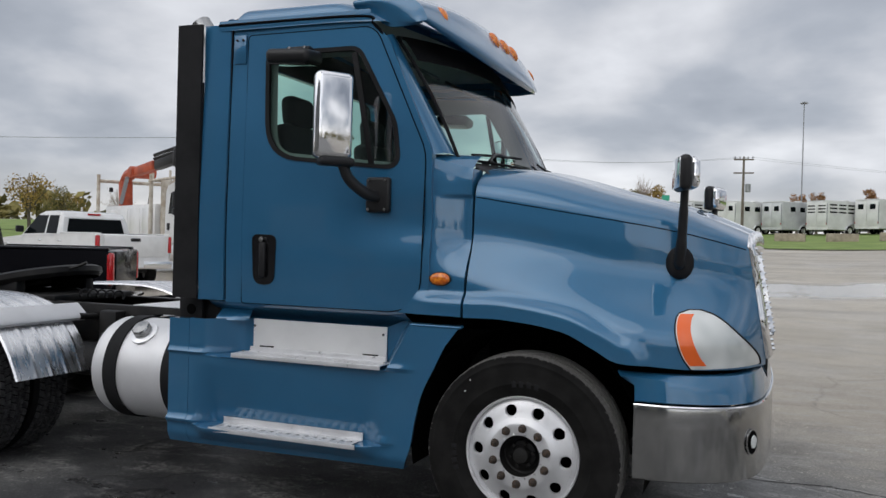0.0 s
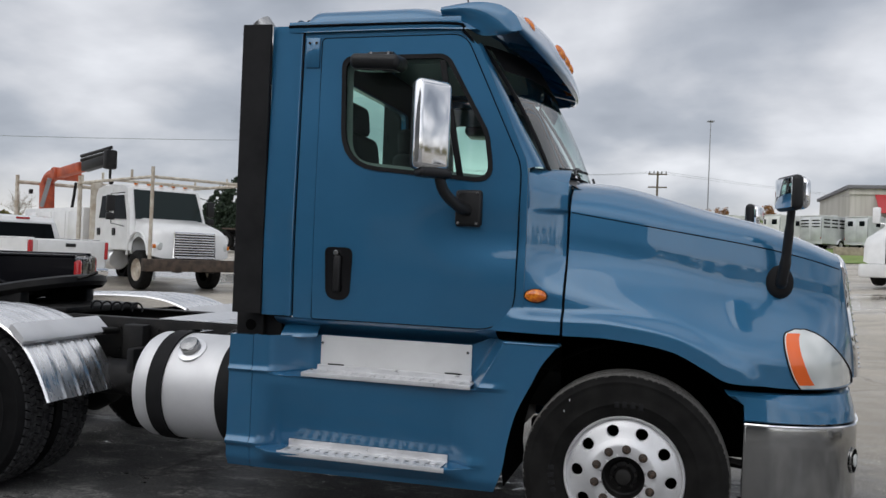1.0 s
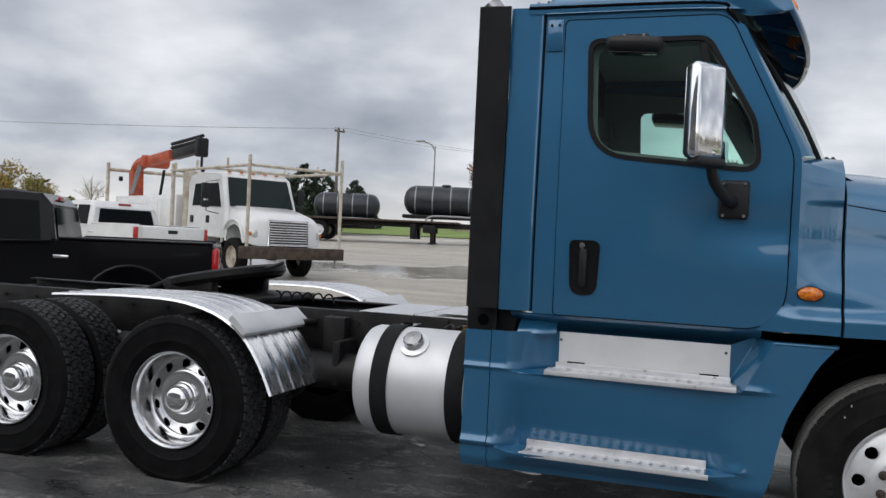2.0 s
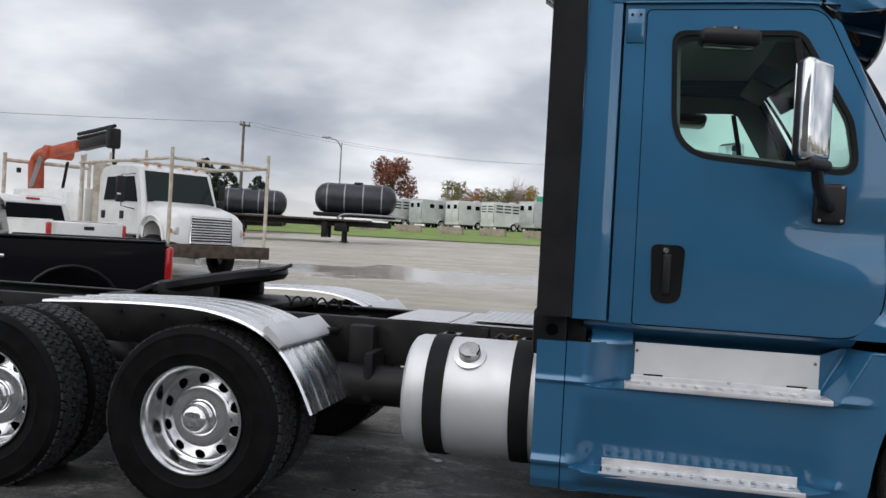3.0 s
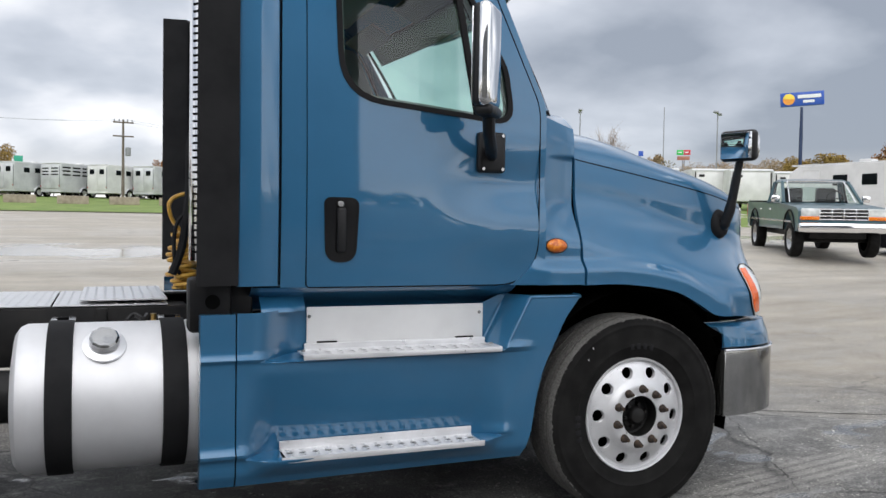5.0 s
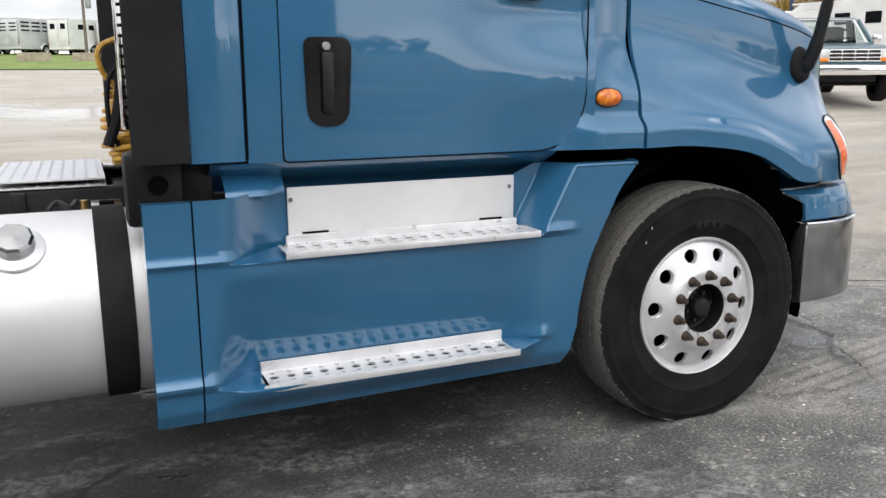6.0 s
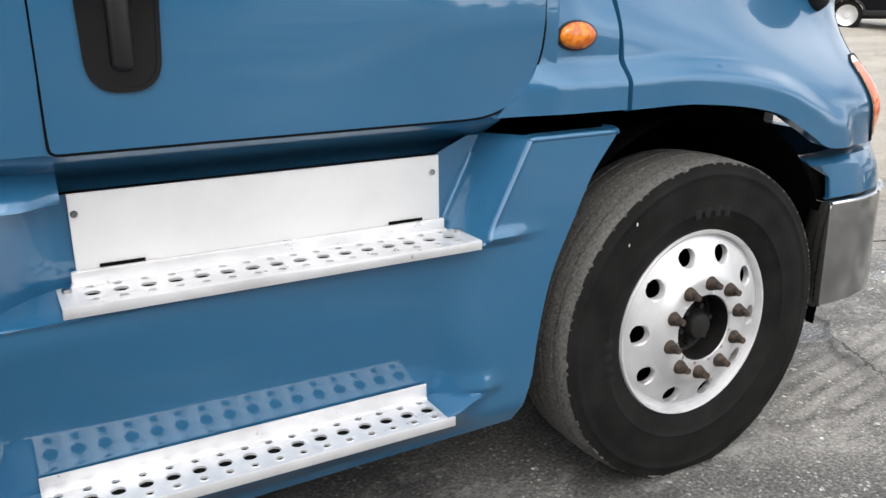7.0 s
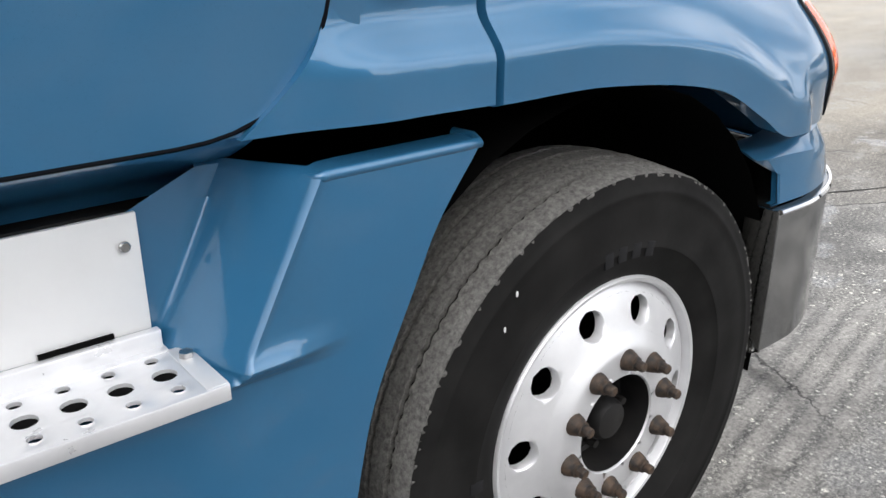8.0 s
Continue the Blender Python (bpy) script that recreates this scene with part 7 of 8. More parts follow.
    part("tailgate_handle", box((0.02, 0.26, 0.08), (-2.82, 0, rail - 0.13), 0.01), BLACK_PLASTIC, t)
    part("number_plate", box((0.01, 0.32, 0.16), (-2.93, 0.0, low + 0.06), 0), SIGN_WHITE, t)
    part("rear_bumper", box((0.16, 1.92, 0.20), (-2.84, 0, low + 0.04), 0.04), CHROME, t)
    part("front_bumper", box((0.20, 2.02, 0.24), (2.72, 0, low + 0.10), 0.06), CHROME, t)
    gr = part("grille", box((0.06, 1.12, 0.28), (2.665, 0, bonnet - 0.23), 0.01), BLACK_PLASTIC, t)
    for z in spread(bonnet - 0.35, bonnet - 0.11, 3):
        part("grille_bar", box((0.05, 1.12, 0.022), (2.69, 0, z), 0.006), CHROME, gr)
    for y in spread(-0.54, 0.54, 4):
        part("grille_post", box((0.05, 0.022, 0.26), (2.69, y, bonnet - 0.23), 0.006), CHROME, gr)
    part("underbody", box((4.6, 1.3, 0.25), (0, 0, low - 0.05), 0.02), FRAME_BLACK, t)
    part("front_axle", tube([(fa, -0.85, 0.42), (fa, 0.85, 0.42)], 0.06, 8), FRAME_BLACK, t)
    part("wiper", tube([(1.0, -0.1, bonnet + 0.13), (0.94, 0.55, bonnet + 0.17)], 0.012, 5), BLACK_PLASTIC, t)
    return t


pickup("black_pickup", "black crew cab pickup parked beyond the tractor", (-9.60, 2.38, ground_z(-9.6, 2.4)), 213, BLACK_PAINT, -1.00)
wp_ = pickup("white_pickup", "white crew cab pickup parked behind the black one", (-15.15, 10.83, ground_z(-15.15, 10.83)), 163, WHITE_PAINT, -1.00)
wp_.matrix_basis = wp_.matrix_basis @ Matrix.Scale(0.95, 4)
green = pickup("green_pickup", "old dark teal pickup with a wide chrome bumper", (14.78, 12.32, ground_z(14.78, 12.32) - 0.03), 240.5, GREEN_PAINT, -0.55, 0.06, old=True)
green.matrix_basis = green.matrix_basis @ Matrix.Rotation(radians(1.6), 4, "Y")

# ---- white truck with crane and rack ----
def crane_truck(place, turn):
    t = thing("crane_truck", "white work truck with folded orange-red crane and pipe rack", "truck", "", place, turn)
    half = 1.05
    cab_o = [(-2.35, 0.95), (-2.40, 2.45), (-2.28, 2.66), (-1.9, 2.74), (-0.55, 2.72), (-0.30, 2.62), (0.02, 1.78), (0.05, 0.95)]
    cab = part("cab", prism(cab_o, half, 0.08, 0.05, 1.8), WHITE_PAINT, t, angle=30)
    hood_o = [(-0.05, 0.95), (-0.05, 1.84), (0.6, 1.74), (1.25, 1.58), (1.42, 1.40), (1.44, 0.82), (1.10, 0.82)] + arch_cut(0.45, 0.60, 0.85) + [(-0.05, 0.85)]
    part("hood", prism(hood_o, half - 0.02, 0.20, 0.16, 1.15), WHITE_PAINT, t, angle=50)
    for s in (1, -1):
        part("fender_lip", tube([(0.45 + 0.61 * math.cos(a), -(half - 0.01) * s, 0.85 + 0.61 * math.sin(a)) for a in spread(0.05, math.pi, 14)], 0.035, 6), WHITE_PAINT, t)
        part("hood_latch", box((0.16, 0.03, 0.06), (-0.12, -(half - 0.02) * s, 1.45), 0.01, (0, 30, 0)), BLACK_PLASTIC, t)
        yw = lambda z: -s * (half - 0.05 * max(0, z - 1.8))
        door = part("door", pane([(-1.18, 1.0), (-0.15, 1.0), (-0.15, 1.80), (-0.46, 2.60), (-1.18, 2.60)], yw, 0.008), WHITE_PAINT, t)
        part("door_window", pane([(-1.05, 1.80), (-0.24, 1.78), (-0.50, 2.42), (-1.05, 2.42)], yw, 0.016), DARK_GLASS, door)
        rd = part("rear_door", pane([(-2.15, 1.0), (-1.24, 1.0), (-1.24, 2.60), (-2.15, 2.60)], yw, 0.008), WHITE_PAINT, t)
        part("rear_door_window", pane([(-2.0, 1.82), (-1.36, 1.82), (-1.36, 2.42), (-1.9, 2.42)], yw, 0.016), DARK_GLASS, rd)
        for x in (-1.0, -2.0):
            part("door_handle", box((0.16, 0.03, 0.20), (x, -(half + 0.012) * s, 1.45), 0.03), BLACK_PLASTIC, door)
        mir = part("mirror", box((0.10, 0.22, 0.42), (-0.42, -(half + 0.36) * s, 2.18), 0.03), BLACK_PLASTIC, t)
        part("convex_mirror", box((0.10, 0.22, 0.18), (-0.42, -(half + 0.36) * s, 1.84), 0.03), BLACK_PLASTIC, mir)
        part("mirror_arm", tube([(-0.40, -half * s, 1.60), (-0.40, -(half + 0.34) * s, 1.66), (-0.40, -(half + 0.36) * s, 2.42), (-0.40, -half * s, 2.48)], 0.014, 6), BLACK_PLASTIC, mir)
        part("headlight", lathe([(0.001, 0.06), (0.08, 0.05), (0.11, 0.0), (0.12, -0.06)], (1.36, -0.86 * s, 1.12), "x", 18), LENS_CLEAR, t)
        part("marker_lamp", box((0.05, 0.10, 0.10), (1.32, -1.0 * s, 1.12), 0.02), AMBER, t)
        small_wheel(t, 0.45, -0.94 * s, 0.50, 0.50, 0.28, RACK, 0.56)
        for x in (-4.6,):
            small_wheel(t, x, -0.98 * s, 0.50, 0.50, 0.55, RACK, 0.56)
        part("fuel_tank", disc_cyl(0.28, -2.2, -1.2, (0, -0.80 * s, 0.72), "x", 20, 0.03), ALU, t)
        part("exhaust_pipe", tube([(-2.62, -0.92 * s, 0.9), (-2.62, -0.92 * s, 2.85)], 0.15, 14), RACK, t)
    bm = bmesh.new()
    bm.faces.new([bm.verts.new(p) for p in ((0.045, -0.94, 1.80), (0.045, 0.94, 1.80), (-0.285, 0.88, 2.58), (-0.285, -0.88, 2.58))])
    part("windshield", bm, PALE_GLASS, cab)
    for y in spread(-0.7, 0.7, 4):
        part("clearance_lamp", box((0.08, 0.09, 0.05), (-0.55, y, 2.745), 0.015), AMBER, cab)
    gr = part("grille", box((0.05, 1.12, 0.66), (1.44, 0, 1.16), 0.03), BLACK_PLASTIC, t)
    for z in spread(0.87, 1.45, 9):
        part("grille_slat", box((0.05, 1.08, 0.032), (1.47, 0, z), 0.008), CHROME, gr)
    part("grille_frame", tube([(1.47, -0.57, 0.84), (1.47, 0.57, 0.84), (1.46, 0.55, 1.49), (1.46, -0.55, 1.49), (1.47, -0.57, 0.84)], 0.025, 6), CHROME, gr)
    part("front_beam", box((0.32, 2.86, 0.30), (1.72, 0, 0.66), 0.02), RUSTY_BEAM, t, "brown steel front beam")
    for s in (1, -1):
        part("beam_bracket", box((0.30, 0.14, 0.30), (1.45, -0.45 * s, 0.62), 0.02), FRAME_BLACK, t)
        part("tow_hook", tube([(1.80, -1.2 * s, 0.52), (1.82, -1.2 * s, 0.30)], 0.03, 6), GALV, t)
    part("frame", box((9.6, 0.86, 0.24), (-3.6, 0, 0.75), 0.02), FRAME_BLACK, t)
    # pipe rack over the cab
    rack = part("rack_post", tube([(1.78, -1.32, 0.75), (1.78, -1.32, 3.02)], 0.045, 8), RACK, t, "chalky white pipe rack")
    part("rack_post", tube([(1.78, 1.32, 0.75), (1.78, 1.32, 3.12)], 0.045, 8), RACK, t)
    for y in (-1.32, 1.32):
        part("rack_rail", tube([(1.80, y, 2.78), (-2.7, y, 2.78), (-2.9, y, 2.78)], 0.04, 8), RACK, t)
        part("rack_post", tube([(-2.75, y, 0.9), (-2.75, y, 2.98)], 0.06, 8), RACK, t)
        part("rack_post", tube([(-8.1, y, 0.9), (-8.1, y, 3.22)], 0.06, 8), RACK, t)
        for x in (0.6, -1.2, -2.6):
            part("rack_stake", tube([(x, y, 2.76), (x, y, 3.0)], 0.035, 6), RACK, t)
    for x in (1.78, -0.4, -2.7):
        part("rack_cross_bar", tube([(x, -1.32, 2.78), (x, 1.32, 2.78)], 0.038, 8), RACK, t)
    part("rack_cross_bar", tube([(-8.1, -1.32, 3.0), (-8.1, 1.32, 3.0)], 0.06, 8), RACK, t)
    for y in (-0.9, -0.5):
        part("work_lamp", box((0.12, 0.12, 0.16), (-8.1, y, 2.72), 0.03), BLACK_PLASTIC, t)
    # service body
    part("service_body", box((4.9, 2.3, 1.15), (-5.35, 0, 1.55), 0.04), WHITE_PAINT, t, angle=30)
    for s in (1, -1):
        for x in (-3.5, -4.7, -5.9, -7.1):
            part("body_door", box((0.95, 0.02, 0.85), (x, -1.16 * s, 1.58), 0.008), WHITE_PAINT, t)
    # folded crane
    mast = part("crane_mast", box((0.36, 0.40, 1.75), (-7.75, -0.5, 2.15), 0.06, (0, -4, 0)), CRANE_RED, t, "orange-red folding crane")
    part("crane_knuckle", tube(smooth_path([(-7.83, -0.5, 2.70), (-7.81, -0.5, 3.02), (-7.43, -0.5, 3.22), (-6.88, -0.5, 3.28)], 6), 0.20, 8), CRANE_RED, mast)
    part("crane_boom", box((2.1, 0.28, 0.30), (-5.87, -0.5, 3.34), 0.05, (0, -4, 0)), CRANE_RED, mast)
    part("crane_pivot", disc_cyl(0.20, -0.72, 0.14, (-6.75, 0, 3.28), "y", 16, 0.03), CRANE_RED, mast)
    part("crane_jib", box((1.75, 0.26, 0.30), (-3.75, -0.5, 3.46), 0.04, (0, -4, 0)), FRAME_BLACK, mast)
    for dz in (0.22, 0.34):
        part("crane_extension", tube([(-4.93, -0.5, 3.40 + dz), (-2.75, -0.5, 3.52 + dz)], 0.055, 8), FRAME_BLACK, mast)
    part("crane_ram", tube([(-7.56, -0.72, 2.25), (-6.94, -0.72, 3.10)], 0.07, 10), GALV, mast)
    part("crane_hose", tube(smooth_path([(-7.50, 0.15, 1.80), (-7.37, 0.2, 2.50), (-7.07, 0.15, 3.05)], 6), 0.05, 6), FRAME_BLACK, mast)
    part("crane_head", box((0.26, 0.34, 0.55), (-2.79, -0.5, 3.52), 0.06), FRAME_BLACK, mast)
    part("crane_hook", tube(smooth_path([(-2.75, -0.5, 3.25), (-2.75, -0.5, 2.95), (-2.67, -0.5, 2.82), (-2.56, -0.5, 2.90)], 5), 0.04, 8), FRAME_BLACK, mast)
    return t


ct_ = crane_truck((-12.60, 13.72, ground_z(-12.6, 13.7)), -30.5)
ct_.matrix_basis = ct_.matrix_basis @ Matrix.Scale(0.985, 4)

# ---- black tank trailers ----
def tank_trailer(place, turn):
    t = thing("tank_trailer", "flatbed trailer carrying a black ribbed plastic tank", "trailer", "tank trailers", place, turn)
    tank = part("tank", lathe([(0.001, -2.12), (0.28, -2.09), (0.52, -1.98), (0.70, -1.80), (0.78, -1.55), (0.79, -1.3), (0.79, 1.3), (0.78, 1.55), (0.70, 1.80), (0.52, 1.98), (0.28, 2.09), (0.001, 2.12)], (0, 0, 2.28), "x", 40), TANK_BLACK, t)
    for x in (-1.45, -0.55, 0.4, 1.35):
        part("tank_band", lathe([(0.795, x - 0.03), (0.806, x - 0.028), (0.806, x + 0.028), (0.795, x + 0.03)], (0, 0, 2.28), "x", 40), GALV, tank)
    part("tank_hatch", disc_cyl(0.24, 3.04, 3.15, (0.1, 0, 0), "z", 24, 0.03), TANK_BLACK, tank)
    part("saddle", box((4.2, 1.5, 0.18), (0, 0, 1.42), 0.03), FRAME_BLACK, t)
    part("deck_frame", box((9.6, 1.0, 0.28), (-2.9, 0, 0.98), 0.03), FRAME_BLACK, t)
    part("deck_edge", box((8.6, 2.3, 0.09), (-3.4, 0, 1.14), 0.02), RUSTY_BEAM, t)
    for s in (1, -1):
        part("landing_leg", box((0.16, 0.16, 1.10), (-0.5, -0.75 * s, 0.60), 0.02), FRAME_BLACK, t)
        part("leg_foot", box((0.34, 0.28, 0.06), (-0.5, -0.75 * s, 0.03), 0.01), FRAME_BLACK, t)
        part("leg_box", box((0.62, 0.40, 0.42), (-0.65, -0.80 * s, 0.78), 0.03), FRAME_BLACK, t)
        part("mud_flap", box((0.30, 0.60, 0.80), (-1.45, -0.85 * s, 0.62), 0.03), BLACK_RUBBER, t)
        part("rail_pipe", tube(smooth_path([(-0.8, -1.22 * s, 1.15), (-0.6, -1.22 * s, 1.40), (0.2, -1.22 * s, 1.46), (2.6, -1.22 * s, 1.42)], 5), 0.05, 8), GALV, t)
        for x in (-6.4, -7.6):
            small_wheel(t, x, -0.98 * s, 0.50, 0.50, 0.50, WHEEL_ALU, 0.56)
    return t


tk = tank_trailer((-15.36, 36.37, ground_z(-15.36, 36.37)), 14)
copy_thing(tk, pose(-24.40, 43.49, ground_z(-24.57, 43.49) - 0.38, 0, 0, 20))

# ---- stock and horse trailers along the grass ----
def stock_trailer(name, label, skin, style, group):
    t = thing(name, label, "livestock trailer", group)
    L, half, z0, z1 = 5.6, 1.05, 0.38, 2.62
    o = [(-L / 2, z0), (-L / 2, z1 - 0.10), (-L / 2 + 0.1, z1), (L / 2 - 0.5, z1), (L / 2 - 0.1, z1 - 0.25), (L / 2, 1.6), (L / 2, z0)]
    body = part("body", prism(o, half, 0.07), skin, t, angle=30)
    part("roof", box((L - 0.2, 2 * half - 0.06, 0.06), (-0.1, 0, z1 + 0.02), 0.02), TRAILER_WHITE, t)
    part("roof_vent", box((0.45, 0.45, 0.18), (0.2, 0, z1 + 0.12), 0.03), TRAILER_WHITE, t)
    for s in (1, -1):
        if style == "slats":
            for z in (1.75, 2.05, 2.32):
                for x in spread(-2.2, 1.8, 4):
                    part("air_slot", box((0.78, 0.02, 0.12), (x, -(half + 0.004) * s, z), 0.01), HOLE_BLACK, body)
        else:
            for x in (-1.6, -0.5, 0.6):
                part("window", box((0.55, 0.02, 0.38), (x, -(half + 0.006) * s, 2.05), 0.02), DARK_GLASS, body)
            part("side_door", box((0.66, 0.02, 1.75), (1.75, -(half + 0.004) * s, 1.55), 0.03), skin, body)
        part("fender", lathe([(0.46, -0.02), (0.48, 0.0), (0.48, 0.20)], (0, -(half + 0.12) * s if s > 0 else half + 0.12 - 0.20, 0.42), "y", 16, start=0, sweep=180), TRAILER_ALU, t, at=Matrix.Diagonal((1.9, 1, 1, 1)))
        for x in (-0.42, 0.42):
            small_wheel(t, x, -(half - 0.02) * s, 0.36, 0.36, 0.22, WHEEL_ALU, 0.58)
        # back doors
        d = part("back_door", box((0.04, 0.96, 1.86), (-L / 2 - 0.02, -0.50 * s, 1.58), 0.015), skin, t)
        if style == "slats":
            for z in (1.75, 2.0, 2.25):
                part("door_slot", box((0.02, 0.70, 0.10), (-L / 2 - 0.045, -0.50 * s, z), 0.01), HOLE_BLACK, d)
        else:
            part("door_window", box((0.02, 0.46, 0.40), (-L / 2 - 0.045, -0.50 * s, 2.08), 0.02), DARK_GLASS, d)
        part("door_hinge", box((0.05, 0.05, 1.7), (-L / 2 - 0.04, -1.0 * s, 1.58), 0.01), GALV, d)
        part("back_lamp", box((0.03, 0.08, 0.14), (-L / 2 - 0.05, -0.98 * s, 0.85), 0.01), TAIL_RED, t)
    part("tongue", box((1.2, 0.16, 0.14), (L / 2 + 0.5, 0, 0.55), 0.02), FRAME_BLACK, t)
    part("jack", tube([(L / 2 + 0.8, 0, 0.0), (L / 2 + 0.8, 0, 0.9)], 0.04, 8), FRAME_BLACK, t)
    return t


first = {}
kinds = [("stock_trailer", "aluminium livestock trailer with rows of air slots", TRAILER_ALU, "slats"), ("horse_trailer", "white horse trailer with small dark windows", TRAILER_WHITE, "windows"), ("horse_trailer", "silver aluminium horse trailer with dark windows", TRAILER_ALU, "windows"), ("stock_trailer", "white livestock trailer with rows of air slots", TRAILER_WHITE, "slats")]
order = [0, 2, 1, 3, 2, 0, 1, 2, 3, 1, 0, 2, 1, 0, 3, 2]
rng = random.Random(5)
for i, k in enumerate(order):
    x = -24.95 + i * 3.95
    y = 82.0 + rng.uniform(-0.7, 0.7)
    turn = 48 + rng.uniform(-3, 3)
    m = pose(x, y, ground_z(x, y), 0, 0, turn) @ Matrix.Scale(1.08, 4)
    if k not in first:
        first[k] = stock_trailer(*kinds[k], "trailers along the grass")
        first[k].matrix_world = m
    else:
        copy_thing(first[k], m)
# a second row behind, roofs showing
for i in range(9):
    x, y = -17.8 + i * 6.2, 94 + rng.uniform(-1, 1)
    copy_thing(first[order[(i * 2) % 4]], pose(x, y, ground_z(x, y), 0, 0, 20 + rng.uniform(-10, 10)))

# ---- white box trailers beyond the green pickup ----
def cargo_trailer():
    t = thing("cargo_trailer", "white enclosed box trailer with rounded roof", "trailer", "box trailers")
    L, half = 4.8, 1.28
    o = [(-L / 2, 0.5), (-L / 2, 2.32), (-L / 2 + 0.15, 2.42), (L / 2 - 0.3, 2.42), (L / 2, 2.2), (L / 2, 0.5)]
    body = part("body", prism(o, half, 0.08), TRAILER_WHITE, t, angle=30)
    part("back_frame", tube([(-L / 2 - 0.01, -1.2, 0.52), (-L / 2 - 0.01, -1.2, 2.30), (-L / 2 - 0.01, 1.2, 2.30), (-L / 2 - 0.01, 1.2, 0.52)], 0.05, 6), TRAILER_ALU, body)
    bd = part("back_door", box((0.04, 2.1, 1.6), (-L / 2 - 0.012, 0, 1.36), 0.012), TRAILER_WHITE, body)
    part("door_sticker", box((0.01, 0.34, 0.16), (-L / 2 - 0.036, 0.72, 1.98), 0.002), FRAME_BLACK, bd)
    for dy in (-1.1, 1.1):
        part("door_bar", box((0.03, 0.06, 1.7), (-L / 2 - 0.03, dy, 1.36), 0.008), FRAME_BLACK, bd)
    part("side_door", box((0.8, 0.02, 1.8), (1.2, -half - 0.006, 1.45), 0.02), TRAILER_WHITE, body)
    part("door_latch", box((0.12, 0.03, 0.06), (0.88, -half - 0.02, 1.5), 0.01), FRAME_BLACK, body)
    for s in (1, -1):
        part("corner_trim", box((0.06, 0.03, 2.0), (L / 2 - 0.06, -(half + 0.002) * s, 1.5), 0.01), TRAILER_ALU, body)
        for x in (-0.5, 0.35):
            small_wheel(t, x, -(half - 0.02) * s, 0.35, 0.35, 0.22, WHEEL_ALU, 0.58)
        part("fender", box((1.75, 0.24, 0.06), (-0.08, -(half + 0.10) * s, 0.76), 0.02), TRAILER_ALU, t)
    part("tongue", box((1.2, 0.16, 0.14), (L / 2 + 0.5, 0, 0.5), 0.02), FRAME_BLACK, t)
    part("jack", tube([(L / 2 + 0.8, 0, 0.0), (L / 2 + 0.8, 0, 0.9)], 0.04, 8), FRAME_BLACK, t)
    return t


ct = cargo_trailer()
spots = [(30.8, 41.61, 63), (32.66, 38.88, 66), (33.75, 36.69, 64), (37.71, 37.16, 60), (40.72, 36.98, 58), (27.7, 48.11, 70), (32.18, 47.05, 64), (36.67, 45.99, 64), (41.14, 43.43, 58), (44.59, 39.89, 55), (47.54, 35.85, 50), (45.47, 30.37, 48), (48.93, 27.33, 45), (51.88, 23.79, 44)]
for i, (x, y, a) in enumerate(spots):
    m = pose(x, y, ground_z(x, y), 0, 0, a)
    if i == 0:
        ct.matrix_world = m
    else:
        copy_thing(ct, m)
m = pose(24.82, 19.14, ground_z(24.82, 19.14), 0, 0, 100)
copy_thing(first[1], m)

# ---- concrete blocks on the grass ----
bl = thing("concrete_block", "long tan concrete block on the grass", "block", "row of concrete blocks")
bm = box((2.05, 0.62, 0.62), (0, 0, 0.31), 0.04, segs=2)
for v in bm.verts:
    v.co += Vector((noise.noise(v.co * 3), noise.noise(v.co * 3 + Vector((5, 0, 0))), 0)) * 0.02
part("block", bm, BLOCK, bl)
for i in range(16):
    x = -25.4 + i * 3.42
    y = 60.6 + rng.uniform(-0.25, 0.25)
    m = pose(x, y, ground_z(x, y), 0, 0, rng.uniform(-7, 7))
    if i == 0:
        bl.matrix_world = m
    else:
        copy_thing(bl, m)

# ---- poles, lamps and signs ----
def utility_pole(x, y, top, turn, plain=False):
    g = ground_z(x, y)
    t = thing("utility_pole", "weathered wooden utility pole with crossarms and transformer", "utility pole", "utility poles", (x, y, g), turn)
    part("pole", tube([(0, 0, -0.2), (0, 0, top - g)], [0.13, 0.08], 10), WOOD_POLE, t)
    for dz in (0.25,) if plain else (0.25, 1.3):
        part("crossarm", box((0.8 if plain else 1.5, 0.09, 0.11), (0, -0.12, top - g - dz), 0.01), WOOD_POLE, t)
    for dx in (-0.32, 0.32) if plain else (-0.65, -0.3, 0.3, 0.65):
        part("insulator", lathe([(0.03, 0), (0.06, 0.05), (0.04, 0.12), (0.05, 0.16), (0.001, 0.2)], (dx, -0.12, top - g - 0.19), "z", 10), GALV, t)
    if not plain:
        part("transformer", disc_cyl(0.20, top - g - 2.8, top - g - 2.15, (0.35, -0.1, 0), "z", 16, 0.03), GALV, t)
    return t


utility_pole(-1.5, 64.6, 8.95, 5)
utility_pole(-25.6, 44.2, 8.6, 62, True)


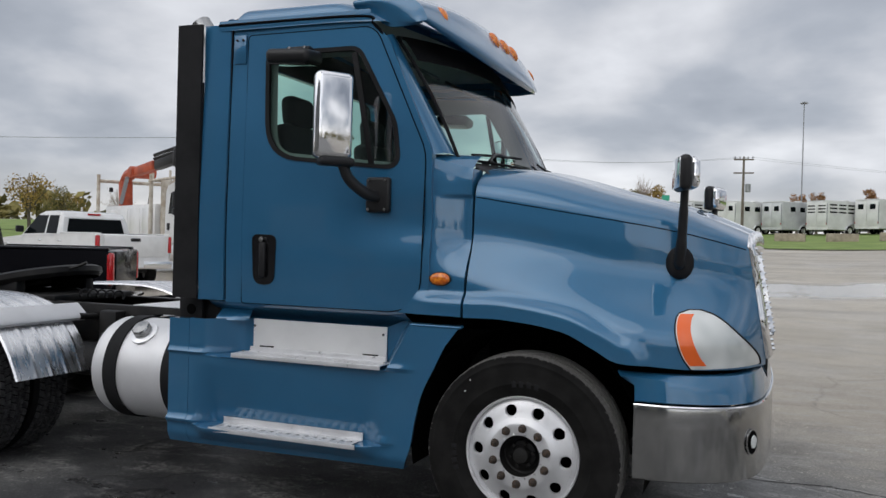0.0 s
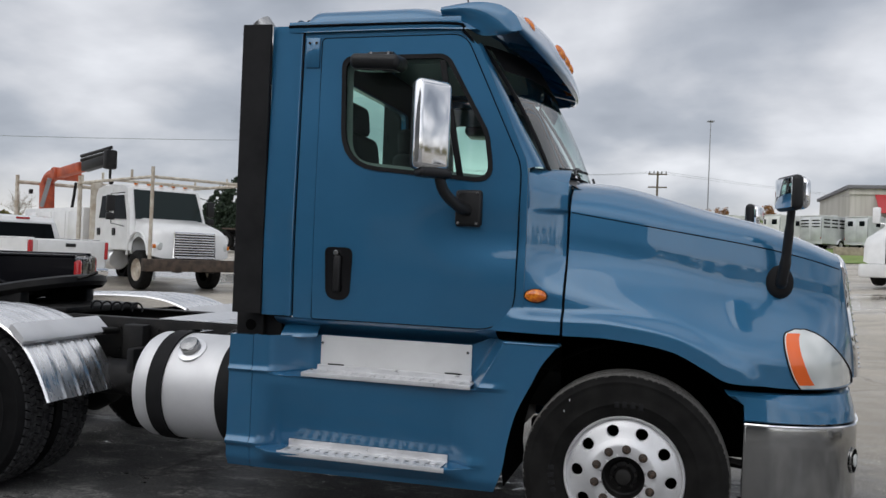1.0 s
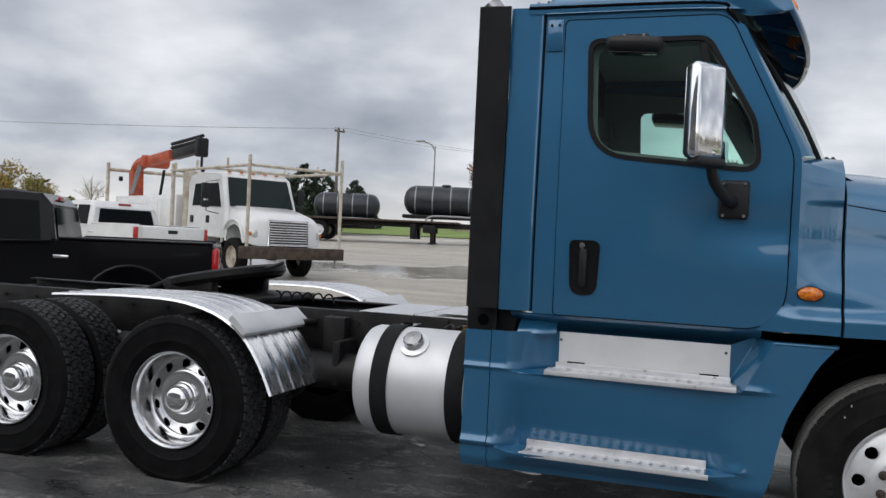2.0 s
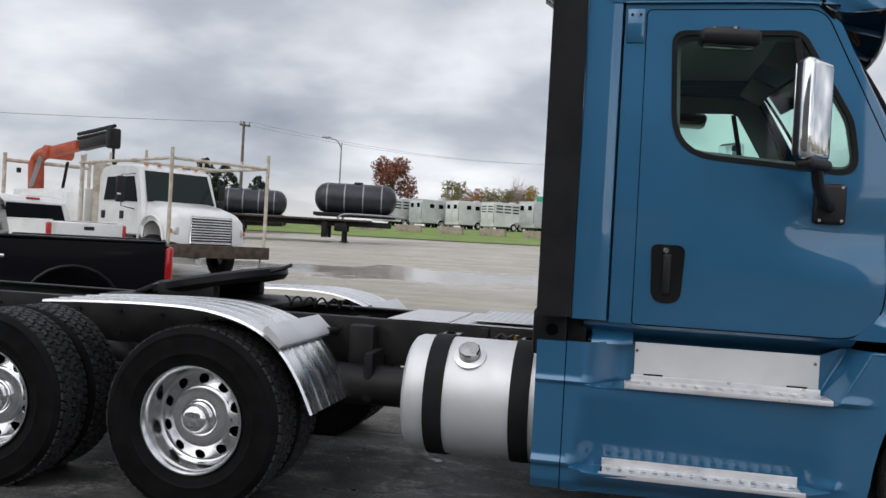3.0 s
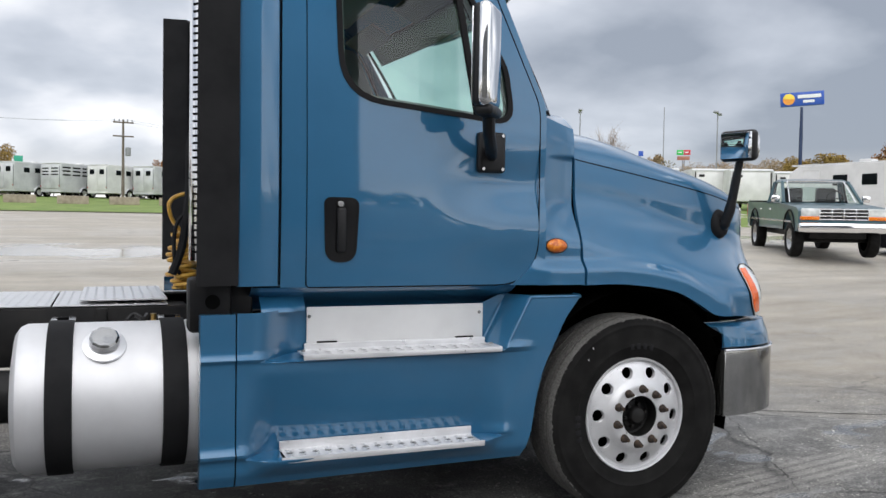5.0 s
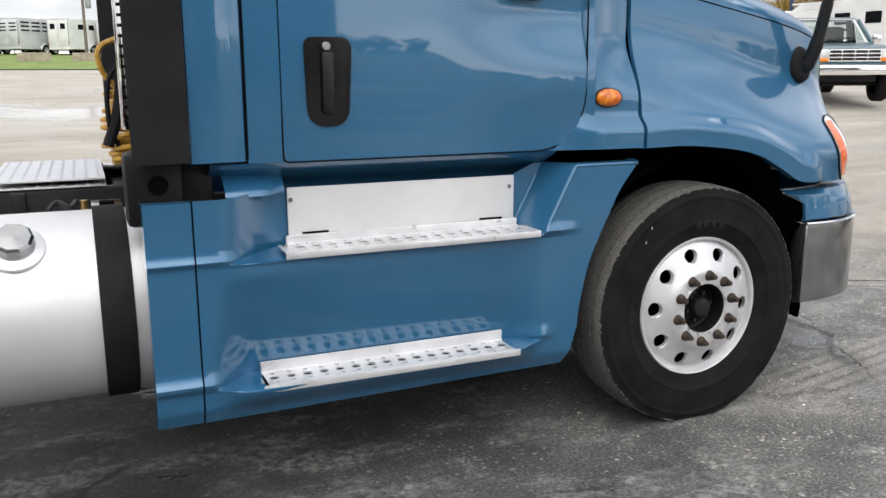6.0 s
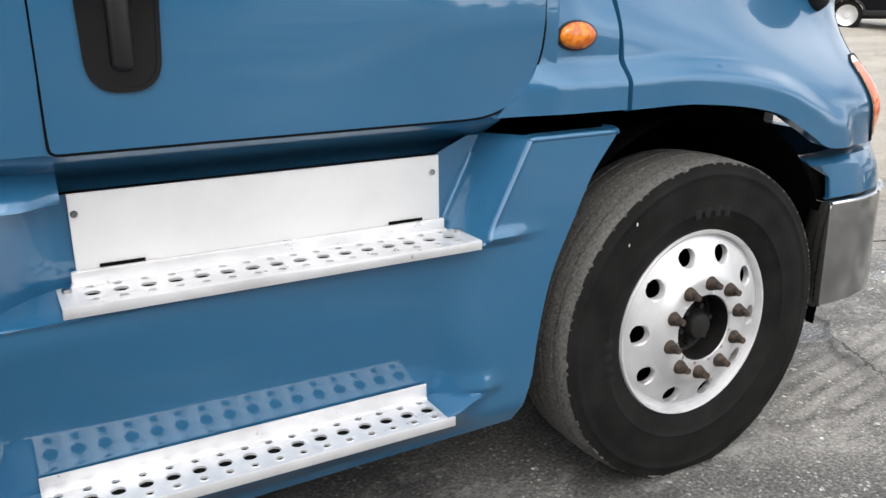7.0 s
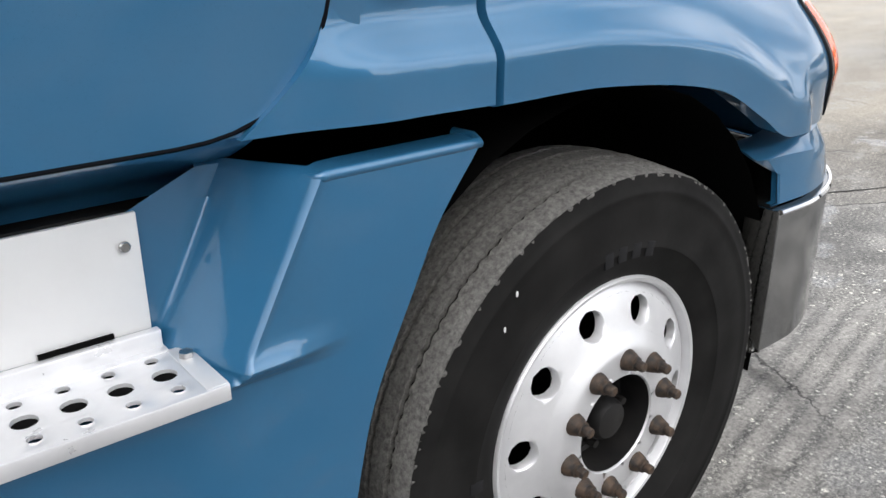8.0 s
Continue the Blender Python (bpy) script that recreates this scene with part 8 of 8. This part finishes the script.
def lamp_post(x, y, top, kind, turn=0, label="grey street lamp on a tall metal pole"):
    g = ground_z(x, y)
    t = thing("street_lamp", label, "street lamp", "lot lamps", (x, y, g), turn)
    h = top - g
    part("pole", tube([(0, 0, 0), (0, 0, h)], [0.085, 0.05], 10), GALV, t)
    part("base", disc_cyl(0.22, 0, 0.4, (0, 0, 0), "z", 14, 0.02), GALV, t)
    if kind == "cobra":
        part("arm", tube(smooth_path([(0, 0, h - 0.4), (-0.35, 0, h + 0.15), (-1.0, 0, h + 0.38)], 6), 0.05, 8), GALV, t)
        part("head", box((0.7, 0.26, 0.14), (-1.2, 0, h + 0.40), 0.06), GALV, t)
    elif kind == "box":
        part("arm", tube([(-0.9, 0, h), (0.9, 0, h)], 0.05, 8), GALV, t)
        for dx in (-0.8, 0.8):
            part("head", box((0.62, 0.40, 0.20), (dx, 0, h + 0.04), 0.05), GALV, t)
    elif kind == "ring":
        part("ring", lathe([(0.12, 0), (0.2, 0.05), (0.2, 0.15), (0.12, 0.2)], (0, 0, h), "z", 12), GALV, t)
        for k in range(6):
            a = radians(60 * k)
            part("head", box((0.24, 0.18, 0.14), (0.30 * math.cos(a), 0.30 * math.sin(a), h + 0.05), 0.03, (0, 0, 60 * k)), GALV, t)
    return t


lamp_post(3.4, 94.5, 17.8, "ring", label="very tall thin lamp mast")
lamp_post(-23.65, 57.6, 9.0, "cobra", 10)
lamp_post(43.52, 72.3, 13.3, "box", 60)
lamp_post(48.41, 56.64, 11.6, "box", 40)
lamp_post(62.47, 83.66, 16.3, "plain", label="tall thin bare metal mast")

g = ground_z(64.09, 62.63)
sg = thing("pylon_sign", "tall blue roadside sign with an orange sun disc", "sign", "", (64.09, 62.63, g), -38)
part("pole", tube([(0, 0, 0), (0, 0, 7.5), (0, 0, 13.9 - g)], [0.20, 0.18, 0.13], 12), SIGN_NAVY, sg)
face = part("panel", box((4.2, 0.45, 1.42), (0, 0, 14.75 - g), 0.05, (0, -3, 0)), SIGN_BLUE, sg)
part("sun_disc", disc_cyl(0.58, 0, -0.03, (-1.30, -0.245, 14.69 - g), "y", 32), SIGN_ORANGE, face)
part("sun_cap", lathe([(0.001, -0.02), (0.53, -0.02), (0.56, 0.0)], (-1.30, -0.285, 14.71 - g), "y", 32, start=0, sweep=180), SIGN_YELLOW, face)
part("word_bar", box((2.25, 0.03, 0.36), (0.66, -0.245, 15.02 - g), 0.05, (0, -3, 0)), SIGN_WHITE, face)
part("word_bar", box((1.1, 0.03, 0.28), (0.62, -0.245, 14.50 - g), 0.05, (0, -3, 0)), SIGN_WHITE, face)

g = ground_z(75, 99)
ps = thing("price_sign", "green and red price sign on two legs", "sign", "", (76.66, 98.07, g), -38)
for dx, mat in ((-0.5, SIGN_LIT_GREEN), (0.5, SIGN_RED)):
    p_ = part("price_panel", box((0.97, 0.3, 0.72), (dx, 0, 12.3 - g), 0.03), mat, ps)
    part("figure_bar", box((0.6, 0.02, 0.16), (dx, -0.17, 12.3 - g), 0.03), SIGN_WHITE, p_)
part("name_panel", box((1.8, 0.3, 0.55), (0, 0, 11.45 - g), 0.03), SIGN_BROWN, ps)
for dx in (-0.12, 0.12):
    part("leg", tube([(dx, 0, 0), (dx, 0, 11.3 - g)], 0.08, 8), GALV, ps)
g = ground_z(-13.7, 104)
gs = thing("highway_sign", "green highway sign on posts", "sign", "", (-12.27, 104.44, g), 5)
part("panel", box((0.95, 0.08, 0.95), (0, 0, 7.9 - g), 0.02), SIGN_GREEN, gs)
for dx in (-0.35, 0.35):
    part("post", tube([(dx, 0.06, 0), (dx, 0.06, 8 - g)], 0.05, 8), GALV, gs)
g = ground_z(71, 103)
bs = thing("small_road_sign", "small blue roadside sign", "sign", "", (71.91, 102.03, g), -30)
part("panel", box((0.7, 0.2, 0.75), (0, 0, 12.2 - g), 0.02), SIGN_BLUE, bs)
part("post", tube([(0, 0.1, 0), (0, 0.1, 12.0 - g)], 0.05, 8), GALV, bs)
g = ground_z(69, 78.5)
rs = thing("small_road_sign", "small orange-red roadside sign", "sign", "", (70.09, 77.56, g), -42)
part("panel", box((0.62, 0.2, 0.5), (0, 0, 10.1 - g), 0.02), SIGN_BROWN, rs)
part("post", tube([(0, 0.1, 0), (0, 0.1, 9.9 - g)], 0.05, 8), GALV, rs)

# sagging wires between the utility poles and beyond
for off in (-0.6, 0.6):
    for a, b in (((-25.6 + off, 44.2, 8.55), (-1.5 + off, 64.6, 8.9)), ((-95 + off, 20.0, 9.4), (-25.6 + off, 44.2, 8.55)), ((-1.5 + off, 64.6, 8.9), (60 + off, 130, 11))):
        pts = [Vector(a).lerp(Vector(b), q) - Vector((0, 0, 1.0 * 4 * q * (1 - q))) for q in spread(0, 1, 24)]
        w_ = thing("power_line", "thin black overhead power line", "wire", "overhead wires", kind="structure")
        part("wire", tube(pts, 0.008, 4), GALV, w_)

# ---- building with red awning, and the white tractor before it ----
gz = ground_z(22, 82)
hb = thing("building", "long tan metal building with a red awning", "building", "", (0, 0, 0))
part("wall", box((24, 18, 9.6), (28.2, 92.5, 4.75), 0.05), WALL_TAN, hb)
part("roof", box((24.6, 18.6, 0.35), (28.2, 92.5, 9.65), 0.05), ROOF_GREY, hb)
part("parapet_trim", box((24.2, 0.12, 0.30), (28.2, 83.42, 9.05), 0.02), WALL_TAN, hb)
rows = [[(x, 83.5 - 2.2 * t, 8.95 - 1.95 * t) for t in spread(0, 1, 4)] for x in spread(18.4, 39.5, 12)]
part("awning", grid(rows, 0.06), AWNING_RED, hb)
for x in spread(19.5, 37, 6):
    wn_ = part("window", box((1.9, 0.10, 1.7), (x, 83.46, 5.4), 0.02), DARK_GLASS, hb)
    part("window_frame", tube([(x - 0.98, 83.40, 4.5), (x + 0.98, 83.40, 4.5), (x + 0.98, 83.40, 6.3), (x - 0.98, 83.40, 6.3), (x - 0.98, 83.40, 4.5)], 0.05, 5), FRAME_BLACK, wn_)


def far_tractor(place, turn):
    t = thing("white_tractor", "white conventional truck tractor seen from the front", "truck", "", place, turn)
    cab_o = [(-1.9, 1.0), (-1.9, 2.8), (-1.7, 2.95), (-0.7, 2.95), (-0.35, 2.80), (0.05, 1.95), (0.05, 1.0)]
    cab = part("cab", prism(cab_o, 1.10, 0.08), WHITE_PAINT, t, angle=30)
    hood_o = [(0.0, 0.9), (0.0, 1.98), (0.8, 1.85), (1.5, 1.6), (1.7, 1.3), (1.72, 0.7), (1.3, 0.7)] + arch_cut(0.6, 0.58, 0.8) + [(0.0, 0.8)]
    part("hood", prism(hood_o, 1.12, 0.22), WHITE_PAINT, t, angle=35)
    gr = part("grille", box((0.06, 0.80, 0.95), (1.72, 0, 1.15), 0.06), FRAME_BLACK, t)
    for y in spread(-0.34, 0.34, 6):
        part("grille_bar", box((0.05, 0.03, 0.90), (1.75, y, 1.15), 0.008), CHROME, gr)
    part("bumper", box((0.25, 2.3, 0.42), (1.80, 0, 0.48), 0.06), TRAILER_WHITE, t)
    bm = bmesh.new()
    bm.faces.new([bm.verts.new(p) for p in ((0.075, -1.0, 1.97), (0.075, 1.0, 1.97), (-0.33, 0.95, 2.78), (-0.33, -0.95, 2.78))])
    part("windshield", bm, DARK_GLASS, cab)
    for s in (1, -1):
        part("headlight", box((0.25, 0.36, 0.26), (1.52, -0.86 * s, 1.05), 0.08), LENS_CLEAR, t)
        part("mirror", box((0.12, 0.26, 0.55), (-0.2, -1.42 * s, 2.35), 0.05), WHITE_PAINT, t)
        part("mirror_arm", tube([(-0.2, -1.1 * s, 2.05), (-0.2, -1.4 * s, 2.1)], 0.02, 6), CHROME, t)
        part("side_window", pane([(-1.2, 2.0), (-0.15, 2.0), (-0.48, 2.70), (-1.2, 2.70)], -1.10 * s), DARK_GLASS, cab)
        for x, w_ in ((0.6, 0.29), (-3.8, 0.58)):
            small_wheel(t, x, -(1.12 - w_ / 2) * s, 0.50, 0.50, w_, WHEEL_ALU, 0.58)
    part("frame", box((6.0, 0.86, 0.25), (-2.2, 0, 0.85), 0.02), FRAME_BLACK, t)
    return t


far_tractor((7.75, 24.7, ground_z(7.7, 24.7)), 238)

def parked_car(name, label, place, turn, paint):
    t = thing(name, label, "car", "", place, turn)
    low, bonnet, top, half = 0.34, 1.02, 1.66, 0.91
    o = [(-2.25, 0.45), (-2.30, 0.95), (-2.20, 1.06), (0.75, 1.06), (1.55, bonnet - 0.03), (2.05, 0.88), (2.25, 0.72), (2.28, 0.42), (2.10, low)] + arch_cut(1.38, 0.40, low) + arch_cut(-1.38, 0.40, low) + [(-2.05, low)]
    part("body", prism(o, half, 0.09), paint, t, angle=30)
    cab_o = [(-2.22, 1.0), (-2.02, 1.50), (-1.75, 1.64), (-1.0, top), (-0.1, 1.63), (0.22, 1.52), (1.0, 1.03)]
    cab = part("cabin", prism(cab_o, half - 0.03, 0.08, 0.30, 1.05), paint, t, angle=30)
    for s in (1, -1):
        yw = lambda z: -s * (half - 0.03 - 0.30 * max(0.0, z - 1.05))
        part("front_window", pane([(-0.32, 1.10), (0.74, 1.10), (0.16, 1.50), (-0.32, 1.55)], yw), DARK_GLASS, cab)
        part("rear_window", pane([(-1.35, 1.10), (-0.40, 1.10), (-0.40, 1.55), (-1.25, 1.55)], yw), DARK_GLASS, cab)
        part("quarter_window", pane([(-1.95, 1.14), (-1.43, 1.10), (-1.33, 1.54), (-1.75, 1.48)], yw), DARK_GLASS, cab)
        part("side_mirror", box((0.14, 0.22, 0.15), (0.70, -(half + 0.08) * s, 1.12), 0.05, segs=3), paint, t)
        part("sill_trim", box((2.1, 0.03, 0.12), (0.0, -(half + 0.005) * s, 0.40), 0.01), BLACK_PLASTIC, t)
        part("head_lamp", box((0.34, 0.34, 0.16), (2.06, -0.70 * s, 0.84), 0.06, segs=3), LENS_CLEAR, t)
        part("tail_lamp", box((0.16, 0.30, 0.24), (-2.24, -0.72 * s, 0.98), 0.04), TAIL_RED, t)
        for x in (-0.20, -1.25):
            part("door_handle", box((0.18, 0.03, 0.035), (x, -(half + 0.006) * s, 0.98), 0.012), paint, t)
        for x in (1.38, -1.38):
            small_wheel(t, x, -(half - 0.13) * s, 0.35, 0.35, 0.23, WHEEL_ALU, 0.70)
            part("arch_trim", tube([(x + 0.40 * math.cos(a), -(half + 0.002) * s, low + 0.40 * math.sin(a)) for a in spread(0, math.pi, 12)], 0.025, 6), BLACK_PLASTIC, t)
    bm = bmesh.new()
    bm.faces.new([bm.verts.new(p) for p in ((0.93, -0.74, 1.09), (0.93, 0.74, 1.09), (0.27, 0.62, 1.53), (0.27, -0.62, 1.53))])
    part("windshield", bm, DARK_GLASS, cab)
    part("front_grille", box((0.06, 0.9, 0.22), (2.255, 0, 0.62), 0.03), BLACK_PLASTIC, t)
    part("underbody", box((3.6, 1.4, 0.20), (0, 0, 0.36), 0.03), FRAME_BLACK, t)
    return t


parked_car("dark_suv", "dark grey sport utility car with alloy wheels", (18.24, 10.18, ground_z(18.24, 10.18)), 126, BLACK_PAINT)
parked_car("white_car", "white hatchback parked ahead of the tractor", (8.6, -0.8, ground_z(8.6, -0.8)), 100, WHITE_PAINT)

# plain unseen wall added behind the camera to darken reflections in the door paint
hs = thing("warehouse", "plain grey metal warehouse, unseen, added to darken paint reflections", "building", "", (0, 0, 0))
part("wall", box((75, 14, 12.2), (-30.7, -37.0, 6.1), 0.05), WALL_GREY, hs)
part("roof", box((75.6, 14.6, 0.4), (-30.7, -37.0, 12.4), 0.05), ROOF_GREY, hs)
for x in spread(-60, -2, 7):
    d_ = part("roller_door", box((4.0, 0.10, 4.4), (x, -29.96, 2.2), 0.02), WALL_TAN, hs)

# ---- trees ----
def leaf_cloud(name, blobs, count, size, mat, parent, seed):
    """Small leaf tufts scattered through soft blobs (x, y, z, radius)."""
    r = random.Random(seed)
    verts, faces = [], []
    total = sum(b[3] ** 2 for b in blobs)
    for bx, by, bz, br in blobs:
        for _ in range(int(count * br * br / total)):
            d = Vector((r.gauss(0, 1), r.gauss(0, 1), r.gauss(0, 1))).normalized()
            p = Vector((bx, by, bz)) + d * br * (0.35 + 0.70 * r.random() ** 0.6) * (1 + 0.25 * noise.noise(d * 2.3 + Vector((seed, bx, bz))))
            a = Vector((r.gauss(0, 1), r.gauss(0, 1), r.gauss(0, 1))).normalized()
            b = a.cross(Vector((r.gauss(0, 1), r.gauss(0, 1), r.gauss(0, 1)))).normalized()
            s = size * r.uniform(0.5, 1.25)
            n = len(verts)
            verts += [p + a * s, p + b * s * 0.6, p - a * s, p - b * s * 0.6]
            faces.append((n, n + 1, n + 2, n + 3))
    me = bpy.data.meshes.new(name)
    me.from_pydata([tuple(v) for v in verts], [], faces)
    me.materials.append(mat)
    o = new(name, me)
    o.parent = parent
    return o


def tree(x, y, top, spread_r, mat, label, seed, leaves=1500, bare=False, group="trees"):
    g = ground_z(x, y)
    h = top - g
    r = random.Random(seed)
    t = thing("tree", label, "tree", group, (x, y, g))
    tb = bmesh.new()
    tube(smooth_path([(0, 0, -0.2), (r.uniform(-.15, .15), 0, h * 0.3), (r.uniform(-.3, .3), r.uniform(-.3, .3), h * 0.62), (r.uniform(-.3, .3), 0, h * 0.9)], 4), [(0.014 if bare else 0.035) * h * (1 - i / 14) + 0.01 for i in range(13)], 8, tb)
    part("trunk", tb, BARE_BARK if bare else BARK, t)
    lb = bmesh.new()
    blobs = []
    n = 11 if not bare else 22
    for k in range(n):
        a = 2.4 * k + r.uniform(-0.4, 0.4)
        z0 = h * r.uniform(0.28, 0.62)
        z1 = h * r.uniform(0.5, 0.92)
        rr = spread_r * (1.0 - 0.55 * abs(z1 / h - 0.55) / 0.45) * r.uniform(0.55, 0.95)
        e = (rr * math.cos(a), rr * math.sin(a), z1)
        tube([(0, 0, z0), (e[0] * 0.5, e[1] * 0.5, (z0 + z1) / 2 + 0.04 * h), e], [k_ * h * (0.5 if bare else 1.0) for k_ in (0.012, 0.008, 0.003)], 5, lb)
        if bare:
            for _ in range(14):
                u = r.uniform(0.25, 1.0)
                q = Vector((e[0] * u, e[1] * u, z0 + u * (z1 - z0)))
                tube([q, q + Vector((r.uniform(-1, 1), r.uniform(-1, 1), r.uniform(0.3, 1.6))) * 0.09 * h], [0.0022 * h, 0.0008 * h], 3, lb)
        blobs.append((e[0], e[1], e[2], spread_r * r.uniform(0.26, 0.46)))
    part("limb", lb, BARE_BARK if bare else BARK, t)
    blobs.append((0, 0, h * 0.74, spread_r * 0.6))
    if not bare:
        leaf_cloud("crown", blobs, int(leaves * 1.7), 0.022 * h, mat, t, seed)
    return t


def conifer(x, y, top, r0, seed):
    g = ground_z(x, y)
    h = top - g
    t = thing("conifer", "dark green conifer with drooping branches", "tree", "conifers", (x, y, g))
    part("trunk", tube([(0, 0, 0), (0, 0, h * 0.97)], [0.025 * h, 0.004 * h], 8), BARK, t)
    blobs = []
    r = random.Random(seed)
    for k in range(26):
        q = k / 26
        rad = r0 * (1 - q) ** 0.8
        for j in range(5):
            a = r.uniform(0, 6.28)
            blobs.append((rad * 0.7 * math.cos(a), rad * 0.7 * math.sin(a), h * (0.08 + 0.90 * q), 0.10 * h * (1 - q * 0.75)))
    leaf_cloud("crown", blobs, 9000, 0.026 * h, LEAF_PINE, t, seed)
    return t


tree(-27.31, 86.33, 10.7, 2.6, LEAF_RED, "broad maple with russet autumn leaves", 3, 2200)
tree(-50.8, 41.5, 5.7, 1.9, LEAF_GOLD, "small tree with golden-brown autumn leaves", 4, 900)
tree(-53.5, 47.0, 5.2, 1.5, LEAF_OLIVE, "small olive-green autumn tree", 5, 1200)
tree(-56.0, 50.0, 5.0, 1.6, LEAF_GOLD, "small golden autumn tree", 6, 1200)
tree(-55.0, 55.0, 6.0, 1.8, LEAF_OLIVE, "thin bare tree with few leaves", 16, 10, True)
for i, (x, top, rr, mt, lab) in enumerate(((-24.6, 10.2, 2.2, LEAF_OLIVE, "olive-green autumn tree behind the trailers"), (-22.0, 9.4, 1.9, LEAF_ORANGE, "orange autumn tree behind the trailers"), (-19.4, 9.4, 2.0, LEAF_OLIVE, "olive-green autumn tree behind the trailers"), (-16.8, 9.8, 2.0, LEAF_OLIVE, "olive-green autumn tree behind the trailers"), (-14.6, 10.0, 2.1, LEAF_GOLD, "golden autumn tree behind the trailers"))):
    tree(x, 108 + i * 0.7, top, rr, mt, lab, 20 + i, 1100)
tree(-15.9, 109, 11.3, 1.5, LEAF_OLIVE, "thin bare tree behind the trailers", 31, 10, True)
tree(3.1, 100, 8.4, 1.2, LEAF_ORANGE, "small brown autumn tree beside the lamp mast", 33, 700)
tree(5.2, 101, 8.6, 1.3, LEAF_ORANGE, "small brown autumn tree beside the lamp mast", 34, 700)
tree(12.5, 121, 10.4, 1.3, LEAF_ORANGE, "brown autumn tree behind the trailers", 35, 900)
for i, (x, y, top, r0) in enumerate(((-32.4, 55.5, 6.9, 3.2), (-34.6, 56.4, 7.5, 3.4), (-30.2, 57.0, 6.2, 2.8), (-37.4, 58.6, 6.8, 3.4), (-36.0, 72.0, 5.5, 0.9), (-41.0, 84.0, 5.2, 1.0))):
    conifer(x, y, top, r0, 50 + i)
tree(62.32, 95.66, 15.6, 3.2, LEAF_OLIVE, "tall bare tree with fine branches", 41, 10, True)
tree(58.35, 97.71, 13.5, 2.5, LEAF_OLIVE, "bare tree with fine branches", 42, 10, True)
band = [(60.66, 83.18, 10.2, 1.5, LEAF_TAN), (62.74, 89.15, 9.6, 2.2, LEAF_TAN), (65.26, 91.12, 9.8, 3.0, LEAF_TAN), (68.26, 91.08, 9.7, 3.2, LEAF_OLIVE), (70.21, 87.06, 9.3, 3.2, LEAF_TAN), (73.2, 86.02, 9.4, 3.0, LEAF_TAN), (75.16, 82.99, 9.2, 3.0, LEAF_TAN), (77.12, 79.96, 9.6, 3.0, LEAF_TAN), (78.08, 76.95, 10.2, 2.4, LEAF_GOLD), (80.04, 73.93, 10.8, 2.6, LEAF_GOLD), (81, 70.91, 9.4, 2.4, LEAF_TAN), (82.97, 68.89, 10.0, 2.2, LEAF_GOLD), (85.97, 68.85, 11.8, 3.6, LEAF_ORANGE), (88.95, 66.81, 12.2, 3.8, LEAF_OLIVE), (90.9, 62.78, 12.5, 4.2, LEAF_TAN), (93.84, 58.74, 12.0, 4.2, LEAF_GOLD)]
for i, (x, y, top, rr, mt) in enumerate(band):
    tree(x, y, top, rr, mt, "autumn tree in the row beyond the trailers", 60 + i, 2600)

# far woods all round, one mass
r = random.Random(9)
blobs = []
for k in range(150):
    a = radians(40 + 280 * k / 150 + 95)
    d = r.uniform(210, 260)
    x, y = d * math.cos(a), d * math.sin(a)
    if y > 60 and -120 < x < 140:
        continue
    for q in range(2):
        blobs.append((x + r.uniform(-6, 6), y + r.uniform(-6, 6), ground_z(x, y) + r.uniform(1.5, 7.0), r.uniform(3, 5)))
woods = leaf_cloud("far_woods", blobs, 16000, 1.5, LEAF_OLIVE, None, 77)
tagged(woods, "distant belt of brownish autumn woods", "woods", kind="stuff")
